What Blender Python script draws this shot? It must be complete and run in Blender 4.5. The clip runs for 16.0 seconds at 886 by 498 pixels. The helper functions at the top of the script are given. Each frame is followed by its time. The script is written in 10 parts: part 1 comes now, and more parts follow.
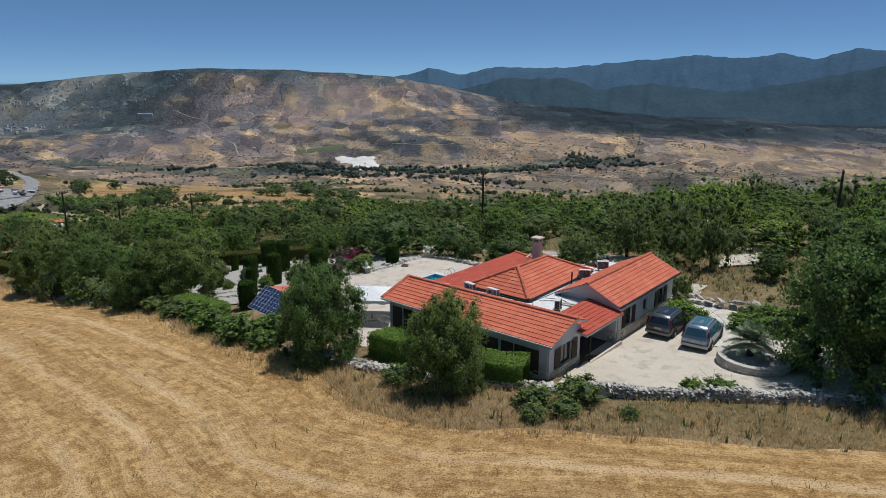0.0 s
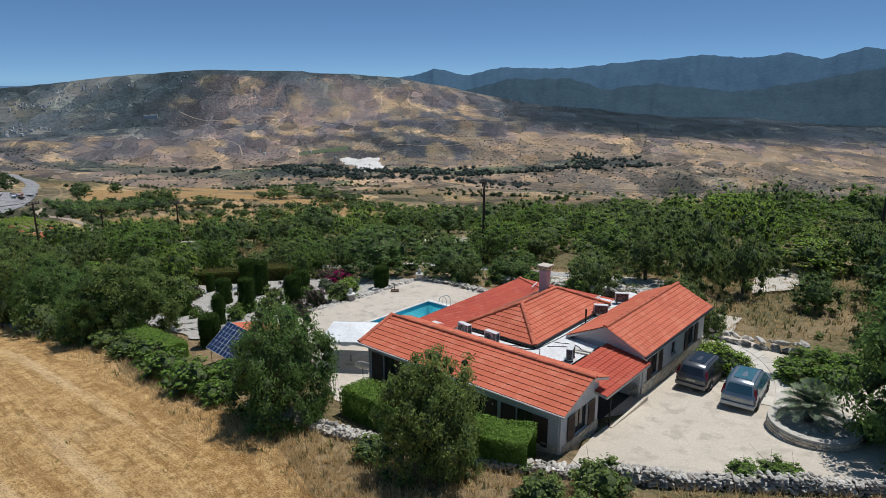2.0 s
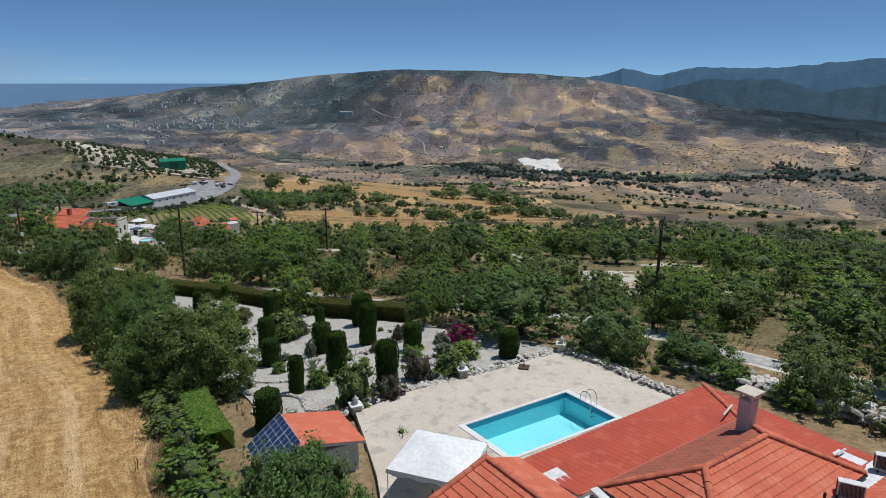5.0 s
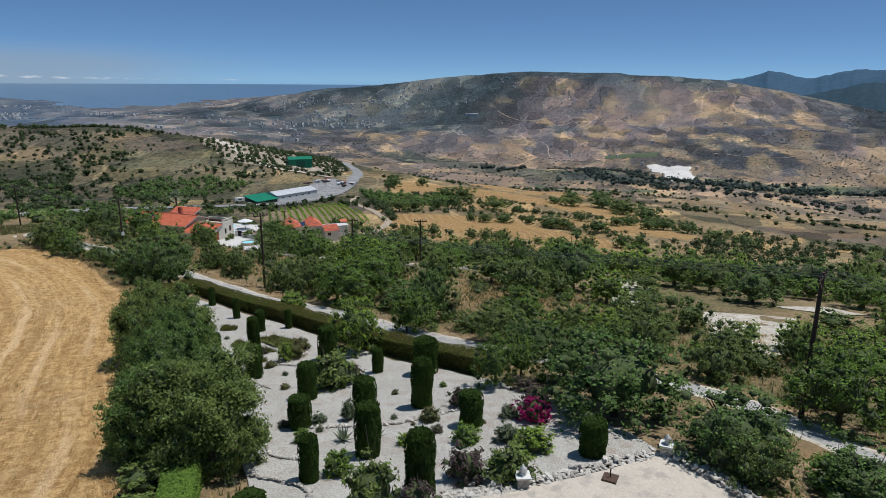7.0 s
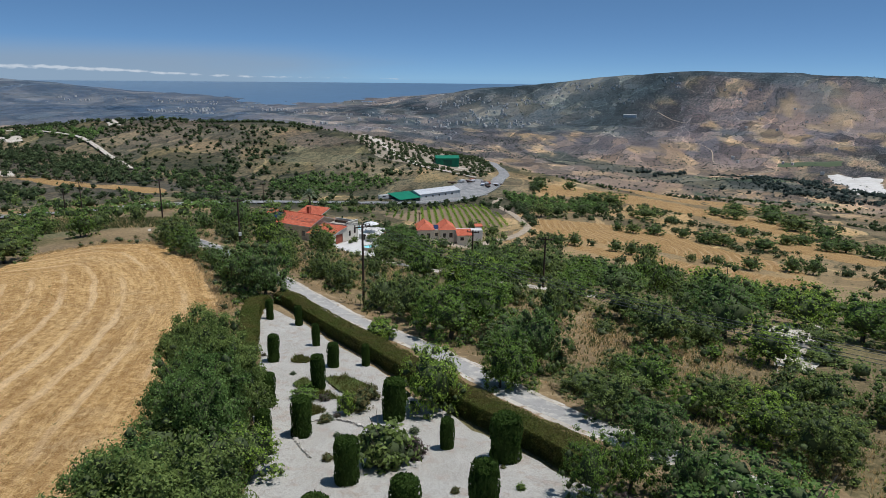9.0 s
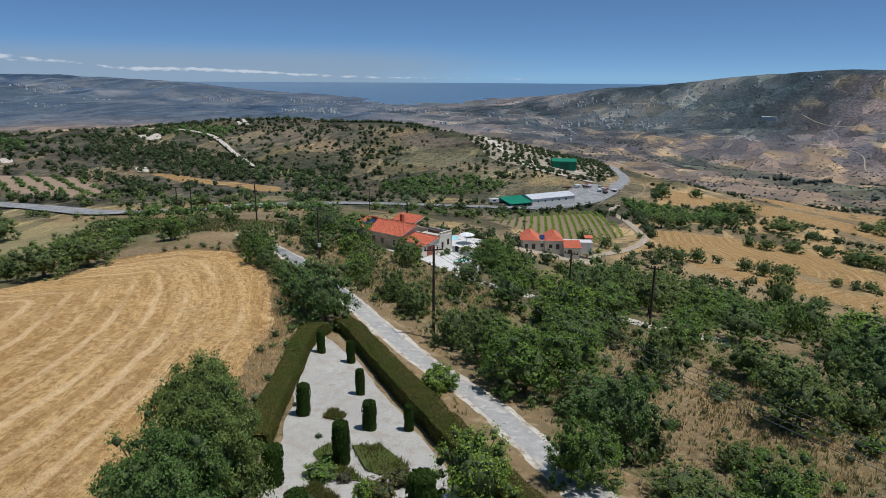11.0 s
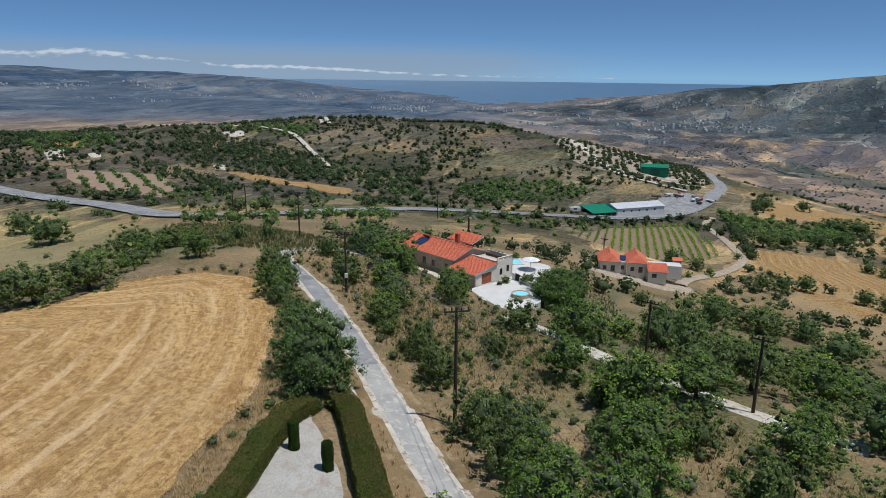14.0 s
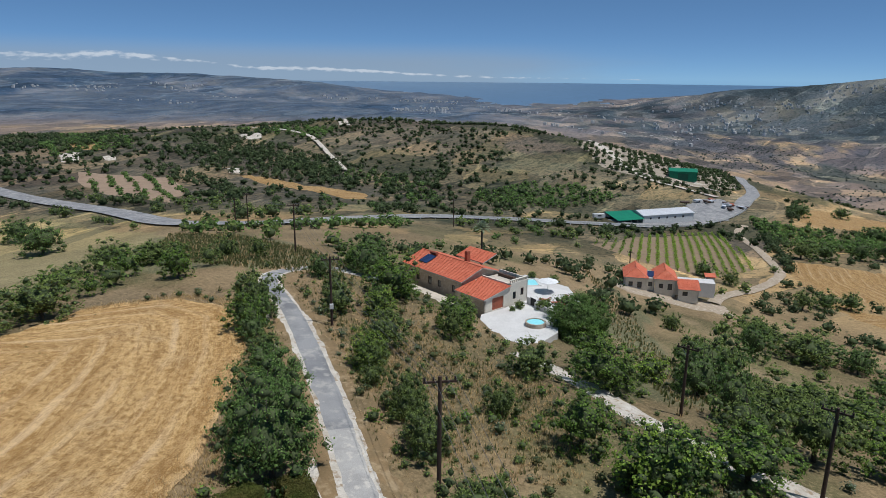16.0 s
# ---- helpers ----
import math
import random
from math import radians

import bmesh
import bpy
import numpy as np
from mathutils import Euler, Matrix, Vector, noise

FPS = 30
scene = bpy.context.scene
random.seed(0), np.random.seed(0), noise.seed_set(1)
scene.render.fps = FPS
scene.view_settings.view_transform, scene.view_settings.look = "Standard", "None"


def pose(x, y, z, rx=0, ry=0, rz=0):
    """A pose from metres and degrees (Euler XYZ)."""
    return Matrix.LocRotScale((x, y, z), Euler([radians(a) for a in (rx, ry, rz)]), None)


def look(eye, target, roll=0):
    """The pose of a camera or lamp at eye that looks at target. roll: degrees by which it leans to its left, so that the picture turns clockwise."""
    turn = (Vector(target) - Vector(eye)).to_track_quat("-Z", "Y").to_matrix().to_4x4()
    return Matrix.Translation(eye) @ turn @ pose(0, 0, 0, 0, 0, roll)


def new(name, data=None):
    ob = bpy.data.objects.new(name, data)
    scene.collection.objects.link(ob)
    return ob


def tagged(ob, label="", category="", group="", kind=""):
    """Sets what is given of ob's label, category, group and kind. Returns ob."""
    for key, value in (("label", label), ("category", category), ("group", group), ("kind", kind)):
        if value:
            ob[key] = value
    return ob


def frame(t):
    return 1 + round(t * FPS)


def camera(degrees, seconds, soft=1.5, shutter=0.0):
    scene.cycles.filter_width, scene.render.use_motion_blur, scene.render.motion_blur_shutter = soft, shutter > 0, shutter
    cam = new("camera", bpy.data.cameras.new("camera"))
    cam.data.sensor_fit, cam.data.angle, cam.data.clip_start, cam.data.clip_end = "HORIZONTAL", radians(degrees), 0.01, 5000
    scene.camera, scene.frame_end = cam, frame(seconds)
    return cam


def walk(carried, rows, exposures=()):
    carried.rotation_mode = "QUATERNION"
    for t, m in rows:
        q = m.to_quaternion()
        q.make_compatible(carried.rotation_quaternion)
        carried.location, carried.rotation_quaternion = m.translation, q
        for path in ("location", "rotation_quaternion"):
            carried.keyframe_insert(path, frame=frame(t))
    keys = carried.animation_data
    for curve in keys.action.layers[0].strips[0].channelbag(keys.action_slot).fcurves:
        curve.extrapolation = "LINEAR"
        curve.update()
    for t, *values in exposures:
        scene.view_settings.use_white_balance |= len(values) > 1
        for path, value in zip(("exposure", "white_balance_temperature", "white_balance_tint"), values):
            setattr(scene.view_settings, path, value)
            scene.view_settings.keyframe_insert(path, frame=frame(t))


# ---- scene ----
cam = camera(67.9, 16.0, soft=0.6)
PATH = [
    (0, (-13.045, 2.185, 19.226), (-13.019, 4.121, 18.724), 0.1),
    (0.5, (-12.812, 4.015, 19.157), (-12.787, 5.951, 18.656), 0.2),
    (1, (-12.569, 5.798, 19.151), (-12.545, 7.734, 18.652), 0.1),
    (1.5, (-12.292, 7.767, 19.189), (-12.27, 9.703, 18.69), 0.1),
    (2, (-11.979, 9.964, 19.251), (-11.97, 11.901, 18.751), -0.1),
    (2.5, (-11.642, 12.346, 19.325), (-11.701, 14.281, 18.823), -0.1),
    (3, (-11.301, 14.848, 19.401), (-11.439, 16.778, 18.896), -0.2),
    (3.5, (-10.981, 17.415, 19.47), (-11.197, 19.338, 18.964), -0.2),
    (4, (-10.706, 20.02, 19.527), (-11.021, 21.93, 19.023), -0.2),
    (4.2, (-10.613, 21.072, 19.545), (-10.97, 22.974, 19.042), -0.1),
    (6.5, (-10.71, 33.917, 19.582), (-11.468, 35.7, 19.084), 0.3),
    (7, (-11.077, 36.956, 19.557), (-11.925, 38.698, 19.06), 0.4),
    (7.5, (-11.579, 40.061, 19.527), (-12.532, 41.748, 19.031), 0.4),
    (8, (-12.216, 43.197, 19.497), (-13.27, 44.822, 19.0), 0.5),
    (8.5, (-12.987, 46.321, 19.471), (-14.124, 47.889, 18.972), 0.5),
    (9, (-13.892, 49.392, 19.452), (-15.113, 50.894, 18.95), 0.6),
    (9.5, (-14.928, 52.376, 19.444), (-16.225, 53.813, 18.941), 0.7),
    (9.7, (-15.379, 53.541, 19.445), (-16.705, 54.952, 18.944), 0.6),
    (11.8, (-21.364, 64.822, 19.606), (-22.887, 66.015, 19.1), 0.4),
    (12, (-22.053, 65.841, 19.635), (-23.585, 67.024, 19.13), 0.4),
    (12.5, (-23.864, 68.382, 19.715), (-25.418, 69.536, 19.21), 0.5),
    (13, (-25.798, 70.919, 19.801), (-27.377, 72.037, 19.294), 0.6),
    (13.5, (-27.847, 73.437, 19.885), (-29.451, 74.519, 19.376), 0.6),
    (14, (-29.998, 75.9, 19.958), (-31.62, 76.952, 19.448), 0.7),
    (14.5, (-32.228, 78.254, 20.008), (-33.864, 79.284, 19.498), 0.7),
    (15, (-34.507, 80.468, 20.022), (-36.154, 81.482, 19.511), 0.7),
    (15.5, (-36.795, 82.59, 19.983), (-38.448, 83.593, 19.473), 0.7),
    (16, (-39.034, 84.849, 19.871), (-40.695, 85.842, 19.364), 0.6),
]
walk(cam, [(t, look(eye, target, roll)) for t, eye, target, roll in PATH], exposures=((0, 0.17, 6200, 10), (1.5, 0.24, 6200, 10), (16, 0.2, 6100, 10)))
# ---- light ----
SUN_EL, SUN_AZ = radians(71), (0.81, 0.586)
world = bpy.data.worlds.new("world")
scene.world = world
world.use_nodes = True
wn = world.node_tree.nodes
sky = wn.new("ShaderNodeTexSky")
sky.sky_type, sky.sun_disc, sky.sun_elevation = "NISHITA", False, SUN_EL
sky.sun_rotation, sky.altitude, sky.air_density, sky.dust_density, sky.ozone_density = math.atan2(SUN_AZ[0], SUN_AZ[1]), 300, 0.28, 0.0, 3.0
tone = wn.new("ShaderNodeMix")
tone.data_type, tone.blend_type = "RGBA", "MULTIPLY"
tone.inputs[0].default_value, tone.inputs[7].default_value = 1.0, (0.86, 0.99, 1.0, 1)
world.node_tree.links.new(sky.outputs[0], tone.inputs[6])
even = wn.new("ShaderNodeMix")
even.data_type = "RGBA"
even.inputs[0].default_value, even.inputs[7].default_value = 0.45, (0.90, 1.95, 3.4, 1)
world.node_tree.links.new(tone.outputs[2], even.inputs[6])
world.node_tree.links.new(even.outputs[2], wn["Background"].inputs[0])
wn["Background"].inputs[1].default_value = 0.094
sun = new("sun", bpy.data.lights.new("sun", "SUN"))
sun.data.energy, sun.data.angle, sun.data.color = 3.3, radians(0.53), (1.0, 0.965, 0.91)
sun.matrix_world = look((SUN_AZ[0] * math.cos(SUN_EL) * 100, SUN_AZ[1] * math.cos(SUN_EL) * 100, math.sin(SUN_EL) * 100), (0, 0, 0))

# ---- small tools ----
def rgba(c):
    return (c[0], c[1], c[2], 1)


def material(name, c1, c2, grain=8.0, patch=0.6, rough=0.8, bump=0.3, metal=0.0, vary=0.0, island=0.0, spec=0.3, c3=None, spots=0.0, spot_size=3.0):
    """Two colours mixed by a coarse and a fine noise, with fine relief; vary: by object, island: by loose piece."""
    m = bpy.data.materials.new(name)
    m.use_nodes = True
    n, l = m.node_tree.nodes, m.node_tree.links
    b = n["Principled BSDF"]
    b.inputs["Roughness"].default_value, b.inputs["Metallic"].default_value = rough, metal
    b.inputs["Specular IOR Level"].default_value = spec
    geo = n.new("ShaderNodeNewGeometry")

    def noisy(scale, detail=5.0, roughness=0.6):
        t = n.new("ShaderNodeTexNoise")
        t.inputs["Scale"].default_value, t.inputs["Detail"].default_value, t.inputs["Roughness"].default_value = scale, detail, roughness
        l.new(geo.outputs["Position"], t.inputs["Vector"])
        return t

    def mixed(fac, a, c, kind="MIX"):
        x = n.new("ShaderNodeMix")
        x.data_type, x.blend_type = "RGBA", kind
        for i, v in ((0, fac), (6, a), (7, c)):
            if isinstance(v, (tuple, list)):
                x.inputs[i].default_value = rgba(v)
            elif isinstance(v, (int, float)):
                x.inputs[i].default_value = v
            else:
                l.new(v, x.inputs[i])
        return x.outputs[2]

    def curve(sock, lo, hi):
        r = n.new("ShaderNodeMapRange")
        r.inputs[1].default_value, r.inputs[2].default_value = lo, hi
        l.new(sock, r.inputs[0])
        return r.outputs[0]

    big, fine = noisy(patch, 4.0), noisy(grain, 6.0, 0.7)
    col = mixed(curve(big.outputs[0], 0.35, 0.65), c1, c2)
    if c3:
        third = noisy(patch * 2.7, 3.0)
        col = mixed(curve(third.outputs[0], 0.52, 0.66), col, c3)
    if spots:
        v = n.new("ShaderNodeTexVoronoi")
        v.inputs["Scale"].default_value = spot_size
        l.new(geo.outputs["Position"], v.inputs["Vector"])
        col = mixed(curve(v.outputs["Distance"], 0.0, 0.75), col, mixed(0.5, col, (0, 0, 0)), "MIX") if spots < 0 else mixed(spots, col, v.outputs["Color"], "SOFT_LIGHT")
    dark = n.new("ShaderNodeMix")
    dark.data_type, dark.blend_type = "RGBA", "MULTIPLY"
    dark.inputs[0].default_value = 0.3
    l.new(col, dark.inputs[6])
    ramp = curve(fine.outputs[0], 0.25, 0.7)
    l.new(ramp, dark.inputs[7])
    col = dark.outputs[2]
    if vary or island:
        src = n.new("ShaderNodeObjectInfo").outputs["Random"] if vary else geo.outputs["Random Per Island"]
        hsv = n.new("ShaderNodeHueSaturation")
        r = n.new("ShaderNodeMapRange")
        a = vary or island
        r.inputs[3].default_value, r.inputs[4].default_value = 1 - a, 1 + a
        l.new(src, r.inputs[0])
        l.new(r.outputs[0], hsv.inputs["Value"])
        l.new(col, hsv.inputs["Color"])
        col = hsv.outputs[0]
    l.new(col, b.inputs["Base Color"])
    if bump:
        bp = n.new("ShaderNodeBump")
        bp.inputs["Strength"].default_value, bp.inputs["Distance"].default_value = bump, 0.4 / grain
        l.new(fine.outputs[0], bp.inputs["Height"])
        l.new(bp.outputs[0], b.inputs["Normal"])
    return m


def leafy(name, c1, c2, island=0.35):
    """Leaves: two greens, a little light through the blade, each leaf of its own tone."""
    m = material(name, c1, c2, grain=3.0, patch=0.5, rough=0.6, bump=0.0, island=island, spec=0.08)
    n, l = m.node_tree.nodes, m.node_tree.links
    b, out = n["Principled BSDF"], n["Material Output"]
    tr = n.new("ShaderNodeBsdfTranslucent")
    src = b.inputs["Base Color"].links[0].from_socket
    l.new(src, tr.inputs["Color"])
    mx = n.new("ShaderNodeMixShader")
    mx.inputs[0].default_value = 0.48
    l.new(b.outputs[0], mx.inputs[1])
    l.new(tr.outputs[0], mx.inputs[2])
    l.new(mx.outputs[0], out.inputs["Surface"])
    return m


def mesh_of(name, verts, faces, mat=None, smooth=False):
    me = bpy.data.meshes.new(name)
    me.from_pydata([tuple(map(float, v)) for v in verts], [], [tuple(int(i) for i in f) for f in faces])
    me.update()
    if mat:
        me.materials.append(mat)
    if smooth:
        me.polygons.foreach_set("use_smooth", [True] * len(me.polygons))
    return me


def part(name, bm, mat, parent=None, label="", smooth=False):
    """One mesh object, from a bmesh or a mesh, under a thing or a part."""
    if isinstance(bm, bmesh.types.BMesh):
        me = bpy.data.meshes.new(name)
        bm.to_mesh(me)
        bm.free()
        if smooth:
            me.polygons.foreach_set("use_smooth", [True] * len(me.polygons))
    else:
        me = bm
    if mat and not me.materials:
        me.materials.append(mat)
    ob = new(name, me)
    if parent:
        ob.parent = parent
    return tagged(ob, label=label)


def thing(name, m, label, category, group=""):
    ob = new(name)
    ob.empty_display_size = 0.2
    ob.matrix_basis = m
    return tagged(ob, label=label, category=category, group=group)


def box(bm, x0, x1, y0, y1, z0, z1, bevel=0.0):
    """A block added to bm, its edges eased by bevel."""
    m = Matrix.LocRotScale(((x0 + x1) / 2, (y0 + y1) / 2, (z0 + z1) / 2), None, (x1 - x0, y1 - y0, z1 - z0))
    r = bmesh.ops.create_cube(bm, size=1, matrix=m)
    if bevel:
        es = list({e for v in r["verts"] for e in v.link_edges})
        bmesh.ops.bevel(bm, geom=es, offset=bevel, segments=2, affect="EDGES", profile=0.7)
    return bm


def block(x0, x1, y0, y1, z0, z1, bevel=0.0):
    return box(bmesh.new(), x0, x1, y0, y1, z0, z1, bevel)


def tube(bm, a, b, ra, rb=None, seg=8):
    """A round bar from a to b."""
    a, b = Vector(a), Vector(b)
    d = b - a
    m = Matrix.Translation((a + b) / 2) @ d.to_track_quat("Z", "Y").to_matrix().to_4x4()
    bmesh.ops.create_cone(bm, cap_ends=True, segments=seg, radius1=ra, radius2=ra if rb is None else rb, depth=d.length, matrix=m)
    return bm


def lathe(profile, seg=24, bm=None, at=(0, 0, 0)):
    """A turned body from (radius, height) pairs."""
    bm = bm or bmesh.new()
    rings = []
    for r, z in profile:
        rings.append([bm.verts.new((at[0] + r * math.cos(2 * math.pi * i / seg), at[1] + r * math.sin(2 * math.pi * i / seg), at[2] + z)) for i in range(seg)])
    for p, q in zip(rings, rings[1:]):
        for i in range(seg):
            bm.faces.new((p[i], p[(i + 1) % seg], q[(i + 1) % seg], q[i]))
    bm.faces.new(rings[-1])
    bm.faces.new(rings[0][::-1])
    return bm


def quad_prism(bm, pts, t):
    """A slab under the polygon pts, t thick."""
    top = [bm.verts.new(p) for p in pts]
    low = [bm.verts.new((p[0], p[1], p[2] - t)) for p in pts]
    bm.faces.new(top)
    bm.faces.new(low[::-1])
    for i in range(len(pts)):
        j = (i + 1) % len(pts)
        bm.faces.new((top[j], top[i], low[i], low[j]))
    return bm


def lattice(x, y, seed):
    h = np.sin(x * 127.1 + y * 311.7 + seed * 74.7) * 43758.5453
    return h - np.floor(h)


def value_noise(x, y, size, seed=0.0):
    x, y = np.asarray(x, float) / size, np.asarray(y, float) / size
    i, j = np.floor(x), np.floor(y)
    f, g = x - i, y - j
    f, g = f * f * (3 - 2 * f), g * g * (3 - 2 * g)
    return (lattice(i, j, seed) * (1 - f) + lattice(i + 1, j, seed) * f) * (1 - g) + (lattice(i, j + 1, seed) * (1 - f) + lattice(i + 1, j + 1, seed) * f) * g


def fbm(x, y, size, octaves=4, seed=0.0):
    s, a = 0.0, 1.0
    for k in range(octaves):
        s = s + a * (value_noise(x, y, size / 2 ** k, seed + k) - 0.5)
        a *= 0.5
    return s


def inside(x, y, poly):
    x, y = np.asarray(x), np.asarray(y)
    c = np.zeros(x.shape, bool)
    for (ax, ay), (bx, by) in zip(poly, poly[1:] + poly[:1]):
        c ^= ((ay > y) != (by > y)) & (x < (bx - ax) * (y - ay) / (by - ay + 1e-12) + ax)
    return c


def smooth_line(pts, step):
    """A curve through the points, sampled every step metres."""
    p = np.array([pts[0]] + list(pts) + [pts[-1]], float)
    out = []
    for i in range(1, len(p) - 2):
        n = max(1, int(np.linalg.norm(p[i + 1] - p[i]) / step))
        for t in np.arange(n) / n:
            a, b, c, d = p[i - 1], p[i], p[i + 1], p[i + 2]
            out.append(0.5 * (2 * b + (c - a) * t + (2 * a - 5 * b + 4 * c - d) * t ** 2 + (3 * b - a - 3 * c + d) * t ** 3))
    out.append(p[-1])
    return np.array(out)


# ---- ground ----
NEAR = [(0, 44, 1.8), (-6, 38, 2.1), (10, 35, 2.4), (-9, 33, 2.9), (1, 31, 3.0), (20, 40, 2.2), (-18, 33.4, 2.2), (-26, 34.9, 1.3), (-27.5, 44, 1.1),
        (-17, 40, 1.5), (-40, 47.5, .3), (-13, 63, 1.0), (-14, 70, .9), (8, 58, 1.7), (24, 83, 1.0), (-15, 20, 3.2), (-45, 20, 1.5), (15, 10, 3.4), (45, 60, 2), (-75, 45, -3), (-60, -20, 2)]
MID = [(-61, 66.2, -4.0), (-70.5, 75.6, -5.2), (-91, 81, -6.6), (-77, 82, -5.2), (-95, 76.5, -5.6), (-102, 82.6, -6.5), (-111, 97, -7.6), (-92.6, 95.7, -7.6),
       (-25, 69.6, -.5), (-30.2, 72.4, -1.6), (-37.9, 79.8, -3.6), (-46.9, 74.9, -3.9), (-59.1, 81.5, -4.8), (-53.5, 83.7, -4.6), (-60, 87.3, -5.5), (-71, 90, -6.3),
       (-31, 84.5, -2.9), (-10.8, 82.2, -1.4), (-69, 97, -7.5), (-64, 99.4, -7.7), (-82.6, 103, -7.9), (-98.4, 107.9, -8.0), (-127.7, 111.5, -8.8)]
LOW = [(-7, 80.5, -1.3), (-16, 123, -7.7), (-34.5, 142, -11.4), (-71, 131, -11.0), (-98.8, 130.8, -12.6), (-112.4, 145.4, -16.6), (-125, 138, -13.8), (-105.8, 168, -24), (-150, 208, -31.5), (-154, 251, -40),
       (-187, 325, -46.5), (-274, 350, -52), (-308, 489, -57), (-326, 437, -45), (-226, 109.5, -21), (-220, 82, -23), (-150, 121.5, -11.5), (60, 130, -6), (0, 200, -26), (120, 120, -6), (-160, 20, -16), (-140, 70, -11), (100, 0, 3), (-100, -60, 0), (40, -80, 4)]
A = np.array(NEAR + MID + LOW, float)


def tps(d2):
    return d2 * np.log(d2 + 1e-6)

K = tps(((A[:, None, :2] - A[None, :, :2]) ** 2).sum(-1)) + 60 * np.eye(len(A)) * 1.0
Q = np.c_[np.ones(len(A)), A[:, :2]]
W = np.linalg.solve(np.block([[K, Q], [Q.T, np.zeros((3, 3))]]), np.r_[A[:, 2], 0, 0, 0])
BEAR = [-180, -60, -36, -20, -8, 3, 12, 20, 28, 36, 44, 54, 64, 76, 90, 130, 180]
RING = {
    420: [-3, -7, -10, -11, -11, -10.5, -10, -9.8, -9.8, -10.2, -9.6, -7.6, -6.4, -5.6, -5.2, -4, -3],
    620: [-3, -8, -11.5, -11.8, -11.5, -10.6, -10.2, -9.6, -8.6, -7.0, -5.2, -3.9, -3.5, -4.0, -4.8, -4, -3],
    950: [-3, -7, -9.6, -9.6, -9.2, -8.6, -8.6, -8.6, -8.4, -7.4, -5.2, -4.6, -4.4, -4.4, -4.3, -4, -3],
    1500: [-3, -5, -6.4, -6.2, -6.4, -6.6, -7.0, -7.2, -6.6, -5.4, -4.3, -3.6, -3.5, -3.6, -3.2, -3, -3],
    2200: [-2, -3, -3.9, -4.2, -3.6, -3.3, -3.6, -3.7, -3.6, -3.6, -3.0, -2.9, -2.8, -2.6, -1.9, -2, -2],
    3000: [-1.5, -3.2, -3.4, -3.4, -2.1, .05, .55, .55, -.05, -.9, -2.3, -2.35, -2.3, -1.7, -.6, -1, -1.5],
    3700: [-1, -3, -3, -3, -2, -.9, -.6, -.6, -.6, -1.2, -1.6, -1.75, -1.2, -.2, .4, -.5, -1],
    4800: [-.6, -2, -2, -2, -1.6, -1.2, -1.2, -1.2, -1.3, -1.4, -1.4, -1.5, -1.15, -.25, .1, -.4, -.6]}
EX, EY, EZ = -15.0, 50.0, 19.5


def far(x, y):
    dx, dy = x - EX, y - EY
    r = np.hypot(dx, dy)
    b = np.degrees(np.arctan2(-dx, dy))
    els = np.array([np.interp(b, BEAR, RING[k]) for k in RING])      
    ks = np.array(list(RING), float)
    hs = EZ + ks[:, None] * np.tan(np.radians(els))
    i = np.clip(np.searchsorted(ks, r) - 1, 0, len(ks) - 2)
    t = np.clip((r - ks[i]) / (ks[i + 1] - ks[i]), 0, 1)
    t = t * t * (3 - 2 * t) * .6 + t * .4
    n = np.arange(len(r))
    return hs[i, n] * (1 - t) + hs[i + 1, n] * t


def ground(x, y):
    x = np.atleast_1d(np.asarray(x, float))
    y = np.atleast_1d(np.asarray(y, float))
    d2 = (x[:, None] - A[None, :, 0]) ** 2 + (y[:, None] - A[None, :, 1]) ** 2
    near = tps(d2) @ W[:-3] + W[-3] + W[-2] * x + W[-1] * y
    s = np.clip((np.hypot(x + 40, y - 100) - 330) / 240, 0, 1)
    s = s * s * (3 - 2 * s)
    return near * (1 - s) + far(x, y) * s


def soft(a, lo, hi):
    t = np.clip((a - lo) / (hi - lo), 0, 1)
    return t * t * (3 - 2 * t)


def height(x, y):
    return float(ground(x, y)[0])


HOUSE_AT, HOUSE_TURN, FLOOR, DECK_Z = (-6.45, 36.68), 49.5, 1.95, 1.05
HU = Vector((math.cos(radians(HOUSE_TURN)), math.sin(radians(HOUSE_TURN))))
HV = Vector((-HU.y, HU.x))


def from_house(u, v):
    p = Vector(HOUSE_AT) + HU * u + HV * v
    return p.x, p.y


DECK = [(-24.4, 57.0), (-22.4, 60.2), (-17.5, 65.0), (-14.0, 69.0), (-11.0, 67.2), (-7.5, 64.4), (-2, 62.5), (2, 58), (-5, 50), (-15.6, 44.0), (-16.3, 43.9), (-18.2, 45.2), (-18.9, 47.2), (-21, 51.5)]
pf = [Vector((-13.0, 62.75)), Vector((-10.0, 60.3)), Vector((-15.0, 54.8)), Vector((-18.0, 57.25))]
DRIVE = [(-6.6, 36.3), (-5.0, 35.5), (0, 34.9), (5, 34.6), (10, 34.6), (17, 35.5), (19, 40), (17, 44), (13, 46.5), (9.5, 49.5), (8.5, 53), (10.5, 56.5), (8.8, 57.5), (6.5, 54.5), (4, 49.5), (-1, 43.5)]


PATIO = [(-117.4, 138.6), (-112, 134.5), (-102, 134), (-103.2, 137), (-106, 144.2), (-110.6, 148), (-114.5, 156), (-121.5, 159.6), (-131, 157.5), (-127, 148.6), (-118.9, 148)]


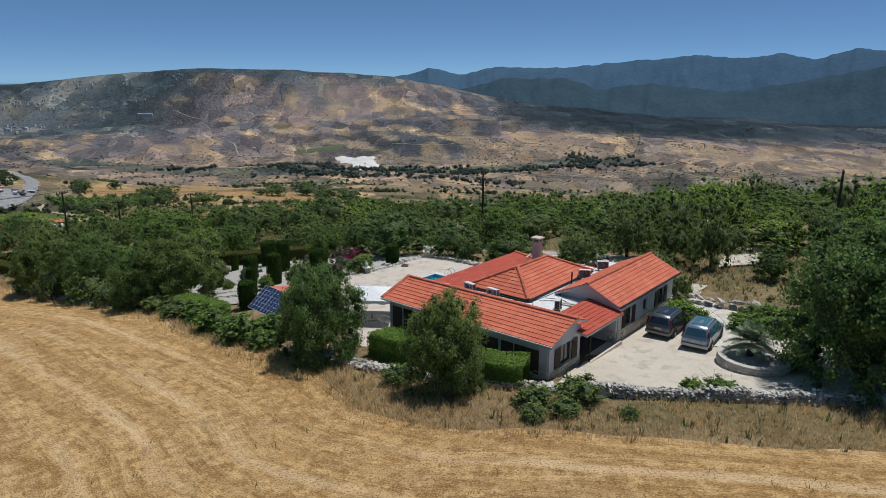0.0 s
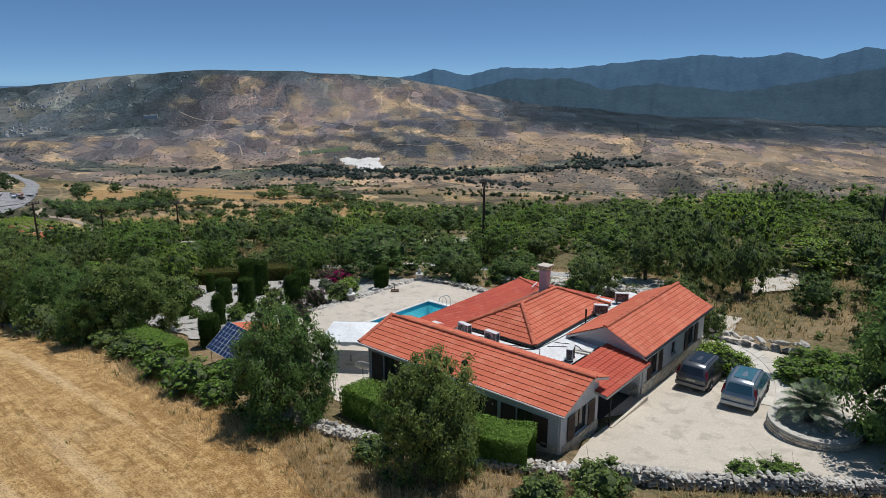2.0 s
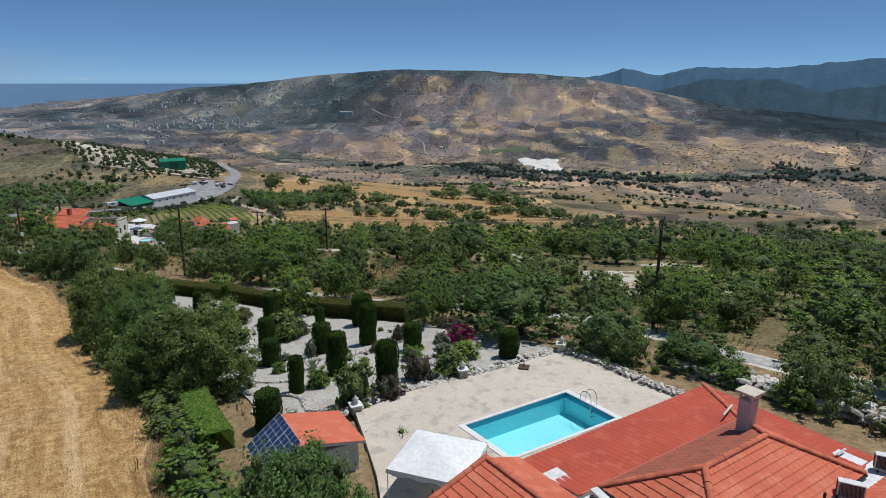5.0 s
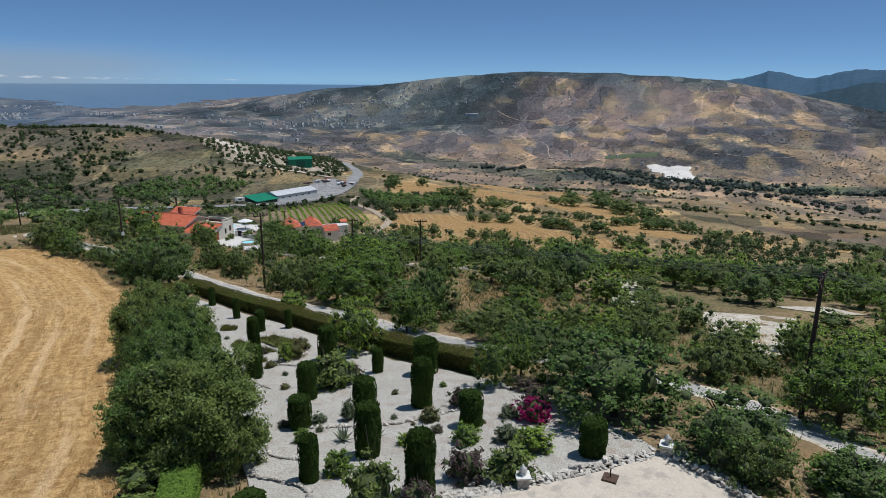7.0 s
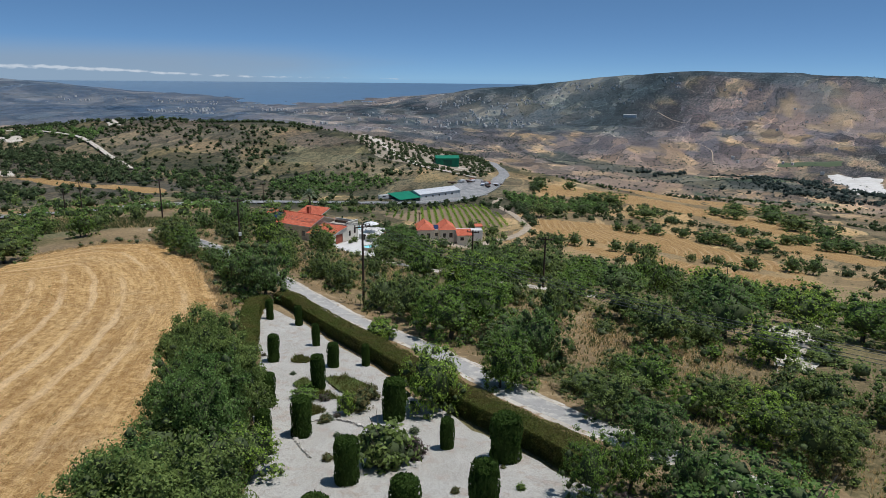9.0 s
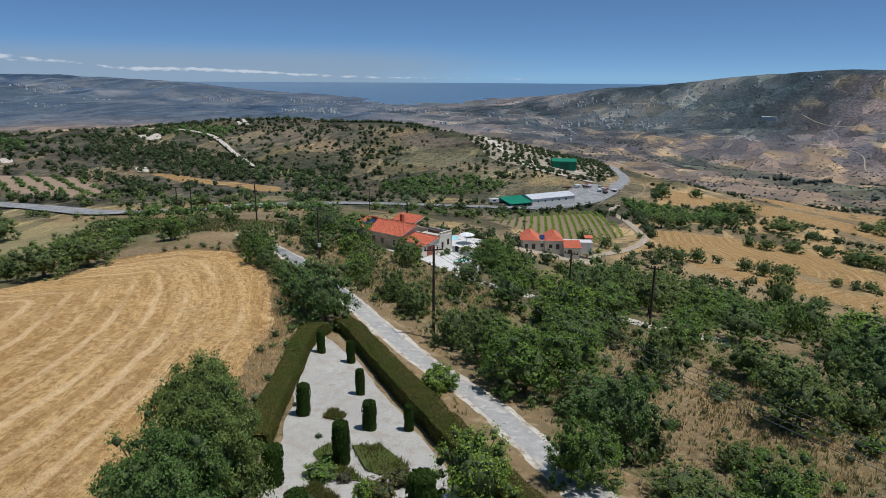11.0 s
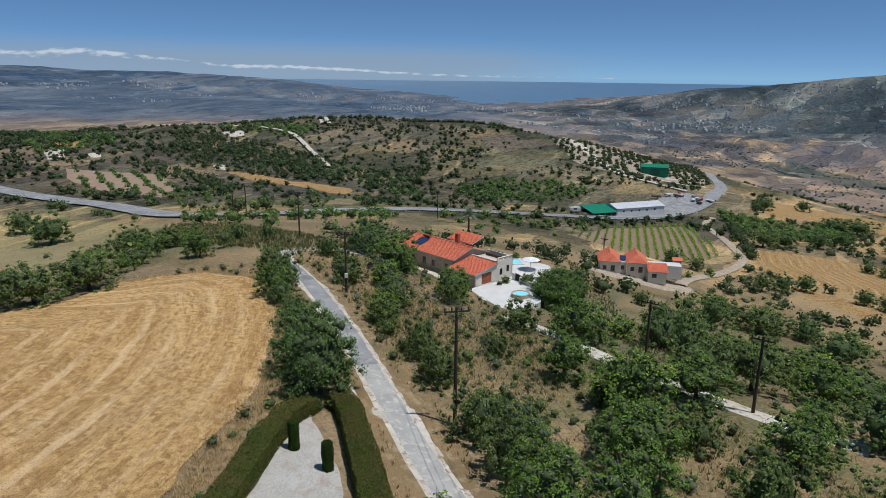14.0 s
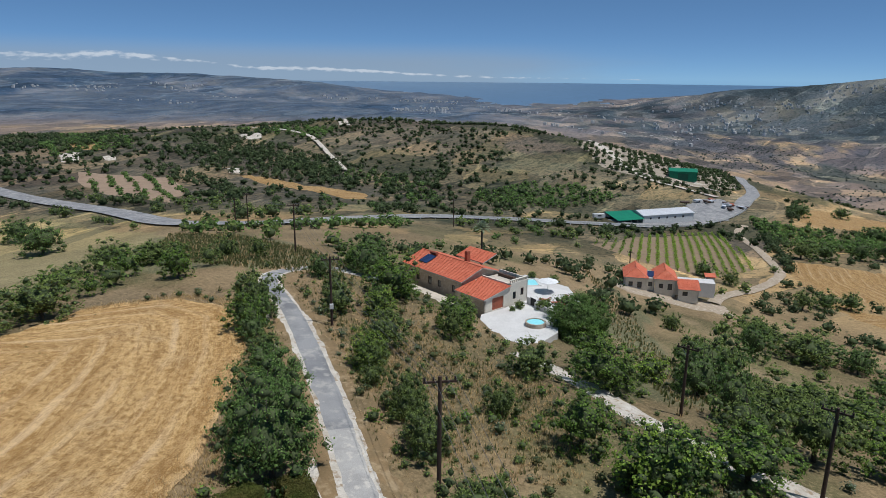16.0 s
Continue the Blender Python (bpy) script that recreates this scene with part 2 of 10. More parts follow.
def pads(x, y, z):
    """The levelled ground under the paved terrace and the house."""
    c = inside(x, y, DECK)
    z = np.where(c, DECK_Z - 0.35, z)
    pool = inside(x, y, [(p.x, p.y) for p in pf])
    near = inside(x, y, [tuple(p + (p - Vector((-14, 58.8))).normalized() * 1.2) for p in pf])
    z = np.where(pool | near, DECK_Z - 2.6, z)
    z = np.where(inside(x, y, PATIO), np.minimum(z, -16.4), z)
    z = np.where(inside(x, y, [(-118, 132.6), (-135.5, 129.5), (-141, 137), (-142, 147), (-128, 150), (-116.5, 149)]), np.minimum(z, -16.2), z)
    ub = [from_house(0.6, 0.6), from_house(4, 0.6), from_house(4, 2.4), from_house(8.8, 2.4), from_house(8.8, 0.6), from_house(18.5, 0.6), from_house(18.5, 5), from_house(17.4, 13), from_house(0.6, 13)]
    return np.where(inside(x, y, ub), 1.2, z)


def land(x, y):
    z = ground(x, y)
    r = np.hypot(x + 12, y - 55)
    rough = np.clip((r - 130) / 500, 0, 1)
    b = np.degrees(np.arctan2(-(x + 15), y - 50))
    calm = 1 - 0.95 * soft(b, 36, 42) * (1 - soft(b, 60, 68)) * soft(r, 2700, 3100)
    z = z + calm * fbm(x, y, 420, 5, 3.0) * 26 * np.clip((r - 500) / 900, 0, 1) + fbm(x, y, 60, 4, 8.0) * 5 * rough * np.clip((r - 300) / 400, 0, 1) + fbm(x, y, 5.0, 3, 5.0) * 0.22 * np.clip((r - 45) / 40, 0, 1)
    return z


def edge_distance(x, y, line):
    best = np.full(len(x), 1e9)
    for (ax, ay), (bx, by) in zip(line, line[1:]):
        dx, dy = bx - ax, by - ay
        t = np.clip(((x - ax) * dx + (y - ay) * dy) / (dx * dx + dy * dy), 0, 1)
        best = np.minimum(best, np.hypot(x - ax - t * dx, y - ay - t * dy))
    return best


def drape(name, poly, step, dz, mat, label="", category="", kind="structure", bumps=0.0, seed=1):
    """A thin sheet laid over the ground inside an outline."""
    from mathutils.geometry import delaunay_2d_cdt
    edge = []
    for (ax, ay), (bx, by) in zip(poly, poly[1:] + poly[:1]):
        n = max(1, int(math.hypot(bx - ax, by - ay) / step))
        edge += [(ax + (bx - ax) * i / n, ay + (by - ay) * i / n) for i in range(n)]
    e = np.array(edge)
    if len(e) > 40:
        e = e + np.c_[fbm(e[:, 0], e[:, 1], step * 3, 2, seed), fbm(e[:, 1], e[:, 0], step * 3, 2, seed + 5)] * step * 0.8
    lo, hi = e.min(0), e.max(0)
    gx, gy = np.meshgrid(np.arange(lo[0], hi[0], step), np.arange(lo[1], hi[1], step))
    gx, gy = gx.ravel(), gy.ravel()
    ring = [tuple(p) for p in e]
    keep = inside(gx, gy, ring)
    gx, gy = gx[keep], gy[keep]
    d = np.min((gx[:, None] - e[None, :, 0]) ** 2 + (gy[:, None] - e[None, :, 1]) ** 2, 1)
    gx, gy = gx[d > (step * 0.4) ** 2], gy[d > (step * 0.4) ** 2]
    pts = [Vector(p) for p in ring] + [Vector(p) for p in zip(gx, gy)]
    vs, _, fs, *_ = delaunay_2d_cdt(pts, [], [list(range(len(ring)))], 1, 1e-5)
    x, y = np.array([v.x for v in vs]), np.array([v.y for v in vs])
    z = land(x, y) + dz + (fbm(x, y, step * 2, 2, seed) * bumps if bumps else 0)
    if dz > 0.15 and kind == "structure":
        z = z - np.where(edge_distance(x, y, ring + ring[:1]) < step * 0.05, dz + 0.3, 0)
    ob = part(name, mesh_of(name, np.c_[x, y, z], fs, mat, True), mat)
    return tagged(ob, label=label, category=category, kind=kind)


def ribbon(name, line, width, dz, mat, label="", category="road", kind="structure", step=1.5, rows=5, ragged=0.0):
    """A road or track laid along a line."""
    p = smooth_line(line, step)
    d = np.gradient(p, axis=0)
    d /= np.linalg.norm(d, axis=1)[:, None]
    nrm = np.c_[-d[:, 1], d[:, 0]]
    verts, faces = [], []
    for k in range(rows):
        f = k / (rows - 1) - 0.5
        w = width * (1 + (ragged * fbm(p[:, 0] + 9 * k, p[:, 1], 3.0, 3, 2.0) if k in (0, rows - 1) else 0))
        q = p + nrm * (f * (w if np.ndim(w) else width))[..., None] if np.ndim(w) else p + nrm * f * width
        verts.append(np.c_[q, land(q[:, 0], q[:, 1]) + dz + (0.04 if 0 < k < rows - 1 else -0.1)])
    n = len(p)
    for k in range(rows - 1):
        for i in range(n - 1):
            faces.append((k * n + i, k * n + i + 1, (k + 1) * n + i + 1, (k + 1) * n + i))
    ob = part(name, mesh_of(name, np.vstack(verts), faces, mat, True), mat)
    return tagged(ob, label=label, category=category, kind=kind)


# ---- the land, one sheet to the horizon ----
def land_material():
    m = bpy.data.materials.new("land")
    m.use_nodes = True
    n, l = m.node_tree.nodes, m.node_tree.links
    b = n["Principled BSDF"]
    b.inputs["Roughness"].default_value, b.inputs["Specular IOR Level"].default_value = 0.95, 0.1
    at = n.new("ShaderNodeAttribute")
    at.attribute_name = "cover"
    geo = n.new("ShaderNodeNewGeometry")
    fine = n.new("ShaderNodeTexNoise")
    fine.inputs["Scale"].default_value, fine.inputs["Detail"].default_value, fine.inputs["Roughness"].default_value = 0.9, 9, 0.75
    l.new(geo.outputs["Position"], fine.inputs["Vector"])
    plan = n.new("ShaderNodeAttribute")
    plan.attribute_name = "survey"
    wide = n.new("ShaderNodeTexNoise")
    wide.inputs["Scale"].default_value, wide.inputs["Detail"].default_value, wide.inputs["Roughness"].default_value = 0.03, 8, 0.7
    l.new(geo.outputs["Position"], wide.inputs["Vector"])

    def curve(sock, lo, hi, a, c):
        r = n.new("ShaderNodeMapRange")
        for i, v in enumerate((lo, hi, a, c)):
            r.inputs[i + 1].default_value = v
        l.new(sock, r.inputs[0])
        return r.outputs[0]

    def mul(a, c):
        x = n.new("ShaderNodeMix")
        x.data_type, x.blend_type = "RGBA", "MULTIPLY"
        x.inputs[0].default_value = 1
        l.new(a, x.inputs[6])
        l.new(c, x.inputs[7])
        return x.outputs[2]

    def calc(op, a, c):
        x = n.new("ShaderNodeMath")
        x.operation = op
        for i, v in ((0, a), (1, c)):
            if isinstance(v, (int, float)):
                x.inputs[i].default_value = v
            else:
                l.new(v, x.inputs[i])
        return x.outputs[0]

    def noisy(scale, detail, rough, place=geo.outputs["Position"]):
        t = n.new("ShaderNodeTexNoise")
        t.inputs["Scale"].default_value, t.inputs["Detail"].default_value, t.inputs["Roughness"].default_value = scale, detail, rough
        l.new(place, t.inputs["Vector"])
        return t.outputs[0]

    def mix(f, a, c):
        x = n.new("ShaderNodeMix")
        x.data_type = "RGBA"
        l.new(f, x.inputs[0])
        l.new(a, x.inputs[6])
        x.inputs[7].default_value = c
        return x.outputs[2]

    far_on = curve(at.outputs["Alpha"], 0.05, 0.2, 0, 1)
    broad = n.new("ShaderNodeMix")
    for sock, value in ((0, far_on), (2, curve(wide.outputs[0], 0.35, 0.65, 0.70, 1.28)), (3, curve(noisy(0.03, 8, 0.7, plan.outputs["Vector"]), 0.35, 0.65, 0.80, 1.19))):
        l.new(value, broad.inputs[sock])
    col = mul(mul(at.outputs["Color"], curve(fine.outputs[0], 0.3, 0.7, 0.65, 1.3)), broad.outputs[0])
    tuft = noisy(2.6, 7, 0.75)
    near_on = curve(at.outputs["Alpha"], 0.02, 0.3, 1, 0)
    col = mix(calc("MULTIPLY", near_on, curve(tuft, 0.52, 0.62, 0, 0.55)), col, (0.36, 0.265, 0.145, 1))
    col = mix(calc("MULTIPLY", near_on, curve(tuft, 0.48, 0.38, 0, 0.6)), col, (0.085, 0.068, 0.034, 1))
    # parcels of the far hillsides, with trees along some of their borders
    flat = n.new("ShaderNodeVectorMath")
    flat.operation = "MULTIPLY_ADD"
    warp = n.new("ShaderNodeTexNoise")
    warp.inputs["Scale"].default_value, warp.inputs["Detail"].default_value = 0.014, 4
    l.new(plan.outputs["Vector"], warp.inputs["Vector"])
    flat.inputs[1].default_value = (66, 44, 0)
    l.new(warp.outputs["Color"], flat.inputs[0])
    l.new(plan.outputs["Vector"], flat.inputs[2])
    cells, rim = n.new("ShaderNodeTexVoronoi"), n.new("ShaderNodeTexVoronoi")
    rim.feature = "DISTANCE_TO_EDGE"
    for v in (cells, rim):
        v.inputs["Scale"].default_value = 0.026
        l.new(flat.outputs[0], v.inputs["Vector"])
    hue = n.new("ShaderNodeSeparateColor")
    l.new(cells.outputs["Color"], hue.inputs[0])
    tone = calc("ADD", 1.0, calc("MULTIPLY", far_on, curve(hue.outputs[0], 0, 1, -0.22, 0.26)))
    grey = n.new("ShaderNodeCombineColor")
    for i in range(3):
        l.new(tone, grey.inputs[i])
    col = mul(col, grey.outputs[0])
    def toned(f, a, k):
        x = n.new("ShaderNodeMix")
        x.data_type, x.blend_type = "RGBA", "MULTIPLY"
        l.new(f, x.inputs[0])
        l.new(a, x.inputs[6])
        x.inputs[7].default_value = k
        return x.outputs[2]

    ripe = curve(calc("SUBTRACT", hue.outputs[1], calc("MULTIPLY", at.outputs["Alpha"], 1.25)), 0.30, 0.33, 0, 0.95)
    col = toned(calc("MULTIPLY", far_on, ripe), col, (1.62, 1.47, 1.27, 1))
    col = toned(calc("MULTIPLY", far_on, curve(hue.outputs[2], 0.76, 0.80, 0, 0.9)), col, (0.70, 0.72, 0.72, 1))
    border = calc("MULTIPLY", curve(rim.outputs["Distance"], 0.045, 0.02, 0, 1), curve(noisy(0.025, 4, 0.7, plan.outputs["Vector"]), 0.5, 0.56, 0, 0.8))
    col = toned(calc("MULTIPLY", far_on, border), col, (0.42, 0.50, 0.52, 1))
    tracks = n.new("ShaderNodeTexVoronoi")
    tracks.feature = "DISTANCE_TO_EDGE"
    tracks.inputs["Scale"].default_value = 0.0085
    l.new(flat.outputs[0], tracks.inputs["Vector"])
    trodden = calc("MULTIPLY", curve(tracks.outputs["Distance"], 0.016, 0.010, 0, 1), curve(noisy(0.012, 3, 0.6, plan.outputs["Vector"]), 0.48, 0.52, 0, 0.8))
    col = toned(calc("MULTIPLY", far_on, trodden), col, (1.9, 1.8, 1.65, 1))
    # old terraces along the contours, then scrub in dots and thickets where the land carries it
    sep = n.new("ShaderNodeSeparateXYZ")
    l.new(geo.outputs["Position"], sep.inputs[0])
    step = calc("SINE", calc("ADD", calc("MULTIPLY", sep.outputs[2], 0.55), calc("MULTIPLY", wide.outputs[0], 9)), 0)
    col = toned(calc("MULTIPLY", curve(step, 0.6, 1.0, 0, 0.4), far_on), col, (0.74, 0.74, 0.76, 1))
    dots = curve(calc("ADD", noisy(0.17, 4, 0.7, plan.outputs["Vector"]), calc("MULTIPLY", at.outputs["Alpha"], 0.36)), 0.635, 0.69, 0, 0.75)
    thick = curve(calc("ADD", noisy(0.03, 6, 0.72, plan.outputs["Vector"]), calc("MULTIPLY", at.outputs["Alpha"], 0.40)), 0.61, 0.70, 0, 0.62)
    col = toned(calc("MULTIPLY", thick, far_on), col, (0.52, 0.62, 0.68, 1))
    col = toned(dots, col, (0.36, 0.45, 0.48, 1))
    bushes = curve(calc("ADD", noisy(0.42, 3, 0.6, plan.outputs["Vector"]), calc("MULTIPLY", at.outputs["Alpha"], 0.3)), 0.64, 0.69, 0, 0.8)
    col = toned(calc("MULTIPLY", bushes, far_on), col, (0.45, 0.54, 0.56, 1))
    l.new(col, b.inputs["Base Color"])
    bp = n.new("ShaderNodeBump")
    bp.inputs["Strength"].default_value, bp.inputs["Distance"].default_value = 0.6, 0.25
    l.new(fine.outputs[0], bp.inputs["Height"])
    l.new(bp.outputs[0], b.inputs["Normal"])
    return m


def blend(c, d, t):
    return c * (1 - t[:, None]) + np.array(d)[None] * t[:, None]


def cell(x, y, size, seed):
    """Patchwork: a number for each irregular parcel."""
    wx = x + fbm(x, y, size * 1.5, 3, seed) * size * 0.9
    wy = y + fbm(x, y, size * 1.5, 3, seed + 4) * size * 0.9
    a = 0.5
    u, v = (wx * math.cos(a) + wy * math.sin(a)) / size, (-wx * math.sin(a) + wy * math.cos(a)) / (size * 0.55)
    return lattice(np.floor(u), np.floor(v), seed)


STRAW_LAND = [(-140, 228), (-160, 289), (-181, 317), (-215, 360), (-245, 429), (-286, 503), (-307, 600), (-200, 640), (-120, 560), (-40, 470), (20, 400), (30, 330), (-20, 262), (-60, 236), (-100, 226)]
BANK_GRASS = [(-162, 94), (-217, 109), (-199, 122), (-141, 127), (-127, 120), (-139, 110), (-158, 101)]
MEADOW = [(-304, 66), (-273, 92), (-217, 109), (-159, 95), (-150, 80), (-213, 60)]
WEST_BANK = [(-171, 210), (-134, 188), (-100, 162), (-79, 143), (-77, 134), (-98, 151), (-125, 173)]
FALLOW = [(-228, 126), (-247, 152), (-226, 183), (-194, 175), (-170, 150), (-180, 128)]
TAN_HILL = [(-392, 333), (-429, 374), (-432, 408), (-424, 453), (-382, 397), (-372, 359)]
VALLEY_WOOD = [(-779, 1300), (-475, 1168), (-281, 1010), (-149, 1030), (9, 1120), (178, 1240), (400, 1300), (400, 1390), (191, 1352), (11, 1300), (-180, 1200), (-338, 1190), (-585, 1400), (-779, 1420)]


def survey(x, y):
    """Plan of the far parcels, which lie long down the slopes and grow with the distance."""
    r = np.maximum(np.hypot(x + 15, y - 50), 60)
    return np.arctan2(-(x + 15), y - 50) * 60 * r ** 0.45, 46.7 * r ** 0.45


def cover(x, y):
    """The colour of bare soil, straw, scrub and wood over the land, with haze mixed into the far parts."""
    r = np.hypot(x + 15, y - 50)
    b = np.degrees(np.arctan2(-(x + 15), y - 50))
    c = np.tile(np.array([[0.25, 0.178, 0.098]]), (len(x), 1))
    c = blend(c, (0.13, 0.115, 0.055), soft(fbm(x, y, 18, 4, 1.0), 0.0, 0.3))
    c = blend(c, (0.30, 0.22, 0.13), soft(fbm(x, y, 9, 3, 7.0), 0.1, 0.4) * 0.8)
    c = blend(c, (0.150, 0.122, 0.064), soft(y + 0.39 * x, 72, 80) * (1 - soft(r, 130, 200)) * soft(fbm(x, y, 14, 3, 70.0), -0.3, 0.2) * 0.75)
    midland = soft(r, 170, 320)
    p = cell(x, y, 70, 3.0)
    q = np.tile(np.array([[0.20, 0.155, 0.095]]), (len(x), 1))
    q[p > 0.35] = (0.105, 0.095, 0.055)
    q[p > 0.6] = (0.27, 0.205, 0.12)
    q[p > 0.85] = (0.16, 0.12, 0.085)
    q = blend(q, (0.105, 0.098, 0.058), soft(b, 30, 46) * soft(fbm(x, y, 130, 3, 44.0), -0.25, 0.15) * 0.75)
    c = c * (1 - midland[:, None]) + q * midland[:, None]
    # dry stubble between the valley's trees, grey-green grass on the banks
    for q, c1, k in ((STRAW_LAND, (0.30, 0.215, 0.115), 0.85), (BANK_GRASS, (0.135, 0.135, 0.072), 0.85), (WEST_BANK, (0.125, 0.130, 0.070), 0.85), (MEADOW, (0.25, 0.21, 0.108), 0.9), (FALLOW, (0.20, 0.148, 0.085), 0.85), (TAN_HILL, (0.235, 0.20, 0.115), 0.8)):
        w = inside(x + fbm(x, y, 30, 3, 5.0) * 16, y + fbm(x, y, 30, 3, 6.0) * 16, q)
        c = np.where(w[:, None], c * (1 - k) + np.array(c1) * k, c)
    dark = soft(b, 48, 60) * soft(r, 250, 330) * (1 - soft(r, 640, 800)) * soft(fbm(x, y, 70, 4, 33.0), -0.22, 0.1) * ~inside(x, y, TAN_HILL)
    c = blend(c, (0.150, 0.118, 0.086), dark * 0.7)
    farland = soft(r, 620, 950)
    su, sv = survey(x, y)
    # purple-grey scrub hillsides with haze in the colour, tan parcels, warmer on the valley's own slopes
    p, p2 = cell(su, sv, 58, 9.0), cell(su, sv, 58, 31.0)
    q = np.tile(np.array([[0.190, 0.150, 0.148]]), (len(x), 1))
    q[p2 > 0.5] = (0.208, 0.162, 0.154)
    q = blend(q, (0.136, 0.122, 0.130), soft(fbm(su, sv, 300, 4, 12.0), -0.02, 0.16))
    east = 1 - soft(b, 6, 17)
    low = 1 - soft(r + fbm(x, y, 260, 3, 17.0) * 500, 1350, 1900)
    ochre = np.clip(0.30 + 0.55 * east * (1 - soft(r, 2300, 2700)) + 0.25 * low, 0, 1) * (1 - 0.9 * soft(-b, 2, 12) * soft(r, 1750, 2150))
    q = blend(q, (0.245, 0.183, 0.132), np.clip(low * (1 - 0.4 * soft(b, 14, 26)), 0, 1) * 0.8)
    dry = p > 0.98 - 0.62 * ochre
    tones = np.array([(0.282, 0.212, 0.146), (0.250, 0.190, 0.138), (0.310, 0.234, 0.160), (0.215, 0.165, 0.128)])
    q[dry] = tones[(p2[dry] * 3.99).astype(int)]
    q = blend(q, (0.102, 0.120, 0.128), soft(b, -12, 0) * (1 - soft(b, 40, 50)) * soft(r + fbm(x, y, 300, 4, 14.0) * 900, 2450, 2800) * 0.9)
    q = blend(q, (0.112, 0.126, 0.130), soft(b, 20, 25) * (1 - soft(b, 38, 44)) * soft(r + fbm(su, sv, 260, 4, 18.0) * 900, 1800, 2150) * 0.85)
    # the wooded heights and the plain near the coast, painted haze in their blues, and the valley floor
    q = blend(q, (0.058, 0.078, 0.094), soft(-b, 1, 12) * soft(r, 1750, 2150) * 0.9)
    q = blend(q, (0.072, 0.086, 0.076), inside(x + fbm(x, y, 120, 3, 15.0) * 90, y + fbm(x, y, 120, 3, 16.0) * 90, VALLEY_WOOD) * 0.85)
    p3 = cell(su, sv, 70, 61.0)
    plain = np.array([(0.076, 0.096, 0.110), (0.128, 0.124, 0.136), (0.165, 0.150, 0.155), (0.245, 0.215, 0.200), (0.098, 0.110, 0.122)])[(p3 * 4.99).astype(int)]
    w = (soft(b, 34, 42) * soft(r, 1100, 1600) * 0.92)[:, None]
    q = q * (1 - w) + plain * w
    # plateau tones that are mostly distance haze put into the colour
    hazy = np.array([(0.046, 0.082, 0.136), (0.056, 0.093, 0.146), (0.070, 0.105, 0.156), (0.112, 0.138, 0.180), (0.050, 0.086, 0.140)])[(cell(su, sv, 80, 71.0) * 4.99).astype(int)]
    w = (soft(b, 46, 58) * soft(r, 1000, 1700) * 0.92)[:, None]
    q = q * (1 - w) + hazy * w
    green = (cell(x, y, 110, 51.0) > 0.74) & (r > 830) & (r < 1250) & (b < 18) & (b > -14)
    q[green] = (0.105, 0.130, 0.082)
    scrub = 0.30 + 0.12 * soft(b, 16, 28) * soft(r, 1700, 2300) + 0.3 * soft(-b, 2, 14) * soft(r, 1700, 2100) + 0.55 * fbm(su, sv, 260, 4, 21.0)
    scrub = scrub - 0.06 * low
    scrub = np.clip(np.where(dry, scrub * 0.72, scrub) - 0.3 * soft(b, 42, 54) * soft(r, 900, 1400), 0.12, 0.8) * farland + (0.24 + 0.12 * soft(b, 26, 44)) * midland * (1 - farland)
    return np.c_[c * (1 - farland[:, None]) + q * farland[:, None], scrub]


def build_land():
    ang = np.radians(np.r_[np.arange(-48, 104, 0.5), np.arange(104, 312, 2.2)])
    rad = list(np.arange(0.8, 44, 0.8))
    while rad[-1] < 4850:
        rad.append(rad[-1] * 1.0195)
    rad = np.array(rad)
    R, T = np.meshgrid(rad, ang, indexing="ij")
    x, y = (-12 - R * np.sin(T)).ravel(), (55 + R * np.cos(T)).ravel()
    z = pads(x, y, land(x, y))
    nr, na = len(rad), len(ang)
    i, j = np.meshgrid(np.arange(nr - 1), np.arange(na), indexing="ij")
    a, c = (i * na + j).ravel(), (i * na + (j + 1) % na).ravel()
    faces = np.c_[a, a + na, c + na, c]
    me = bpy.data.meshes.new("ground")
    me.vertices.add(len(x) + 1)
    me.vertices.foreach_set("co", np.vstack([np.c_[x, y, z], [[-12, 55, DECK_Z - 0.35]]]).ravel())
    tri = np.c_[np.arange(na), (np.arange(na) + 1) % na, np.full(na, len(x))]
    loops = np.r_[faces.ravel(), tri.ravel()]
    me.loops.add(len(loops))
    me.loops.foreach_set("vertex_index", loops)
    me.polygons.add(len(faces) + na)
    me.polygons.foreach_set("loop_start", np.r_[np.arange(len(faces)) * 4, len(faces) * 4 + np.arange(na) * 3])
    me.update(calc_edges=True)
    me.validate()
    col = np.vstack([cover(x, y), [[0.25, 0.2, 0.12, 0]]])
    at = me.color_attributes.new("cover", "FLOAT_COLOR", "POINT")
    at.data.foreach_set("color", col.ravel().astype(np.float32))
    su, sv = survey(np.r_[x, -12], np.r_[y, 55])
    me.attributes.new("survey", "FLOAT_VECTOR", "POINT").data.foreach_set("vector", np.c_[su, sv, su * 0].ravel().astype(np.float32))
    me.polygons.foreach_set("use_smooth", [True] * len(me.polygons))
    me.materials.append(land_material())
    return tagged(new("ground", me), "dry hills of straw-coloured grass, bare soil and scrub", "ground", kind="structure")


build_land()
# ---- sheets laid on the land ----
FIELD_EDGE = [(-127.5, 86.3), (-126.5, 97), (-117, 102), (-104, 99.5), (-94.4, 96), (-85, 91.8), (-75, 85.8), (-66, 78.5), (-57.5, 71), (-45, 61.8), (-34.9, 52.2), (-30.8, 48.3), (-24.5, 42.8), (-20.1, 38.8), (-16.8, 33.6), (-12.2, 30.8), (5.5, 28.3), (30, 28)]
FIELD = [(-120, 80)] + FIELD_EDGE + [(30, -40), (-60, -40), (-110, 20)]


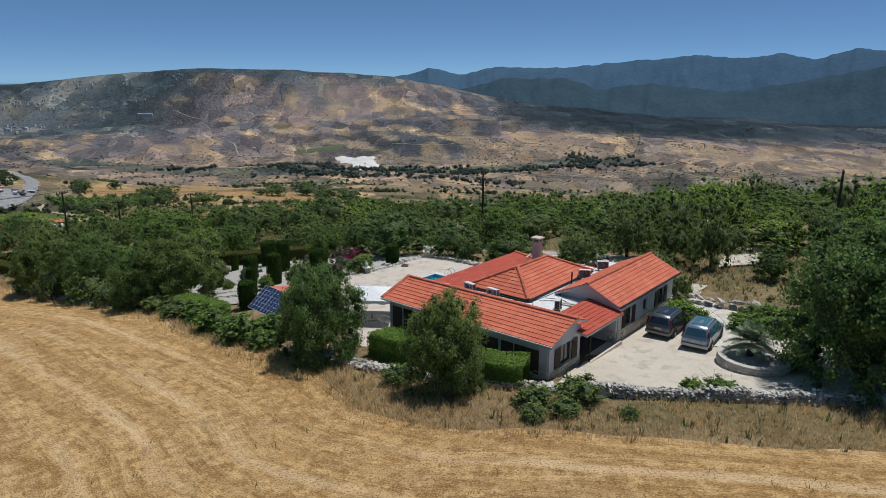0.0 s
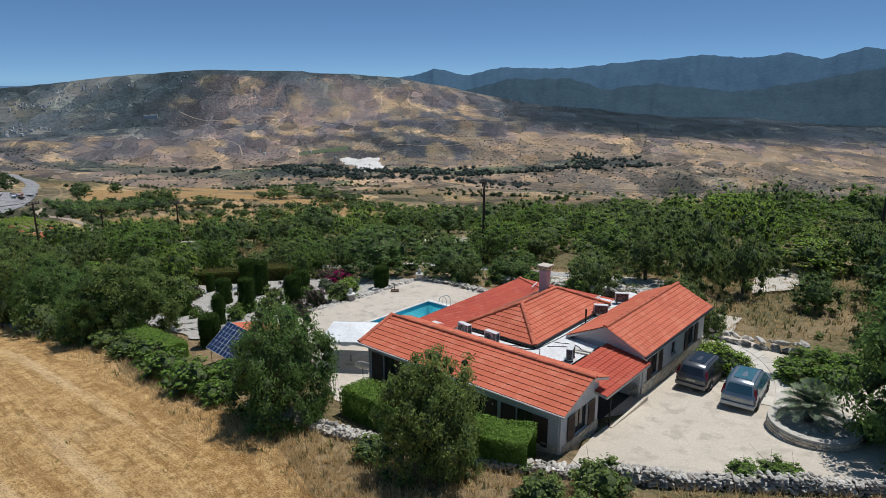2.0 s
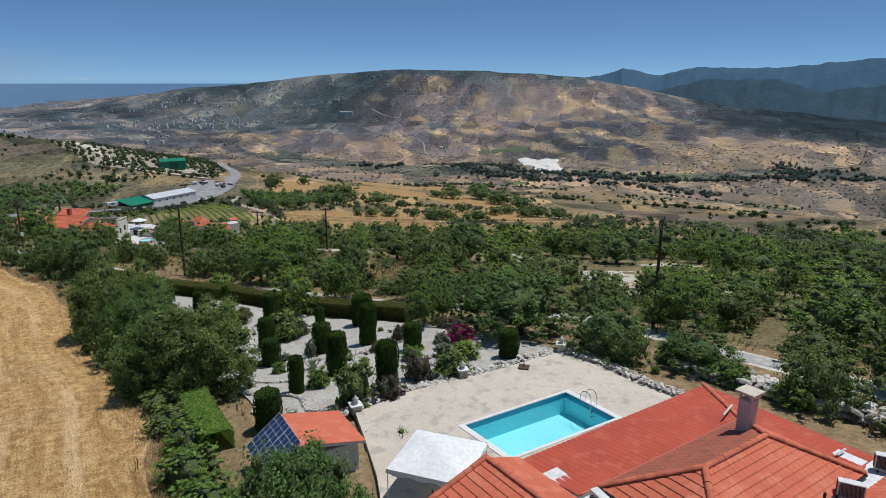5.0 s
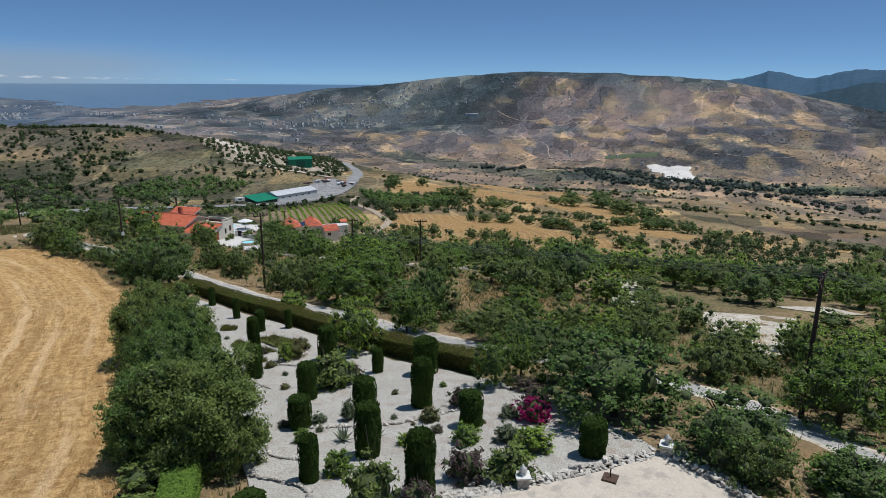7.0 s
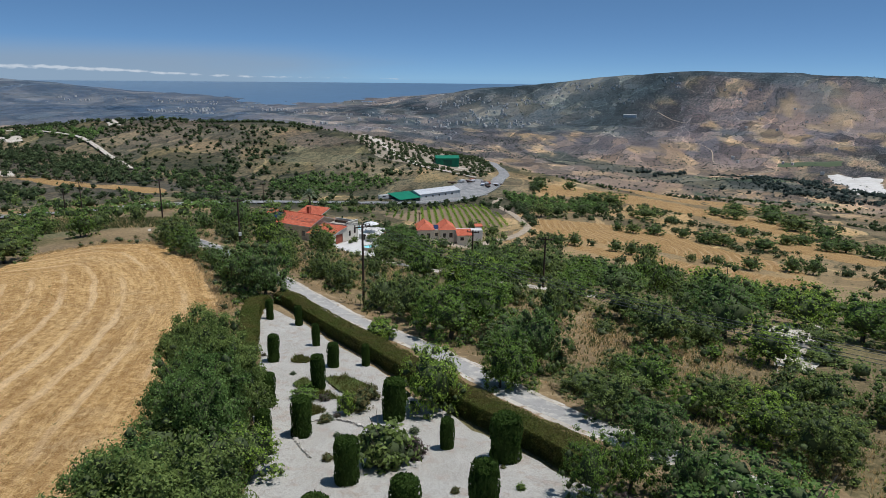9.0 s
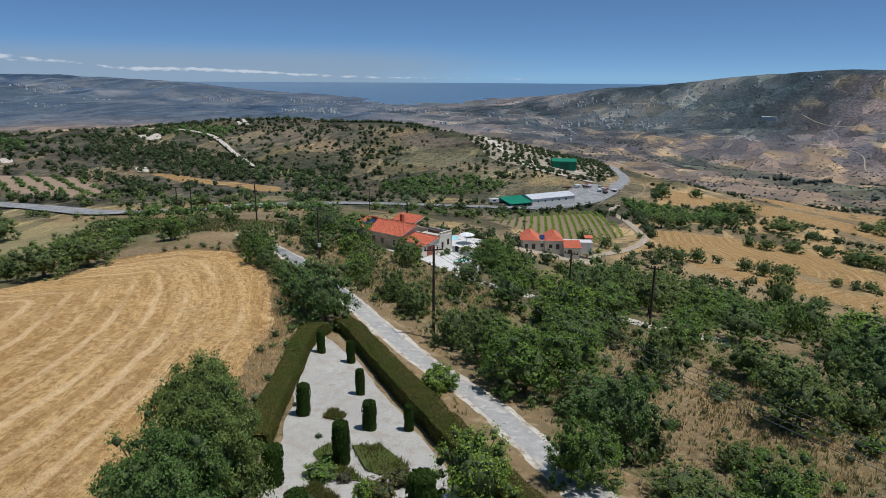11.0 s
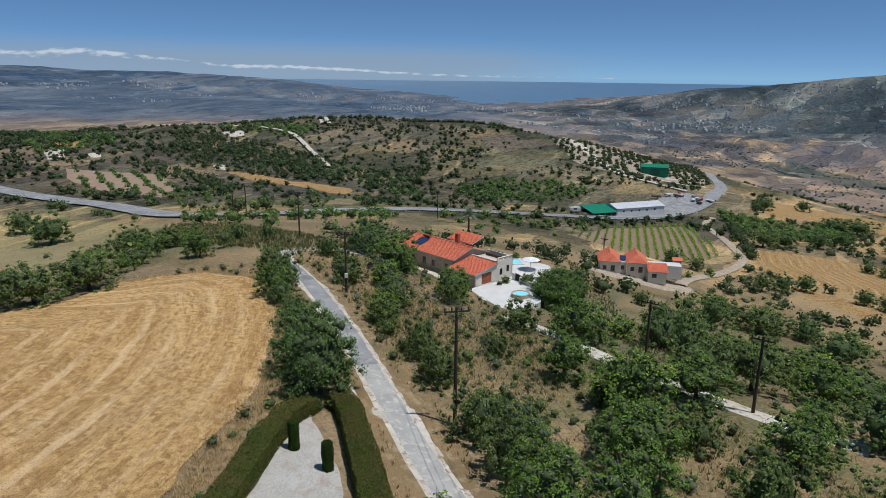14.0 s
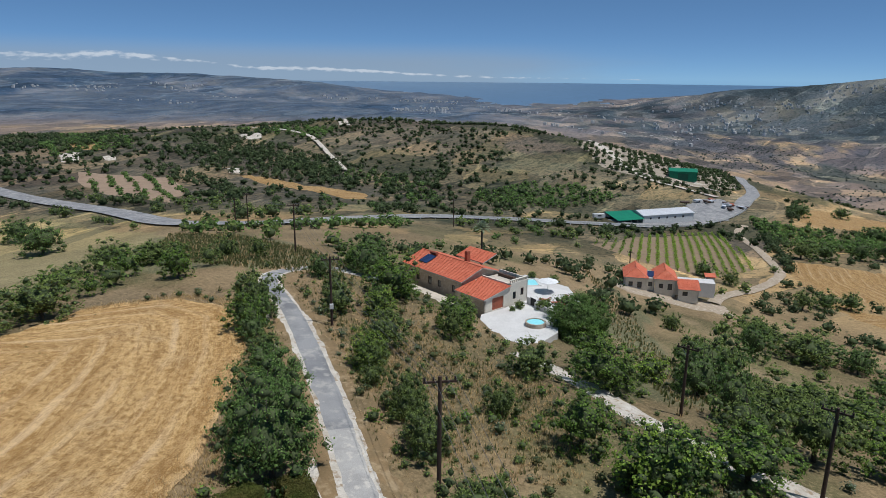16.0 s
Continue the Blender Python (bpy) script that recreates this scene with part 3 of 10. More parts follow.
def stubble_material(k=1.0):
    """Straw in long rows that run with the field's edge, with weeds and bare soil between."""
    m = bpy.data.materials.new("stubble")
    m.use_nodes = True
    n, l = m.node_tree.nodes, m.node_tree.links
    b = n["Principled BSDF"]
    b.inputs["Roughness"].default_value, b.inputs["Specular IOR Level"].default_value = 0.9, 0.15
    geo = n.new("ShaderNodeNewGeometry")
    at = n.new("ShaderNodeAttribute")
    at.attribute_name = "row"

    def noisy(scale, detail=6.0):
        t = n.new("ShaderNodeTexNoise")
        t.inputs["Scale"].default_value, t.inputs["Detail"].default_value, t.inputs["Roughness"].default_value = scale, detail, 0.7
        l.new(geo.outputs["Position"], t.inputs["Vector"])
        return t.outputs[0]

    def calc(op, a, c):
        x = n.new("ShaderNodeMath")
        x.operation = op
        for i, v in ((0, a), (1, c)):
            if isinstance(v, float):
                x.inputs[i].default_value = v
            else:
                l.new(v, x.inputs[i])
        return x.outputs[0]

    def span(sock, lo, hi):
        r = n.new("ShaderNodeMapRange")
        r.inputs[1].default_value, r.inputs[2].default_value = lo, hi
        l.new(sock, r.inputs[0])
        return r.outputs[0]

    def mix(f, a, c):
        x = n.new("ShaderNodeMix")
        x.data_type = "RGBA"
        l.new(f, x.inputs[0])
        for i, v in ((6, a), (7, c)):
            if isinstance(v, tuple):
                x.inputs[i].default_value = rgba(v)
            else:
                l.new(v, x.inputs[i])
        return x.outputs[2]

    def streak(step, along, detail):
        c = n.new("ShaderNodeCombineXYZ")
        l.new(calc("MULTIPLY", at.outputs["Fac"], step), c.inputs[2])
        s = n.new("ShaderNodeVectorMath")
        s.operation = "MULTIPLY_ADD"
        s.inputs[1].default_value = (along, along, 0)
        l.new(geo.outputs["Position"], s.inputs[0])
        l.new(c.outputs[0], s.inputs[2])
        t = n.new("ShaderNodeTexNoise")
        t.inputs["Scale"].default_value, t.inputs["Detail"].default_value, t.inputs["Roughness"].default_value = 1.0, detail, 0.65
        l.new(s.outputs[0], t.inputs["Vector"])
        return t.outputs[0]

    rows = span(calc("ADD", streak(0.42, 0.02, 3.0), calc("MULTIPLY", calc("SUBTRACT", streak(1.9, 0.16, 4.0), 0.5), 0.9)), 0.36, 0.64)
    fine = noisy(11.0, 8.0)
    clump = streak(2.4, 0.30, 6.0)
    bright = streak(3.4, 0.45, 6.0)
    col = mix(rows, (0.37, 0.235, 0.09), (0.54, 0.385, 0.18))
    col = mix(span(noisy(0.12), 0.52, 0.72), col, (0.39, 0.305, 0.185))
    col = mix(calc("MULTIPLY", span(clump, 0.52, 0.60), 0.75), col, (0.235, 0.14, 0.05))
    lump = noisy(1.5, 6.0)
    col = mix(calc("MULTIPLY", span(lump, 0.51, 0.60), 0.85), col, (0.27, 0.165, 0.06))
    col = mix(calc("MULTIPLY", span(lump, 0.48, 0.40), 0.7), col, (0.62, 0.46, 0.235))
    col = mix(calc("MULTIPLY", span(bright, 0.54, 0.64), 0.6), col, (0.64, 0.485, 0.25))
    # pale wheel tracks, broken here and there, with a darker windrow beside each
    wave = calc("SINE", calc("ADD", calc("MULTIPLY", at.outputs["Fac"], 1.9), calc("MULTIPLY", noisy(0.09, 2.0), 3.0)), 0.0)
    gate = span(streak(0.25, 0.05, 4.0), 0.44, 0.60)
    col = mix(calc("MULTIPLY", calc("MULTIPLY", span(wave, 0.60, 0.92), gate), 0.62), col, (0.70, 0.56, 0.36))
    col = mix(calc("MULTIPLY", calc("MULTIPLY", span(wave, -0.55, -0.9), gate), 0.55), col, (0.29, 0.175, 0.065))
    col = mix(span(fine, 0.54, 0.66), col, (0.58, 0.45, 0.25))
    col = mix(span(fine, 0.48, 0.38), col, (0.17, 0.105, 0.042))
    tint = n.new("ShaderNodeMix")
    tint.data_type, tint.blend_type = "RGBA", "MULTIPLY"
    tint.inputs[0].default_value, tint.inputs[7].default_value = 1.0, (k * 1.10, k * 0.985, k * 0.88, 1)
    l.new(col, tint.inputs[6])
    l.new(tint.outputs[2], b.inputs["Base Color"])
    bp = n.new("ShaderNodeBump")
    bp.inputs["Strength"].default_value, bp.inputs["Distance"].default_value = 0.9, 0.12
    l.new(calc("ADD", calc("ADD", calc("MULTIPLY", rows, 0.5), fine), clump), bp.inputs["Height"])
    l.new(bp.outputs[0], b.inputs["Normal"])
    return m


def row_attribute(ob, line):
    me = ob.data
    co = np.empty(len(me.vertices) * 3)
    me.vertices.foreach_get("co", co)
    co = co.reshape(-1, 3)
    at = me.attributes.new("row", "FLOAT", "POINT")
    at.data.foreach_set("value", edge_distance(co[:, 0], co[:, 1], line).astype(np.float32))


stubble, old_stubble = stubble_material(), stubble_material(0.72)
gravel = material("gravel", (0.74, 0.705, 0.64), (0.64, 0.60, 0.53), 12, 0.35, 0.95, 0.7, c3=(0.62, 0.54, 0.46), spots=-1, spot_size=13)
asphalt = material("asphalt", (0.20, 0.20, 0.205), (0.33, 0.325, 0.32), 14, 0.22, 0.9, 0.3, c3=(0.42, 0.40, 0.37))
old_asphalt = material("old_asphalt", (0.36, 0.345, 0.325), (0.46, 0.44, 0.41), 14, 0.5, 0.95, 0.4, c3=(0.58, 0.54, 0.48))
chalk = material("chalk", (0.68, 0.63, 0.55), (0.50, 0.44, 0.36), 7, 0.5, 0.95, 0.7, c3=(0.36, 0.27, 0.18))
concrete = material("concrete", (0.64, 0.565, 0.46), (0.56, 0.49, 0.395), 10, 0.35, 0.85, 0.25, c3=(0.48, 0.42, 0.34))
terrace = material("terrace", (0.64, 0.56, 0.465), (0.57, 0.50, 0.41), 9, 0.4, 0.85, 0.3, c3=(0.45, 0.40, 0.34))
rock = material("rock", (0.62, 0.585, 0.53), (0.48, 0.44, 0.38), 5, 1.5, 0.9, 0.6, vary=0.22, c3=(0.33, 0.29, 0.25))
rock_stuff = material("rock_heap", (0.60, 0.565, 0.51), (0.46, 0.42, 0.36), 5, 1.5, 0.9, 0.6, island=0.3, c3=(0.33, 0.29, 0.25))
verge = material("verge", (0.30, 0.20, 0.10), (0.20, 0.145, 0.075), 5, 0.3, 0.95, 0.8, c3=(0.38, 0.28, 0.16))

field = drape("field", FIELD, 2.0, 0.10, stubble, "mown straw-yellow stubble field with curved rows", "field")
row_attribute(field, FIELD_EDGE)
GARDEN = [(-77, 93.5), (-72, 92.8), (-64.8, 91), (-51.3, 86.4), (-38.3, 81.7), (-28.2, 78.8), (-22.5, 76), (-14.5, 70), (-24.6, 57.2), (-31, 57), (-37.2, 63.4), (-47, 71), (-57, 78.5), (-67, 85.5)]
drape("gravel_bed", GARDEN, 1.0, 0.12, gravel, "pale gravel garden bed with stone edging", "gravel bed", bumps=0.06)
ROAD = [(8, 66), (-2, 73.5), (-7, 78.5), (-11, 82), (-20, 84.5), (-34, 87.6), (-54, 95), (-68.5, 98.7), (-84, 102.3), (-97, 105), (-114, 108), (-127, 109.3), (-133, 111.5), (-136, 116), (-136, 121.5), (-128, 128)]
ribbon("verge", ROAD, 7.5, 0.09, verge, "strip of dry earth and stones beside the lane", "verge", ragged=0.7, rows=7)
ribbon("verge_stones", ROAD, 5.2, 0.115, chalk, "broken white chalk and stones at the lane's edge", "verge", ragged=0.9, rows=5)
ribbon("road", ROAD[:9], 3.5, 0.14, old_asphalt, "narrow worn pale grey asphalt lane", ragged=0.12)
ribbon("road_patch", ROAD[8:], 3.6, 0.145, asphalt, "newer dark grey asphalt stretch of the lane", ragged=0.12)
MAINROAD = [(-430, 40), (-355, 69.5), (-291, 101), (-235, 116), (-222, 140), (-240, 171), (-258, 210), (-264, 250), (-264, 293), (-262, 336), (-260, 378), (-272, 420), (-300, 470), (-330, 520), (-386, 582), (-430, 640)]
ribbon("main_road", MAINROAD, 9, 0.6, asphalt, "wide grey two-lane country road", step=6)
TRACK = [(-98, 131), (-91, 131.8), (-85.5, 131.8), (-77.8, 130), (-70, 130), (-62, 131), (-52, 134)]
ribbon("dirt_track", TRACK, 3.2, 0.12, chalk, "white chalk track through scrub", ragged=0.4)
ribbon("farm_track", [(-560, 300), (-600, 314), (-640, 340), (-690, 390), (-760, 400)], 9, 0.8, chalk, "pale track winding up the hill", step=8, ragged=0.2)
ribbon("hill_track", [(-300, 440), (-345, 432), (-372, 445), (-420, 470), (-480, 500)], 6, 0.8, chalk, "pale track through the orchard hill", step=8, ragged=0.2)
dusty = material("dusty_track", (0.44, 0.355, 0.26), (0.36, 0.285, 0.20), 6, 0.4, 0.95, 0.5, c3=(0.54, 0.46, 0.36))
ribbon("field_track", [(-246, 392), (-237.6, 374), (-215, 348), (-199, 331), (-180, 311), (-166, 296), (-158, 279), (-153, 262), (-150, 248), (-146, 236), (-140, 226)], 3.4, 0.35, dusty, "dusty pale track between vineyard and fields", step=4, ragged=0.3)
for pts in ([(-15.4, 114.7), (-10, 117.5), (-5.9, 117.9), (-5.5, 108), (-6.7, 98.8), (-8.7, 96.3), (-13.3, 100.8), (-15, 107)], [(-31.2, 133.3), (-28, 141), (-26.3, 146), (-24, 134), (-23, 125.4), (-22.6, 115.4), (-25.1, 111.5), (-27, 118), (-28.7, 126)], [(-1.3, 100.9), (5.1, 106.1), (3.1, 95.7), (-0.5, 96.2)],
            [(-8, 126), (-2, 124), (2, 126), (-2, 130)], [(14.1, 62.2), (16, 66), (18.4, 70.4), (22.0, 70.9), (22.4, 67.8), (17.7, 62.7)], [(-44, 150), (-38, 147), (-36, 152), (-42, 156)], [(14, 92), (22, 88), (27, 93), (18, 98)]):
    drape("chalk_ground", pts, 1.5, 0.12, chalk, "bare white chalk slope between trees", "bare ground", bumps=0.3)
# ---- the villa ----
tile = material("roof_tile", (0.64, 0.166, 0.088), (0.56, 0.136, 0.070), 14, 0.5, 0.75, 0.25, c3=(0.66, 0.205, 0.118))
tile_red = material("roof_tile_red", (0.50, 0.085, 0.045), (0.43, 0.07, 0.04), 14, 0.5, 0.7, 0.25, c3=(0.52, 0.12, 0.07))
# roof_tile darkened to brown, the shade of a turned-away slope in its colour
tile_brown = material("roof_tile_brown", (0.42, 0.13, 0.075), (0.33, 0.10, 0.06), 14, 0.7, 0.8, 0.3, c3=(0.28, 0.10, 0.065))
ridge_mat = material("ridge_tile", (0.60, 0.168, 0.092), (0.50, 0.138, 0.076), 12, 0.9, 0.8, 0.3, vary=0.15)
render_wall = material("plaster", (0.66, 0.66, 0.66), (0.58, 0.575, 0.57), 9, 0.35, 0.9, 0.15)
white_roof = material("white_roof_coat", (0.80, 0.80, 0.79), (0.72, 0.71, 0.69), 6, 0.5, 0.6, 0.15, c3=(0.62, 0.60, 0.57))
clad = material("stone_cladding", (0.70, 0.63, 0.51), (0.57, 0.505, 0.40), 7, 1.2, 0.9, 0.5, island=0.22)
mortar = material("mortar", (0.58, 0.54, 0.47), (0.50, 0.46, 0.40), 12, 0.8, 0.95, 0.3)
dark_wood = material("dark_wood", (0.105, 0.062, 0.042), (0.075, 0.046, 0.032), 12, 1.0, 0.6, 0.3)
black_metal = material("black_metal", (0.02, 0.02, 0.022), (0.03, 0.03, 0.03), 20, 1, 0.5, 0.1, metal=0.3)
white_metal = material("white_metal", (0.74, 0.74, 0.72), (0.66, 0.65, 0.62), 10, 0.8, 0.45, 0.08)
gutter_mat = material("gutter", (0.62, 0.60, 0.57), (0.50, 0.48, 0.45), 10, 0.8, 0.5, 0.1)
inside_mat = material("room_dark", (0.10, 0.09, 0.08), (0.08, 0.07, 0.06), 6, 0.5, 0.9, 0.0)
chrome = material("steel", (0.62, 0.63, 0.64), (0.55, 0.56, 0.57), 20, 1, 0.22, 0.03, metal=1.0)
pane_mat = material("window_glass", (0.03, 0.04, 0.045), (0.025, 0.03, 0.035), 3, 0.5, 0.06, 0.0, spec=0.6)

villa = thing("villa", pose(HOUSE_AT[0], HOUSE_AT[1], FLOOR, 0, 0, HOUSE_TURN), "low white villa with terracotta roofs round a flat white roof", "house")


def tiled_slope(el, er, tr, tl, course=0.345, pitch=0.30, wave=0.022, lift=0.04):
    """A roof slope of wavy tile courses, each lapping the one below. Corners: eave left and right, top right and left."""
    el, er, tr, tl = map(Vector, (el, er, tr, tl))
    ax = (er - el).normalized()
    up = (tl - el) - ax * (tl - el).dot(ax)
    run = up.length
    up.normalize()
    nrm = ax.cross(up).normalized()
    s0, s1, t0, t1 = 0.0, (er - el).dot(ax), (tl - el).dot(ax), (tr - el).dot(ax)
    k = max(2, round(run / course))
    cols = np.arange(math.floor(min(s0, t0) / (pitch / 4)), math.ceil(max(s1, t1) / (pitch / 4)) + 1) * (pitch / 4)
    h = wave * np.array([0.0, 0.75, 1.0, 0.75])[np.arange(len(cols)) % 4]
    out, verts, faces = [], [], []

    def line(f, raise_by, drop=False):
        lo, hi = s0 + (t0 - s0) * f, s1 + (t1 - s1) * f
        c = np.clip(cols, lo, max(hi, lo))
        base = len(verts)
        for s, w in zip(c, h):
            verts.append(el + ax * s + up * (f * run) + nrm * ((0 if drop else raise_by + w)))
        return base, c

    for i in range(k):
        verts.clear()
        faces.clear()
        fa, fb = i / k, (i + 1) / k
        bb, cb = line(fa, 0, True)
        a, ca = line(fa, lift)
        b, cc = line(min(1, fb + 0.0), 0.006)
        for j in range(len(cols) - 1):
            if ca[j + 1] - ca[j] > 1e-4 or cc[j + 1] - cc[j] > 1e-4:
                faces.append((a + j, a + j + 1, b + j + 1, b + j))
                if cb[j + 1] - cb[j] > 1e-4:
                    faces.append((bb + j, bb + j + 1, a + j + 1, a + j))
        out.append(mesh_of("tile_course", verts, faces))
    return out


def cap_mesh(r=0.13, ln=0.42):
    v, f = [], []
    for k, (x, rr) in enumerate(((0, r * 1.08), (ln, r * 0.92))):
        for i in range(7):
            a = math.pi * i / 6
            v.append((x, rr * math.cos(a), rr * 0.8 * math.sin(a)))
    for i in range(6):
        f.append((i, i + 1, 8 + i, 7 + i))
    f.append(tuple(range(6, -1, -1)))
    f.append(tuple(range(7, 14)))
    return mesh_of("ridge_tile", v, f, ridge_mat)


CAP = cap_mesh()


def ridge(a, b, parent):
    """Half-round ridge tiles lapped along a line."""
    a, b = Vector(a), Vector(b)
    d = b - a
    n = max(1, round(d.length / 0.37))
    q = d.to_track_quat("X", "Z").to_matrix().to_4x4()
    for i in range(n):
        ob = new("ridge_tile", CAP)
        ob.parent = parent
        ob.matrix_basis = Matrix.Translation(a + d * (i / n)) @ q @ Matrix.Rotation(radians((i % 3 - 1) * 1.5), 4, "Y")


def roof(name, slopes, mat, label, ridges=(), under=0.12, parent=None):
    """A roof part: the boards, with every tile course and ridge tile a piece on them."""
    bm = bmesh.new()
    for c in slopes:
        pts = [Vector(p) - Vector((0, 0, 0.012)) for p in c]
        if (pts[2] - pts[3]).length < 0.01:
            pts.pop()
        quad_prism(bm, pts, under)
    bmesh.ops.remove_doubles(bm, verts=bm.verts, dist=0.005)
    ob = part(name, bm, gutter_mat, parent or villa, label)
    for c in slopes:
        for me in tiled_slope(*c):
            part("tile_course", me, mat, ob)
    for a, b in ridges:
        ridge(a, b, ob)
    return ob


# wing with the long slope to the field
AE, AR = 2.58, 3.50
roof("wing_roof", [((0, 13.45, AE), (0, -0.05, AE), (2.75, -0.05, AR), (2.75, 13.45, AR)), ((4.35, -0.05, 2.97), (4.35, 13.45, 2.97), (2.75, 13.45, AR), (2.75, -0.05, AR))],
     tile, "sunlit orange terracotta tile courses", [((2.75, -0.15, AR + 0.03), (2.75, 13.5, AR + 0.03)), ((0.0, 13.45, AE + .05), (2.75, 13.45, AR + .05))])
# main hipped roof
HE, HR = 2.66, 3.95
roof("hipped_roof", [((5.9, 10.55, HE), (5.9, 5.3, HE), (8.5, 7.95, HR), (8.5, 7.95, HR)), ((5.9, 5.3, HE), (15.2, 5.3, HE), (12.5, 7.95, HR), (8.5, 7.95, HR)),
                     ((15.2, 5.3, HE), (15.2, 10.55, HE), (12.5, 7.95, HR), (12.5, 7.95, HR))], tile, "terracotta hipped roof",
     [((8.5, 7.95, HR + .03), (12.5, 7.95, HR + .03)), ((5.9, 5.3, HE + .06), (8.5, 7.95, HR + .05)), ((5.9, 10.55, HE + .06), (8.5, 7.95, HR + .05)), ((15.2, 5.3, HE + .06), (12.5, 7.95, HR + .05)), ((15.2, 10.6, HE + .06), (12.5, 7.95, HR + .05))])
# fourth slope of the hip, its shade painted by the browner tile
roof("shaded_roof", [((15.2, 10.55, HE), (5.9, 10.55, HE), (8.5, 7.95, HR), (12.5, 7.95, HR))], tile_brown, "brown-red tiles darkened for a shaded slope")
VE, VT = 2.2, 2.62
# its own redder tile, with the pool-side slope's shade in the colour too
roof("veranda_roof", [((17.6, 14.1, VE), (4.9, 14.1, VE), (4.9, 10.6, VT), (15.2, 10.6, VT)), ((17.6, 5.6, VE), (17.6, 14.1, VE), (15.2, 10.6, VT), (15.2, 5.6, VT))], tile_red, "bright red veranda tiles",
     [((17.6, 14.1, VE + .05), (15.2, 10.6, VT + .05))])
# wing by the drive
CE, CR = 2.66, 3.80
roof("gable_roof", [((8.45, -0.15, CE), (19.1, -0.15, CE), (19.1, 2.3, CR), (8.45, 2.3, CR)), ((19.1, 4.75, CE), (8.45, 4.75, CE), (8.45, 2.3, CR), (19.1, 2.3, CR))],
     tile, "terracotta gable roof", [((8.4, 2.3, CR + .03), (19.15, 2.3, CR + .03))])
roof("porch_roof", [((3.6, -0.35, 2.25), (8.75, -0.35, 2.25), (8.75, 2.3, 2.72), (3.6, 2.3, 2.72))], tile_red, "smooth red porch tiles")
part("flat_roof", quad_prism(quad_prism(bmesh.new(), [(4.2, 2.25, 2.5), (8.6, 2.25, 2.5), (8.6, 4.6, 2.5), (19.0, 4.6, 2.5), (19.0, 5.7, 2.5), (5.7, 5.7, 2.5), (5.7, 12.6, 2.5), (4.2, 12.6, 2.5)], 0.2),
                             [(15.0, 5.75, 2.52), (16.5, 5.75, 2.52), (16.5, 6.9, 2.52), (15.0, 6.9, 2.52)], 0.1), white_roof, villa, "flat roof with white waterproof coat")


def wall_mesh(a, b, z0, z1, thick, openings, tops=None):
    """A wall from a to b with real openings (s0, s1, z0, z1); tops: height at both ends and a gable peak."""
    a, b = Vector((*a, 0)), Vector((*b, 0))
    d = (b - a).normalized()
    nrm = Vector((-d.y, d.x, 0)) * thick
    length = (b - a).length
    bm = bmesh.new()
    xs = sorted({0.0, length, *[o[0] for o in openings], *[o[1] for o in openings]})
    for s, e in zip(xs, xs[1:]):
        mid = (s + e) / 2
        holes = sorted([(o[2], o[3]) for o in openings if o[0] < mid < o[1]])
        z = z0
        for lo, hi in holes + [(z1, z1)]:
            if lo > z + 0.01:
                quad_prism(bm, [a + d * s + Vector((0, 0, lo)), a + d * e + Vector((0, 0, lo)), a + d * e + nrm + Vector((0, 0, lo)), a + d * s + nrm + Vector((0, 0, lo))], lo - z)
            z = hi
    if tops:
        p = [a + Vector((0, 0, z1)), b + Vector((0, 0, z1)), a + d * tops[0] + Vector((0, 0, tops[1]))]
        q = [v + nrm for v in p]
        f1, f2 = [bm.verts.new(v) for v in p], [bm.verts.new(v) for v in q]
        bm.faces.new(f1)
        bm.faces.new(f2[::-1])
        for i in range(3):
            bm.faces.new((f1[i], f2[i], f2[(i + 1) % 3], f1[(i + 1) % 3]))
    bmesh.ops.remove_doubles(bm, verts=bm.verts, dist=0.001)
    bmesh.ops.recalc_face_normals(bm, faces=bm.faces)
    return bm


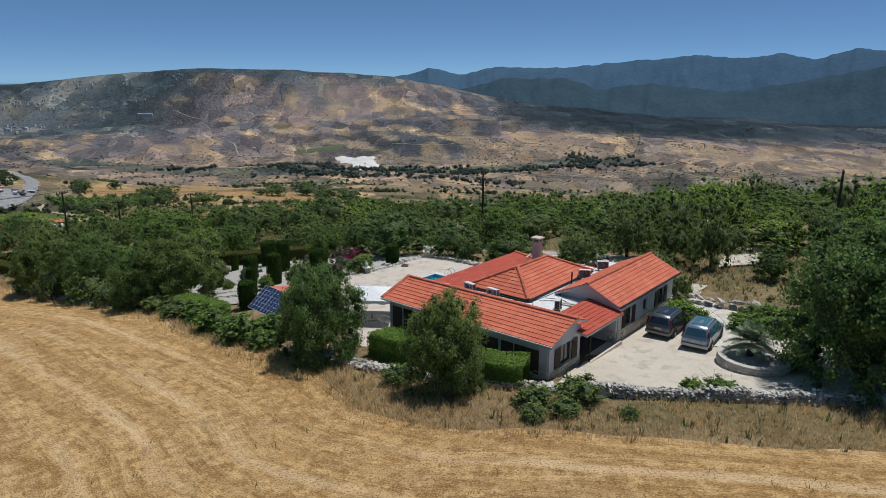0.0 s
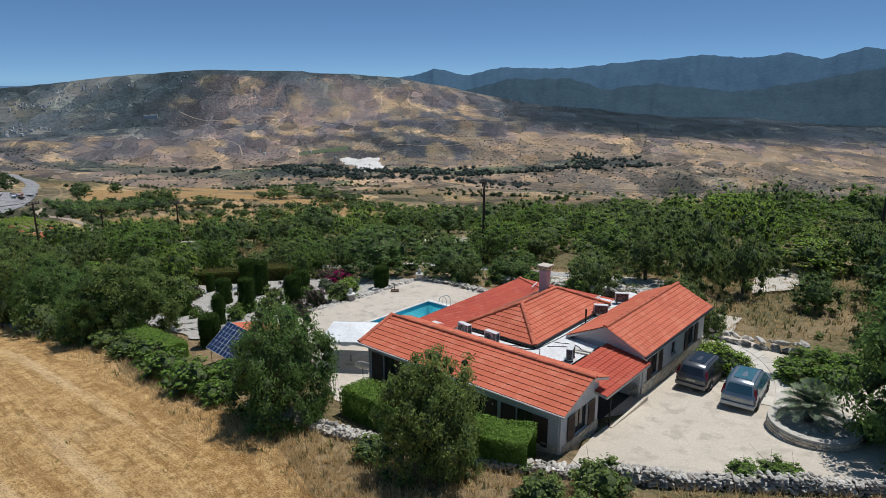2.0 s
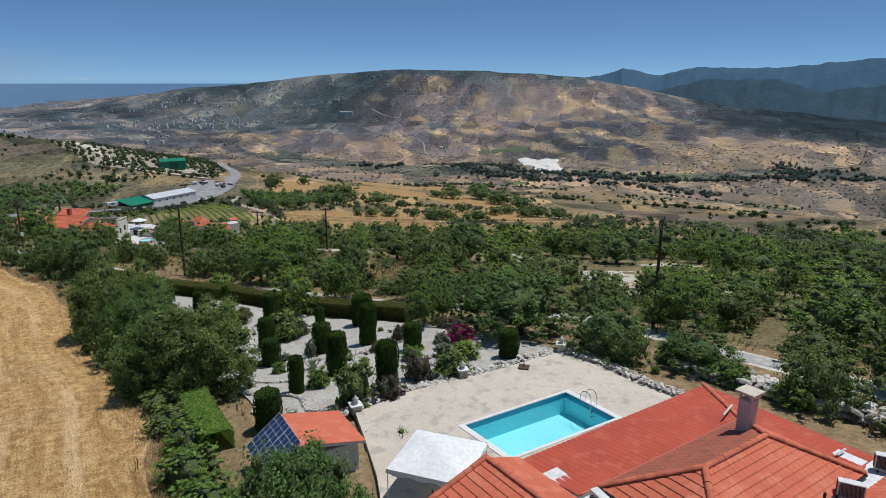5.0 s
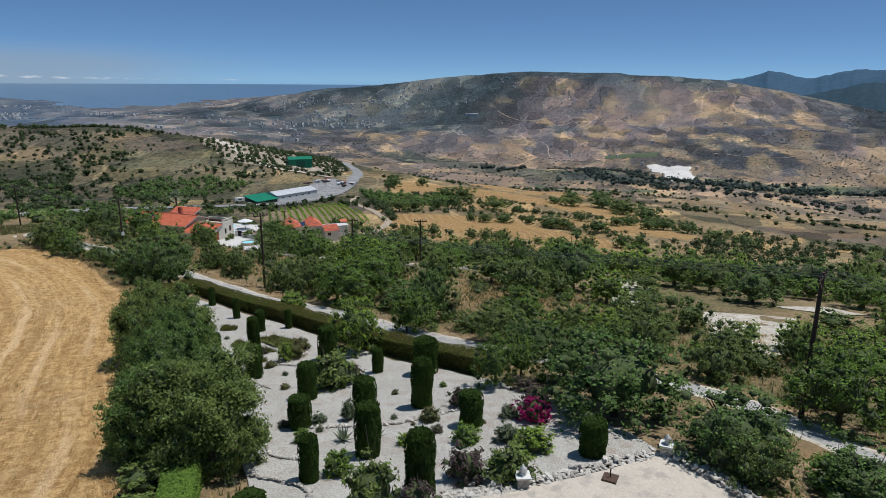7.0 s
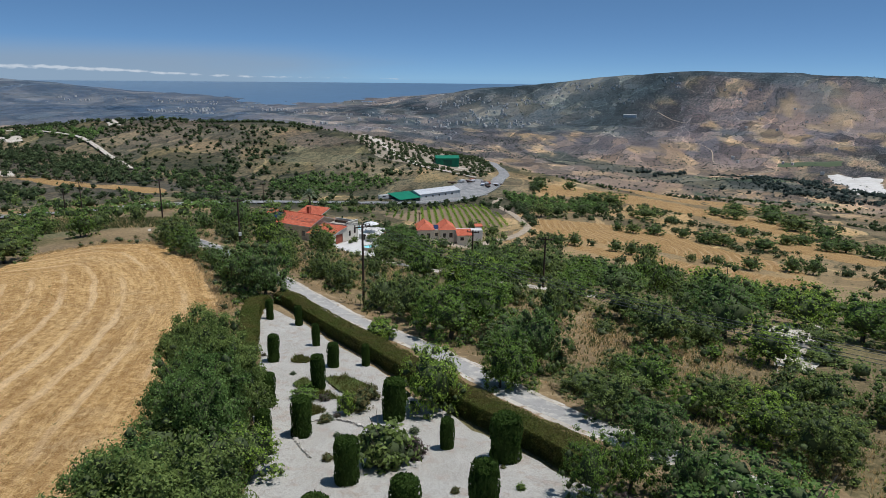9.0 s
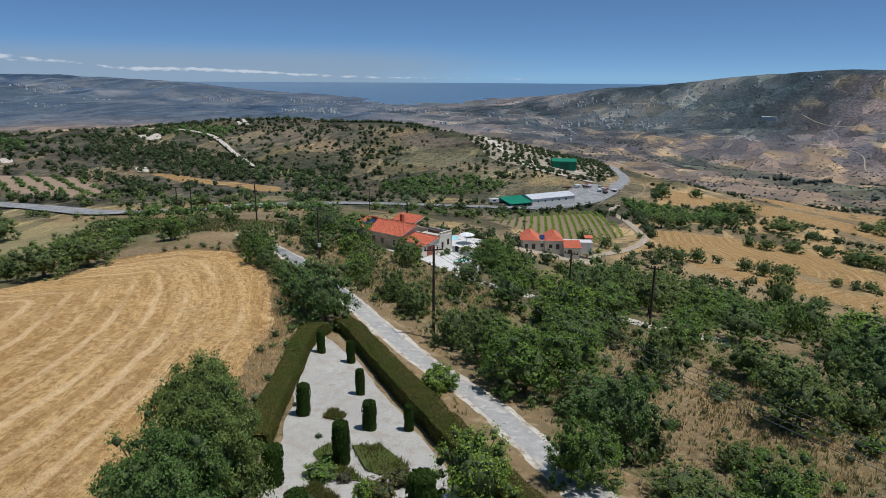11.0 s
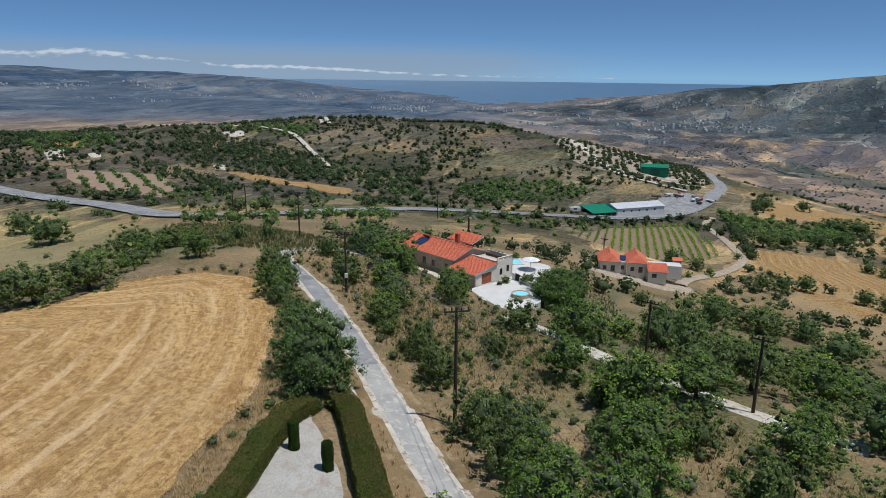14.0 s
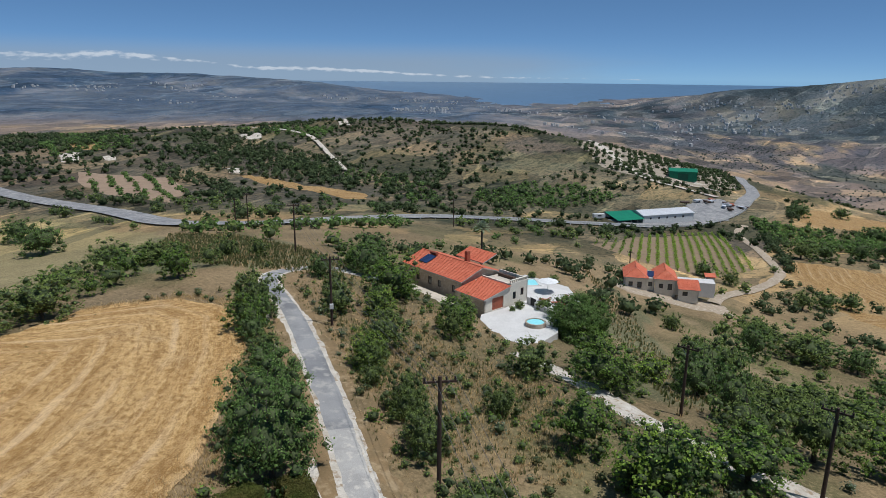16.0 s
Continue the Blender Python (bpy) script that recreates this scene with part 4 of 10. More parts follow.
def shuttered(parent, a, b, s0, s1, z0, z1, thick, shutters=True, open_out=True):
    """A window in a wall from a to b: frame, mullion, two panes and wooden shutters folded back."""
    a, b = Vector((*a, 0)), Vector((*b, 0))
    d = (b - a).normalized()
    ang = math.atan2(d.y, d.x)
    w = new("window")
    w.parent = parent
    w.matrix_basis = Matrix.Translation(a + d * s0) @ Matrix.Rotation(ang, 4, "Z")
    ln = s1 - s0
    bm = bmesh.new()
    t = 0.06
    for x0, x1, y0, y1 in ((0, ln, z0, z0 + t), (0, ln, z1 - t, z1), (0, t, z0 + t, z1 - t), (ln - t, ln, z0 + t, z1 - t), (ln / 2 - t / 2, ln / 2 + t / 2, z0 + t, z1 - t)):
        box(bm, x0, x1, 0.08, 0.15, y0, y1)
    part("window_frame", bm, dark_wood, w)
    for k in (0, 1):
        part("pane", block(t + k * (ln / 2 - t / 2), ln / 2 - t / 2 + k * (ln / 2 - t / 2), 0.105, 0.115, z0 + t, z1 - t), pane_mat, w)
    part("window_sill", block(-0.08, ln + 0.08, -0.1, 0.09, z0 - 0.06, z0 - 0.004, 0.01), mortar, w)
    if shutters:
        wd = ln / 2 if ln > 1 else ln * 0.95
        for x0 in (-wd - 0.03, ln + 0.03):
            prof = [(-0.025, z1), (-0.025, z0), (-0.07, z0), (-0.07, z0 + 0.05)]
            for i in range(int((z1 - z0 - 0.1) / 0.09)):
                prof += [(-0.085, z0 + 0.06 + i * 0.09), (-0.06, z0 + 0.13 + i * 0.09)]
            prof += [(-0.07, z1 - 0.04), (-0.07, z1)]
            bm = bmesh.new()
            ends = [[bm.verts.new((x, y, z)) for y, z in prof] for x in (x0, x0 + wd)]
            bm.faces.new(ends[0])
            bm.faces.new(ends[1][::-1])
            for i in range(len(prof)):
                k = (i + 1) % len(prof)
                bm.faces.new((ends[0][i], ends[1][i], ends[1][k], ends[0][k]))
            bmesh.ops.recalc_face_normals(bm, faces=bm.faces)
            part("shutter", bm, dark_wood, w, "dark brown louvred shutter")
    return w


def cladding(parent, a, b, z0, z1, seed):
    """Uneven stones set on a wall's foot."""
    rng = random.Random(seed)
    a, b = Vector((*a, 0)), Vector((*b, 0))
    d = (b - a).normalized()
    out = Vector((d.y, -d.x, 0))
    vs, fs = [], []
    z = z0
    while z < z1 - 0.05:
        h = min(rng.uniform(0.14, 0.26), z1 - z)
        s = rng.uniform(-0.2, 0)
        while s < (b - a).length:
            ln = rng.uniform(0.16, 0.42)
            lo, hi = max(s, 0), min(s + ln, (b - a).length)
            s += ln
            if hi - lo < 0.06:
                continue
            o = len(vs)
            dep = rng.uniform(0.03, 0.07)
            j = lambda: rng.uniform(-0.02, 0.02)
            for k, (inset, off) in enumerate(((0.008, -0.01), (0.012, dep * 0.7), (0.04, dep))):
                for x, y in ((lo + inset, z + inset), (hi - inset, z + inset), (hi - inset, z + h - inset), (lo + inset, z + h - inset)):
                    p = a + d * (x + (j() if k else 0)) + out * off
                    vs.append((p.x, p.y, y + (j() if k else 0)))
            for k in (0, 4):
                for i in range(4):
                    fs.append((o + k + i, o + k + (i + 1) % 4, o + k + 4 + (i + 1) % 4, o + k + 4 + i))
            fs.append((o + 8, o + 9, o + 10, o + 11))
        z += h
    return part("stone_cladding", mesh_of("stone_cladding", vs, fs, clad), clad, parent, "rough beige stone cladding")


LOW_Z = -0.5
walls = [("wall_field_side", (0.42, 13.1), (0.42, 0.35), AE - 0.02, [(10.3, 11.2, 0.45, 1.95), (7.4, 8.3, 0.6, 1.95), (1.2, 2.1, 0.1, 2.1), (4.5, 5.6, 0.9, 2.0)], None),
         ("wall_gable_drive", (0.62, 0.35), (4.1, 0.35), AE + 0.05, [(1.05, 2.35, 0.75, 2.0)], (2.13, AR - 0.12)),
         ("wall_gable_terrace", (4.1, 13.1), (0.62, 13.1), AE + 0.05, [(0.9, 1.9, 0.1, 2.05)], (1.35, AR - 0.12)),
         ("wall_porch_side", (3.9, 0.6), (3.9, 2.6), 2.7, [], None), ("wall_porch_back", (4.1, 2.45), (8.75, 2.45), 2.5, [(1.6, 2.6, 0.0, 2.05)], None),
         ("wall_gable_porch", (8.8, 4.45), (8.8, 0.2), CE + 0.02, [], (2.15, CR - 0.12)),
         ("wall_drive_side", (9.02, 0.2), (18.75, 0.2), CE, [(1.2, 2.2, 0.75, 2.0), (4.2, 4.8, 1.1, 1.9), (6.8, 7.9, 0.75, 2.0)], None),
         ("wall_far_gable", (18.75, 0.42), (18.75, 4.45), CE + 0.02, [], (1.9, CR - 0.12)),
         ("wall_far_core", (17.3, 5.0), (17.3, 13.2), 2.15, [], None), ("wall_terrace_side", (17.0, 13.2), (5.0, 13.2), 2.15, [(3, 5, 0.0, 2.0), (7, 8.5, 0.6, 1.9)], None),
         ("wall_back_west", (5.2, 13.2), (5.2, 12.9), 2.15, [], None)]
for nm, a, b, top, holes, tops in walls:
    part("wall", wall_mesh(a, b, LOW_Z, top, 0.22, holes, tops), render_wall, villa, "pale grey-white plastered wall")
for a, b, o, sh in (((0.42, 13.1), (0.42, 0.35), (7.4, 8.3, 0.6, 1.95), True), ((0.42, 13.1), (0.42, 0.35), (4.5, 5.6, 0.9, 2.0), True), ((0.42, 13.1), (0.42, 0.35), (10.3, 11.2, 0.45, 1.95), True), ((0.42, 13.1), (0.42, 0.35), (1.2, 2.1, 0.1, 2.1), True),
                    ((0.62, 0.35), (4.1, 0.35), (1.05, 2.35, 0.75, 2.0), True), ((9.02, 0.2), (18.75, 0.2), (1.2, 2.2, 0.75, 2.0), True), ((9.02, 0.2), (18.75, 0.2), (4.2, 4.8, 1.1, 1.9), False), ((9.02, 0.2), (18.75, 0.2), (6.8, 7.9, 0.75, 2.0), True)):
    shuttered(villa, a, b, *o, 0.22, sh)
for a, b, z1, sd in (((0.62, 0.33), (4.1, 0.33), 0.72, 3), ((8.95, 0.18), (18.75, 0.18), 0.72, 4), ((0.40, 3.0), (0.40, 0.36), 0.7, 5), ((8.78, 0.9), (8.78, 0.2), 0.72, 6)):
    cladding(villa, a, b, -0.45, z1, sd)
part("floor_slab", block(0.7, 18.5, 0.7, 13.0, -0.12, -0.02), inside_mat, villa)
dr = part("door", block(5.75, 6.7, 2.52, 2.58, 0.0, 2.05, 0.01), dark_wood, villa, "dark brown panelled front door")
part("door_handle", tube(bmesh.new(), (5.85, 2.5, 1.0), (5.97, 2.5, 1.0), 0.015), chrome, dr)
# gutters, eaves boards, down-pipes, white flashing strips
for a, b in (((-0.06, 13.5, AE - 0.02), (-0.06, -0.1, AE - 0.02)), ((8.4, -0.22, CE - 0.02), (19.15, -0.22, CE - 0.02)), ((5.84, 5.24, HE - .02), (15.2, 5.24, HE - .02)), ((5.84, 10.5, HE - .02), (5.84, 5.24, HE - .02))):
    part("gutter", tube(bmesh.new(), a, b, 0.055, seg=8), gutter_mat if a[2] != HE - .02 else black_metal, villa)
for p in ((0.36, 0.45), (8.9, 0.1), (0.36, 13.0)):
    part("downpipe", tube(bmesh.new(), (p[0], p[1], LOW_Z + .1), (p[0], p[1], 2.55), 0.04, seg=8), gutter_mat, villa)
for a, b in (((5.0, 10.6, VT + .05), (15.2, 10.6, VT + .05)), ((14.3, 10.9, 2.95), (15.6, 11.3, 2.9)), ((15.4, 6.6, 2.75), (16.4, 6.6, 2.7))):
    part("flashing", tube(bmesh.new(), a, b, 0.045, seg=6), white_metal if a[0] > 6 else ridge_mat, villa)
bm = block(3.95, 8.75, -0.75, 2.4, -0.35, -0.03, 0.02)
box(bm, 4.4, 8.75, -0.35, -0.2, -0.03, 0.28, 0.02)
part("porch_floor", bm, concrete, villa, "pale concrete porch floor with a low wall")
part("porch_post", tube(bmesh.new(), (4.55, -0.1, -0.03), (4.55, -0.1, 2.3), 0.05, seg=10), black_metal, villa)
for u in (5.9, 7.6, 10.6):
    part("step", block(u, u + 0.65, -1.25, -0.85, -0.4, -0.17, 0.03), concrete, villa)
# chimney
ch = part("chimney", block(13.12, 13.68, 9.05, 9.6, 2.6, 4.7, 0.01), material("chimney_plaster", (0.60, 0.53, 0.50), (0.52, 0.46, 0.44), 8, 0.6, 0.9, 0.2), villa, "grey-brown plastered chimney")
bm = bmesh.new()
for x, y in ((13.12, 9.02), (13.63, 9.02), (13.12, 9.53), (13.63, 9.53)):
    box(bm, x, x + 0.1, y, y + 0.1, 4.75, 4.98)
box(bm, 13.0, 13.85, 8.9, 9.75, 4.98, 5.08, 0.015)
part("chimney_cap", bm, concrete, ch)
part("antenna", tube(tube(bmesh.new(), (17.3, 5.4, 2.5), (18.0, 4.9, 3.5), 0.015, seg=6), (17.7, 5.0, 3.1), (17.9, 5.3, 3.1), 0.01, seg=6), chrome, villa)


def air_conditioner(u, v, turn, z=2.52):
    """An outdoor unit: case, round fan grille, side vents and two feet."""
    t = thing("air_conditioner", villa.matrix_basis @ pose(u, v, z, 0, 0, turn), "white air-conditioner outdoor unit with dark fan grille on the flat roof", "air conditioner", "units on the roof")
    part("case", block(-0.45, 0.45, -0.17, 0.17, 0.1, 0.75, 0.02), white_metal, t)
    bm = bmesh.new()
    bmesh.ops.create_cone(bm, cap_ends=True, segments=24, radius1=0.26, radius2=0.26, depth=0.02, matrix=Matrix.Translation((-0.12, -0.18, 0.42)) @ Matrix.Rotation(radians(90), 4, "X"))
    g = part("fan_grille", bm, black_metal, t)
    bm = bmesh.new()
    for r in (0.08, 0.14, 0.2, 0.26):
        for i in range(16):
            p, q = (math.radians(22.5 * k) for k in (i, i + 1))
            tube(bm, (-0.12 + r * math.cos(p), -0.197, 0.42 + r * math.sin(p)), (-0.12 + r * math.cos(q), -0.197, 0.42 + r * math.sin(q)), 0.008, seg=4)
    part("grille_ring", bm, white_metal, g)
    bm = bmesh.new()
    for i in range(14):
        box(bm, 0.2, 0.42, -0.178, -0.168, 0.16 + i * 0.04, 0.18 + i * 0.04)
        box(bm, -0.4, 0.4, 0.17, 0.18, 0.16 + i * 0.04, 0.185 + i * 0.04)
        box(bm, 0.45, 0.46, -0.13, 0.13, 0.16 + i * 0.04, 0.185 + i * 0.04)
    part("vent_slats", bm, black_metal, t)
    for x in (-0.3, 0.3):
        part("foot", block(x - 0.04, x + 0.04, -0.2, 0.2, 0, 0.1, 0.01), black_metal, t)
    return t


air_conditioner(4.95, 9.6, -100)
air_conditioner(4.95, 7.6, -95)
air_conditioner(5.9, 3.0, 200)
air_conditioner(13.2, 4.95, 120)
air_conditioner(16.3, 5.0, 120)
pipe = thing("vent_pipe", villa.matrix_basis @ pose(11.4, 5.05, 2.5), "black vent pipe on the flat roof", "pipe")
part("pipe", tube(bmesh.new(), (0, 0, 0), (0, 0, 0.95), 0.055, seg=10), black_metal, pipe)
for i, (u, v, r) in enumerate(((7.0, 3.0, 10), (7.4, 2.7, 6), (7.2, 3.4, 14))):
    s = thing("concrete_block", villa.matrix_basis @ pose(u, v, 2.505, 0, 0, 90 + r), "grey concrete block lying on the flat roof", "block", "blocks on the roof")
    part("body", block(-0.5, 0.5, -0.1, 0.1, 0, 0.08, 0.01), mortar, s)


def cable(name, pts, r, mat, parent=None, label="", category="", group=""):
    cu = bpy.data.curves.new(name, "CURVE")
    cu.dimensions, cu.bevel_depth, cu.bevel_resolution = "3D", r, 1
    sp = cu.splines.new("POLY")
    p = smooth_line(pts, 0.25)
    sp.points.add(len(p) - 1)
    for q, c in zip(sp.points, p):
        q.co = (*c, 1)
    cu.materials.append(mat)
    ob = new(name, cu)
    me = bpy.data.meshes.new_from_object(ob.evaluated_get(bpy.context.evaluated_depsgraph_get()))
    bpy.data.objects.remove(ob)
    ob = new(name, me)
    if parent:
        ob.parent = parent
    return tagged(ob, label, category, group)


for k, pts in enumerate((((5.1, 9.2, 2.55), (5.4, 8.6, 2.53), (5.5, 7.9, 2.53), (5.2, 7.2, 2.53), (5.6, 6.2, 2.53), (6.0, 5.0, 2.53)), ((5.2, 7.2, 2.53), (5.6, 5.4, 2.53), (7.0, 5.1, 2.53), (9, 5.0, 2.53), (12.9, 5.1, 2.54)),
                         ((6.0, 5.0, 2.53), (5.0, 4.3, 2.53), (5.1, 3.3, 2.53), (5.8, 3.1, 2.55)), ((6.6, 4.9, 2.53), (7.3, 4.0, 2.53), (6.9, 3.2, 2.53), (7.5, 2.6, 2.53)), ((5.9, 3.2, 2.53), (5.2, 2.9, 2.53), (5.5, 2.4, 2.53)),
                         ((7.4, 4.9, 2.53), (7.8, 3.8, 2.53), (7.3, 2.9, 2.53), (7.0, 2.4, 2.53)))):
    c = cable("cable", [tuple(villa.matrix_basis @ Vector(p)) for p in pts], 0.018, black_metal, None, "black cable trailing over the flat white roof", "cable", "cables on the roof")
dish = thing("satellite_dish", villa.matrix_basis @ pose(1.0, 14.3, -0.7, 0, 0, 120), "white satellite dish on a short mast beside the villa", "dish")
part("mast", tube(bmesh.new(), (0, 0, 0), (0, 0, 1.1), 0.03, seg=8), chrome, dish)
prof = [(0.02, 0.0), (0.2, 0.02), (0.4, 0.08), (0.55, 0.16), (0.56, 0.15), (0.4, 0.065), (0.2, 0.005), (0.02, -0.015)]
bm = lathe(prof, 24)
bmesh.ops.transform(bm, matrix=Matrix.Translation((0, 0, 1.1)) @ Matrix.Rotation(radians(50), 4, "X"), verts=bm.verts)
part("reflector", bm, white_metal, dish, smooth=True)
# ---- terrace, pool, drive ----
water_mat = bpy.data.materials.new("pool_water")
water_mat.use_nodes = True
wt = water_mat.node_tree
wt.nodes.remove(wt.nodes["Principled BSDF"])
wclear, wgloss, wmix, wfres = wt.nodes.new("ShaderNodeBsdfTransparent"), wt.nodes.new("ShaderNodeBsdfGlossy"), wt.nodes.new("ShaderNodeMixShader"), wt.nodes.new("ShaderNodeFresnel")
wclear.inputs[0].default_value, wgloss.inputs["Roughness"].default_value, wfres.inputs["IOR"].default_value = (0.86, 0.99, 1.0, 1), 0.03, 1.33
wt.links.new(wfres.outputs[0], wmix.inputs[0])
wt.links.new(wclear.outputs[0], wmix.inputs[1])
wt.links.new(wgloss.outputs[0], wmix.inputs[2])
wt.links.new(wmix.outputs[0], wt.nodes["Material Output"].inputs["Surface"])
wnoise = water_mat.node_tree.nodes.new("ShaderNodeTexNoise")
wnoise.inputs["Scale"].default_value = 2.5
wgeo = water_mat.node_tree.nodes.new("ShaderNodeNewGeometry")
wbump = water_mat.node_tree.nodes.new("ShaderNodeBump")
wbump.inputs["Strength"].default_value, wbump.inputs["Distance"].default_value = 0.12, 0.05
water_mat.node_tree.links.new(wgeo.outputs["Position"], wnoise.inputs["Vector"])
water_mat.node_tree.links.new(wnoise.outputs[0], wbump.inputs["Height"])
water_mat.node_tree.links.new(wbump.outputs[0], wgloss.inputs["Normal"])
pool_blue = material("pool_lining", (0.34, 0.82, 0.88), (0.30, 0.78, 0.85), 6, 0.5, 0.5, 0.05)
pool_band = material("pool_band", (0.05, 0.30, 0.44), (0.04, 0.26, 0.40), 20, 1.0, 0.3, 0.05)
coping = material("pool_coping", (0.78, 0.76, 0.72), (0.70, 0.68, 0.64), 10, 0.8, 0.8, 0.2)
canvas = material("canvas", (0.84, 0.84, 0.83), (0.78, 0.78, 0.77), 5, 0.6, 0.8, 0.1)


def flat_with_hole(outline, hole, z, t):
    """A slab with an opening through it."""
    from mathutils.geometry import delaunay_2d_cdt
    pts = [Vector(p) for p in outline] + [Vector(p) for p in hole]
    n, k = len(outline), len(hole)
    vs, es, fs, *_ = delaunay_2d_cdt(pts, [], [list(range(n)), list(range(n + k - 1, n - 1, -1))], 2, 1e-5)
    cx = [sum(vs[i].x for i in f) / len(f) for f in fs]
    cy = [sum(vs[i].y for i in f) / len(f) for f in fs]
    keep = [f for f, x, y in zip(fs, cx, cy) if not inside(np.array([x]), np.array([y]), [tuple(h) for h in hole])[0]]
    bm = bmesh.new()
    top = [bm.verts.new((v.x, v.y, z)) for v in vs]
    for f in keep:
        bm.faces.new([top[i] for i in f])
    r = bmesh.ops.extrude_face_region(bm, geom=list(bm.faces))
    bmesh.ops.translate(bm, vec=(0, 0, -t), verts=[g for g in r["geom"] if isinstance(g, bmesh.types.BMVert)])
    bmesh.ops.recalc_face_normals(bm, faces=bm.faces)
    return bm


pc = sum(pf, Vector((0, 0))) / 4
out_pool = [p + (p - pc).normalized() * 0.42 for p in pf]
deck_out = [tuple(p) for p in smooth_line(DECK + DECK[:1], 3.0)[:-1]]
tagged(part("terrace", flat_with_hole(deck_out, [tuple(p) for p in out_pool], DECK_Z, 0.5), terrace), "pale stamped concrete pool terrace", "terrace", kind="structure")
pool = thing("swimming_pool", pose(0, 0, 0), "rectangular swimming pool full of clear turquoise water", "pool")
part("coping", flat_with_hole([tuple(p) for p in out_pool], [tuple(p) for p in pf], DECK_Z + 0.04, 0.25), coping, pool, "pale stone pool edging")
bm = bmesh.new()
lo, wt, bot = [], DECK_Z - 0.32, DECK_Z - 1.35
rings = [[bm.verts.new((p.x, p.y, z)) for p in pf] for z in (DECK_Z - 0.16, bot)]
for i in range(4):
    bm.faces.new((rings[0][i], rings[0][(i + 1) % 4], rings[1][(i + 1) % 4], rings[1][i]))
bm.faces.new(rings[1])
part("basin", bm, pool_blue, pool, "light blue pool lining")
bm = bmesh.new()
inn = [p - (p - pc).normalized() * 0.012 for p in pf]
rings = [[bm.verts.new((p.x, p.y, z)) for p in inn] for z in (DECK_Z - 0.02, DECK_Z - 0.34)]
for i in range(4):
    bm.faces.new((rings[0][i], rings[0][(i + 1) % 4], rings[1][(i + 1) % 4], rings[1][i]))
part("tile_band", bm, pool_band, pool, "dark blue tile band at the waterline")
bm = bmesh.new()
fc = bm.faces.new([bm.verts.new((p.x, p.y, DECK_Z - 0.16)) for p in inn])
fc.normal_update()
if fc.normal.z < 0:
    fc.normal_flip()
part("water", bm, water_mat, pool, "clear turquoise water").visible_shadow = False
lad = thing("pool_ladder", pose(-11.5, 61.55, DECK_Z + .04, 0, 0, 51), "curved stainless steel pool ladder at the pool's edge", "ladder")
for y in (-0.25, 0.25):
    pts = [(0.55, y, 0), (0.5, y, 0.55), (0.3, y, 0.78), (0.0, y, 0.82), (-0.25, y, 0.6), (-0.3, y, 0.0), (-0.3, y, -0.9)]
    pl = smooth_line(pts, 0.12)
    bm = bmesh.new()
    for p, q in zip(pl, pl[1:]):
        tube(bm, p, q, 0.022, seg=6)
    part("rail", bm, chrome, lad)
for z in (-0.35, -0.65):
    part("tread", block(-0.34, -0.24, -0.25, 0.25, z, z + 0.03), chrome, lad)
lad.matrix_basis = pose(-11.5, 61.5, DECK_Z + .04, 0, 0, 51 - 90 + 180)

drape("driveway", DRIVE, 1.0, 0.13, concrete, "pale worn concrete forecourt", "driveway")

# white party tent
tent = thing("gazebo", pose(-17.75, 50.95, DECK_Z, 0, 0, 85), "white canvas gazebo standing on the terrace", "gazebo")
W2, D2 = 1.76, 1.74
for x in (-W2, W2):
    for y in (-D2, D2):
        part("pole", tube(bmesh.new(), (x, y, 0), (x, y, 1.98), 0.025, seg=8), white_metal, tent)
bm = bmesh.new()
nx, ny = 16, 12
grid = []
for i in range(nx + 1):
    row = []
    for j in range(ny + 1):
        x, y = -W2 * 1.03 + 2.06 * W2 * i / nx, -D2 * 1.03 + 2.06 * D2 * j / ny
        rise = 1 - max(abs(y) / (D2 * 1.03), abs(x) / (W2 * 1.03))
        z = 1.96 + 0.62 * rise ** 0.85 - 0.05 * math.sin(math.pi * rise)
        row.append(bm.verts.new((x, y, z)))
    grid.append(row)
for i in range(nx):
    for j in range(ny):
        bm.faces.new((grid[i][j], grid[i + 1][j], grid[i + 1][j + 1], grid[i][j + 1]))
part("canopy", bm, canvas, tent, "taut white canvas canopy", smooth=True)
bm = bmesh.new()
peri = [(-W2 * 1.03 + 2.06 * W2 * i / 24, -D2 * 1.03) for i in range(25)] + [(W2 * 1.03, -D2 * 1.03 + 2.06 * D2 * i / 16) for i in range(1, 17)] + [(W2 * 1.03 - 2.06 * W2 * i / 24, D2 * 1.03) for i in range(1, 25)] + [(-W2 * 1.03, D2 * 1.03 - 2.06 * D2 * i / 16) for i in range(1, 16)]
tops = [bm.verts.new((x, y, 1.98)) for x, y in peri]
lows = [bm.verts.new((x * 1.01, y * 1.01, 1.74 + 0.05 * math.sin(i * 1.3))) for i, (x, y) in enumerate(peri)]
for i in range(len(peri)):
    j = (i + 1) % len(peri)
    bm.faces.new((tops[i], tops[j], lows[j], lows[i]))
part("valance", bm, canvas, tent)
def parasol_base(x, y, z, label):
    t = thing("parasol_stand", pose(x, y, z), label, "parasol base", "parasol bases")
    part("slab", block(-0.35, 0.35, -0.35, 0.35, 0, 0.1, 0.02), dark_wood if x > -17 else concrete, t)
    part("tube", tube(bmesh.new(), (0, 0, 0.1), (0, 0, 0.55), 0.03, seg=8), black_metal, t)


parasol_base(-16.0, 65.6, DECK_Z, "dark square parasol base on the terrace")
parasol_base(-17.9, 50.4, DECK_Z, "pale square parasol base on the terrace")


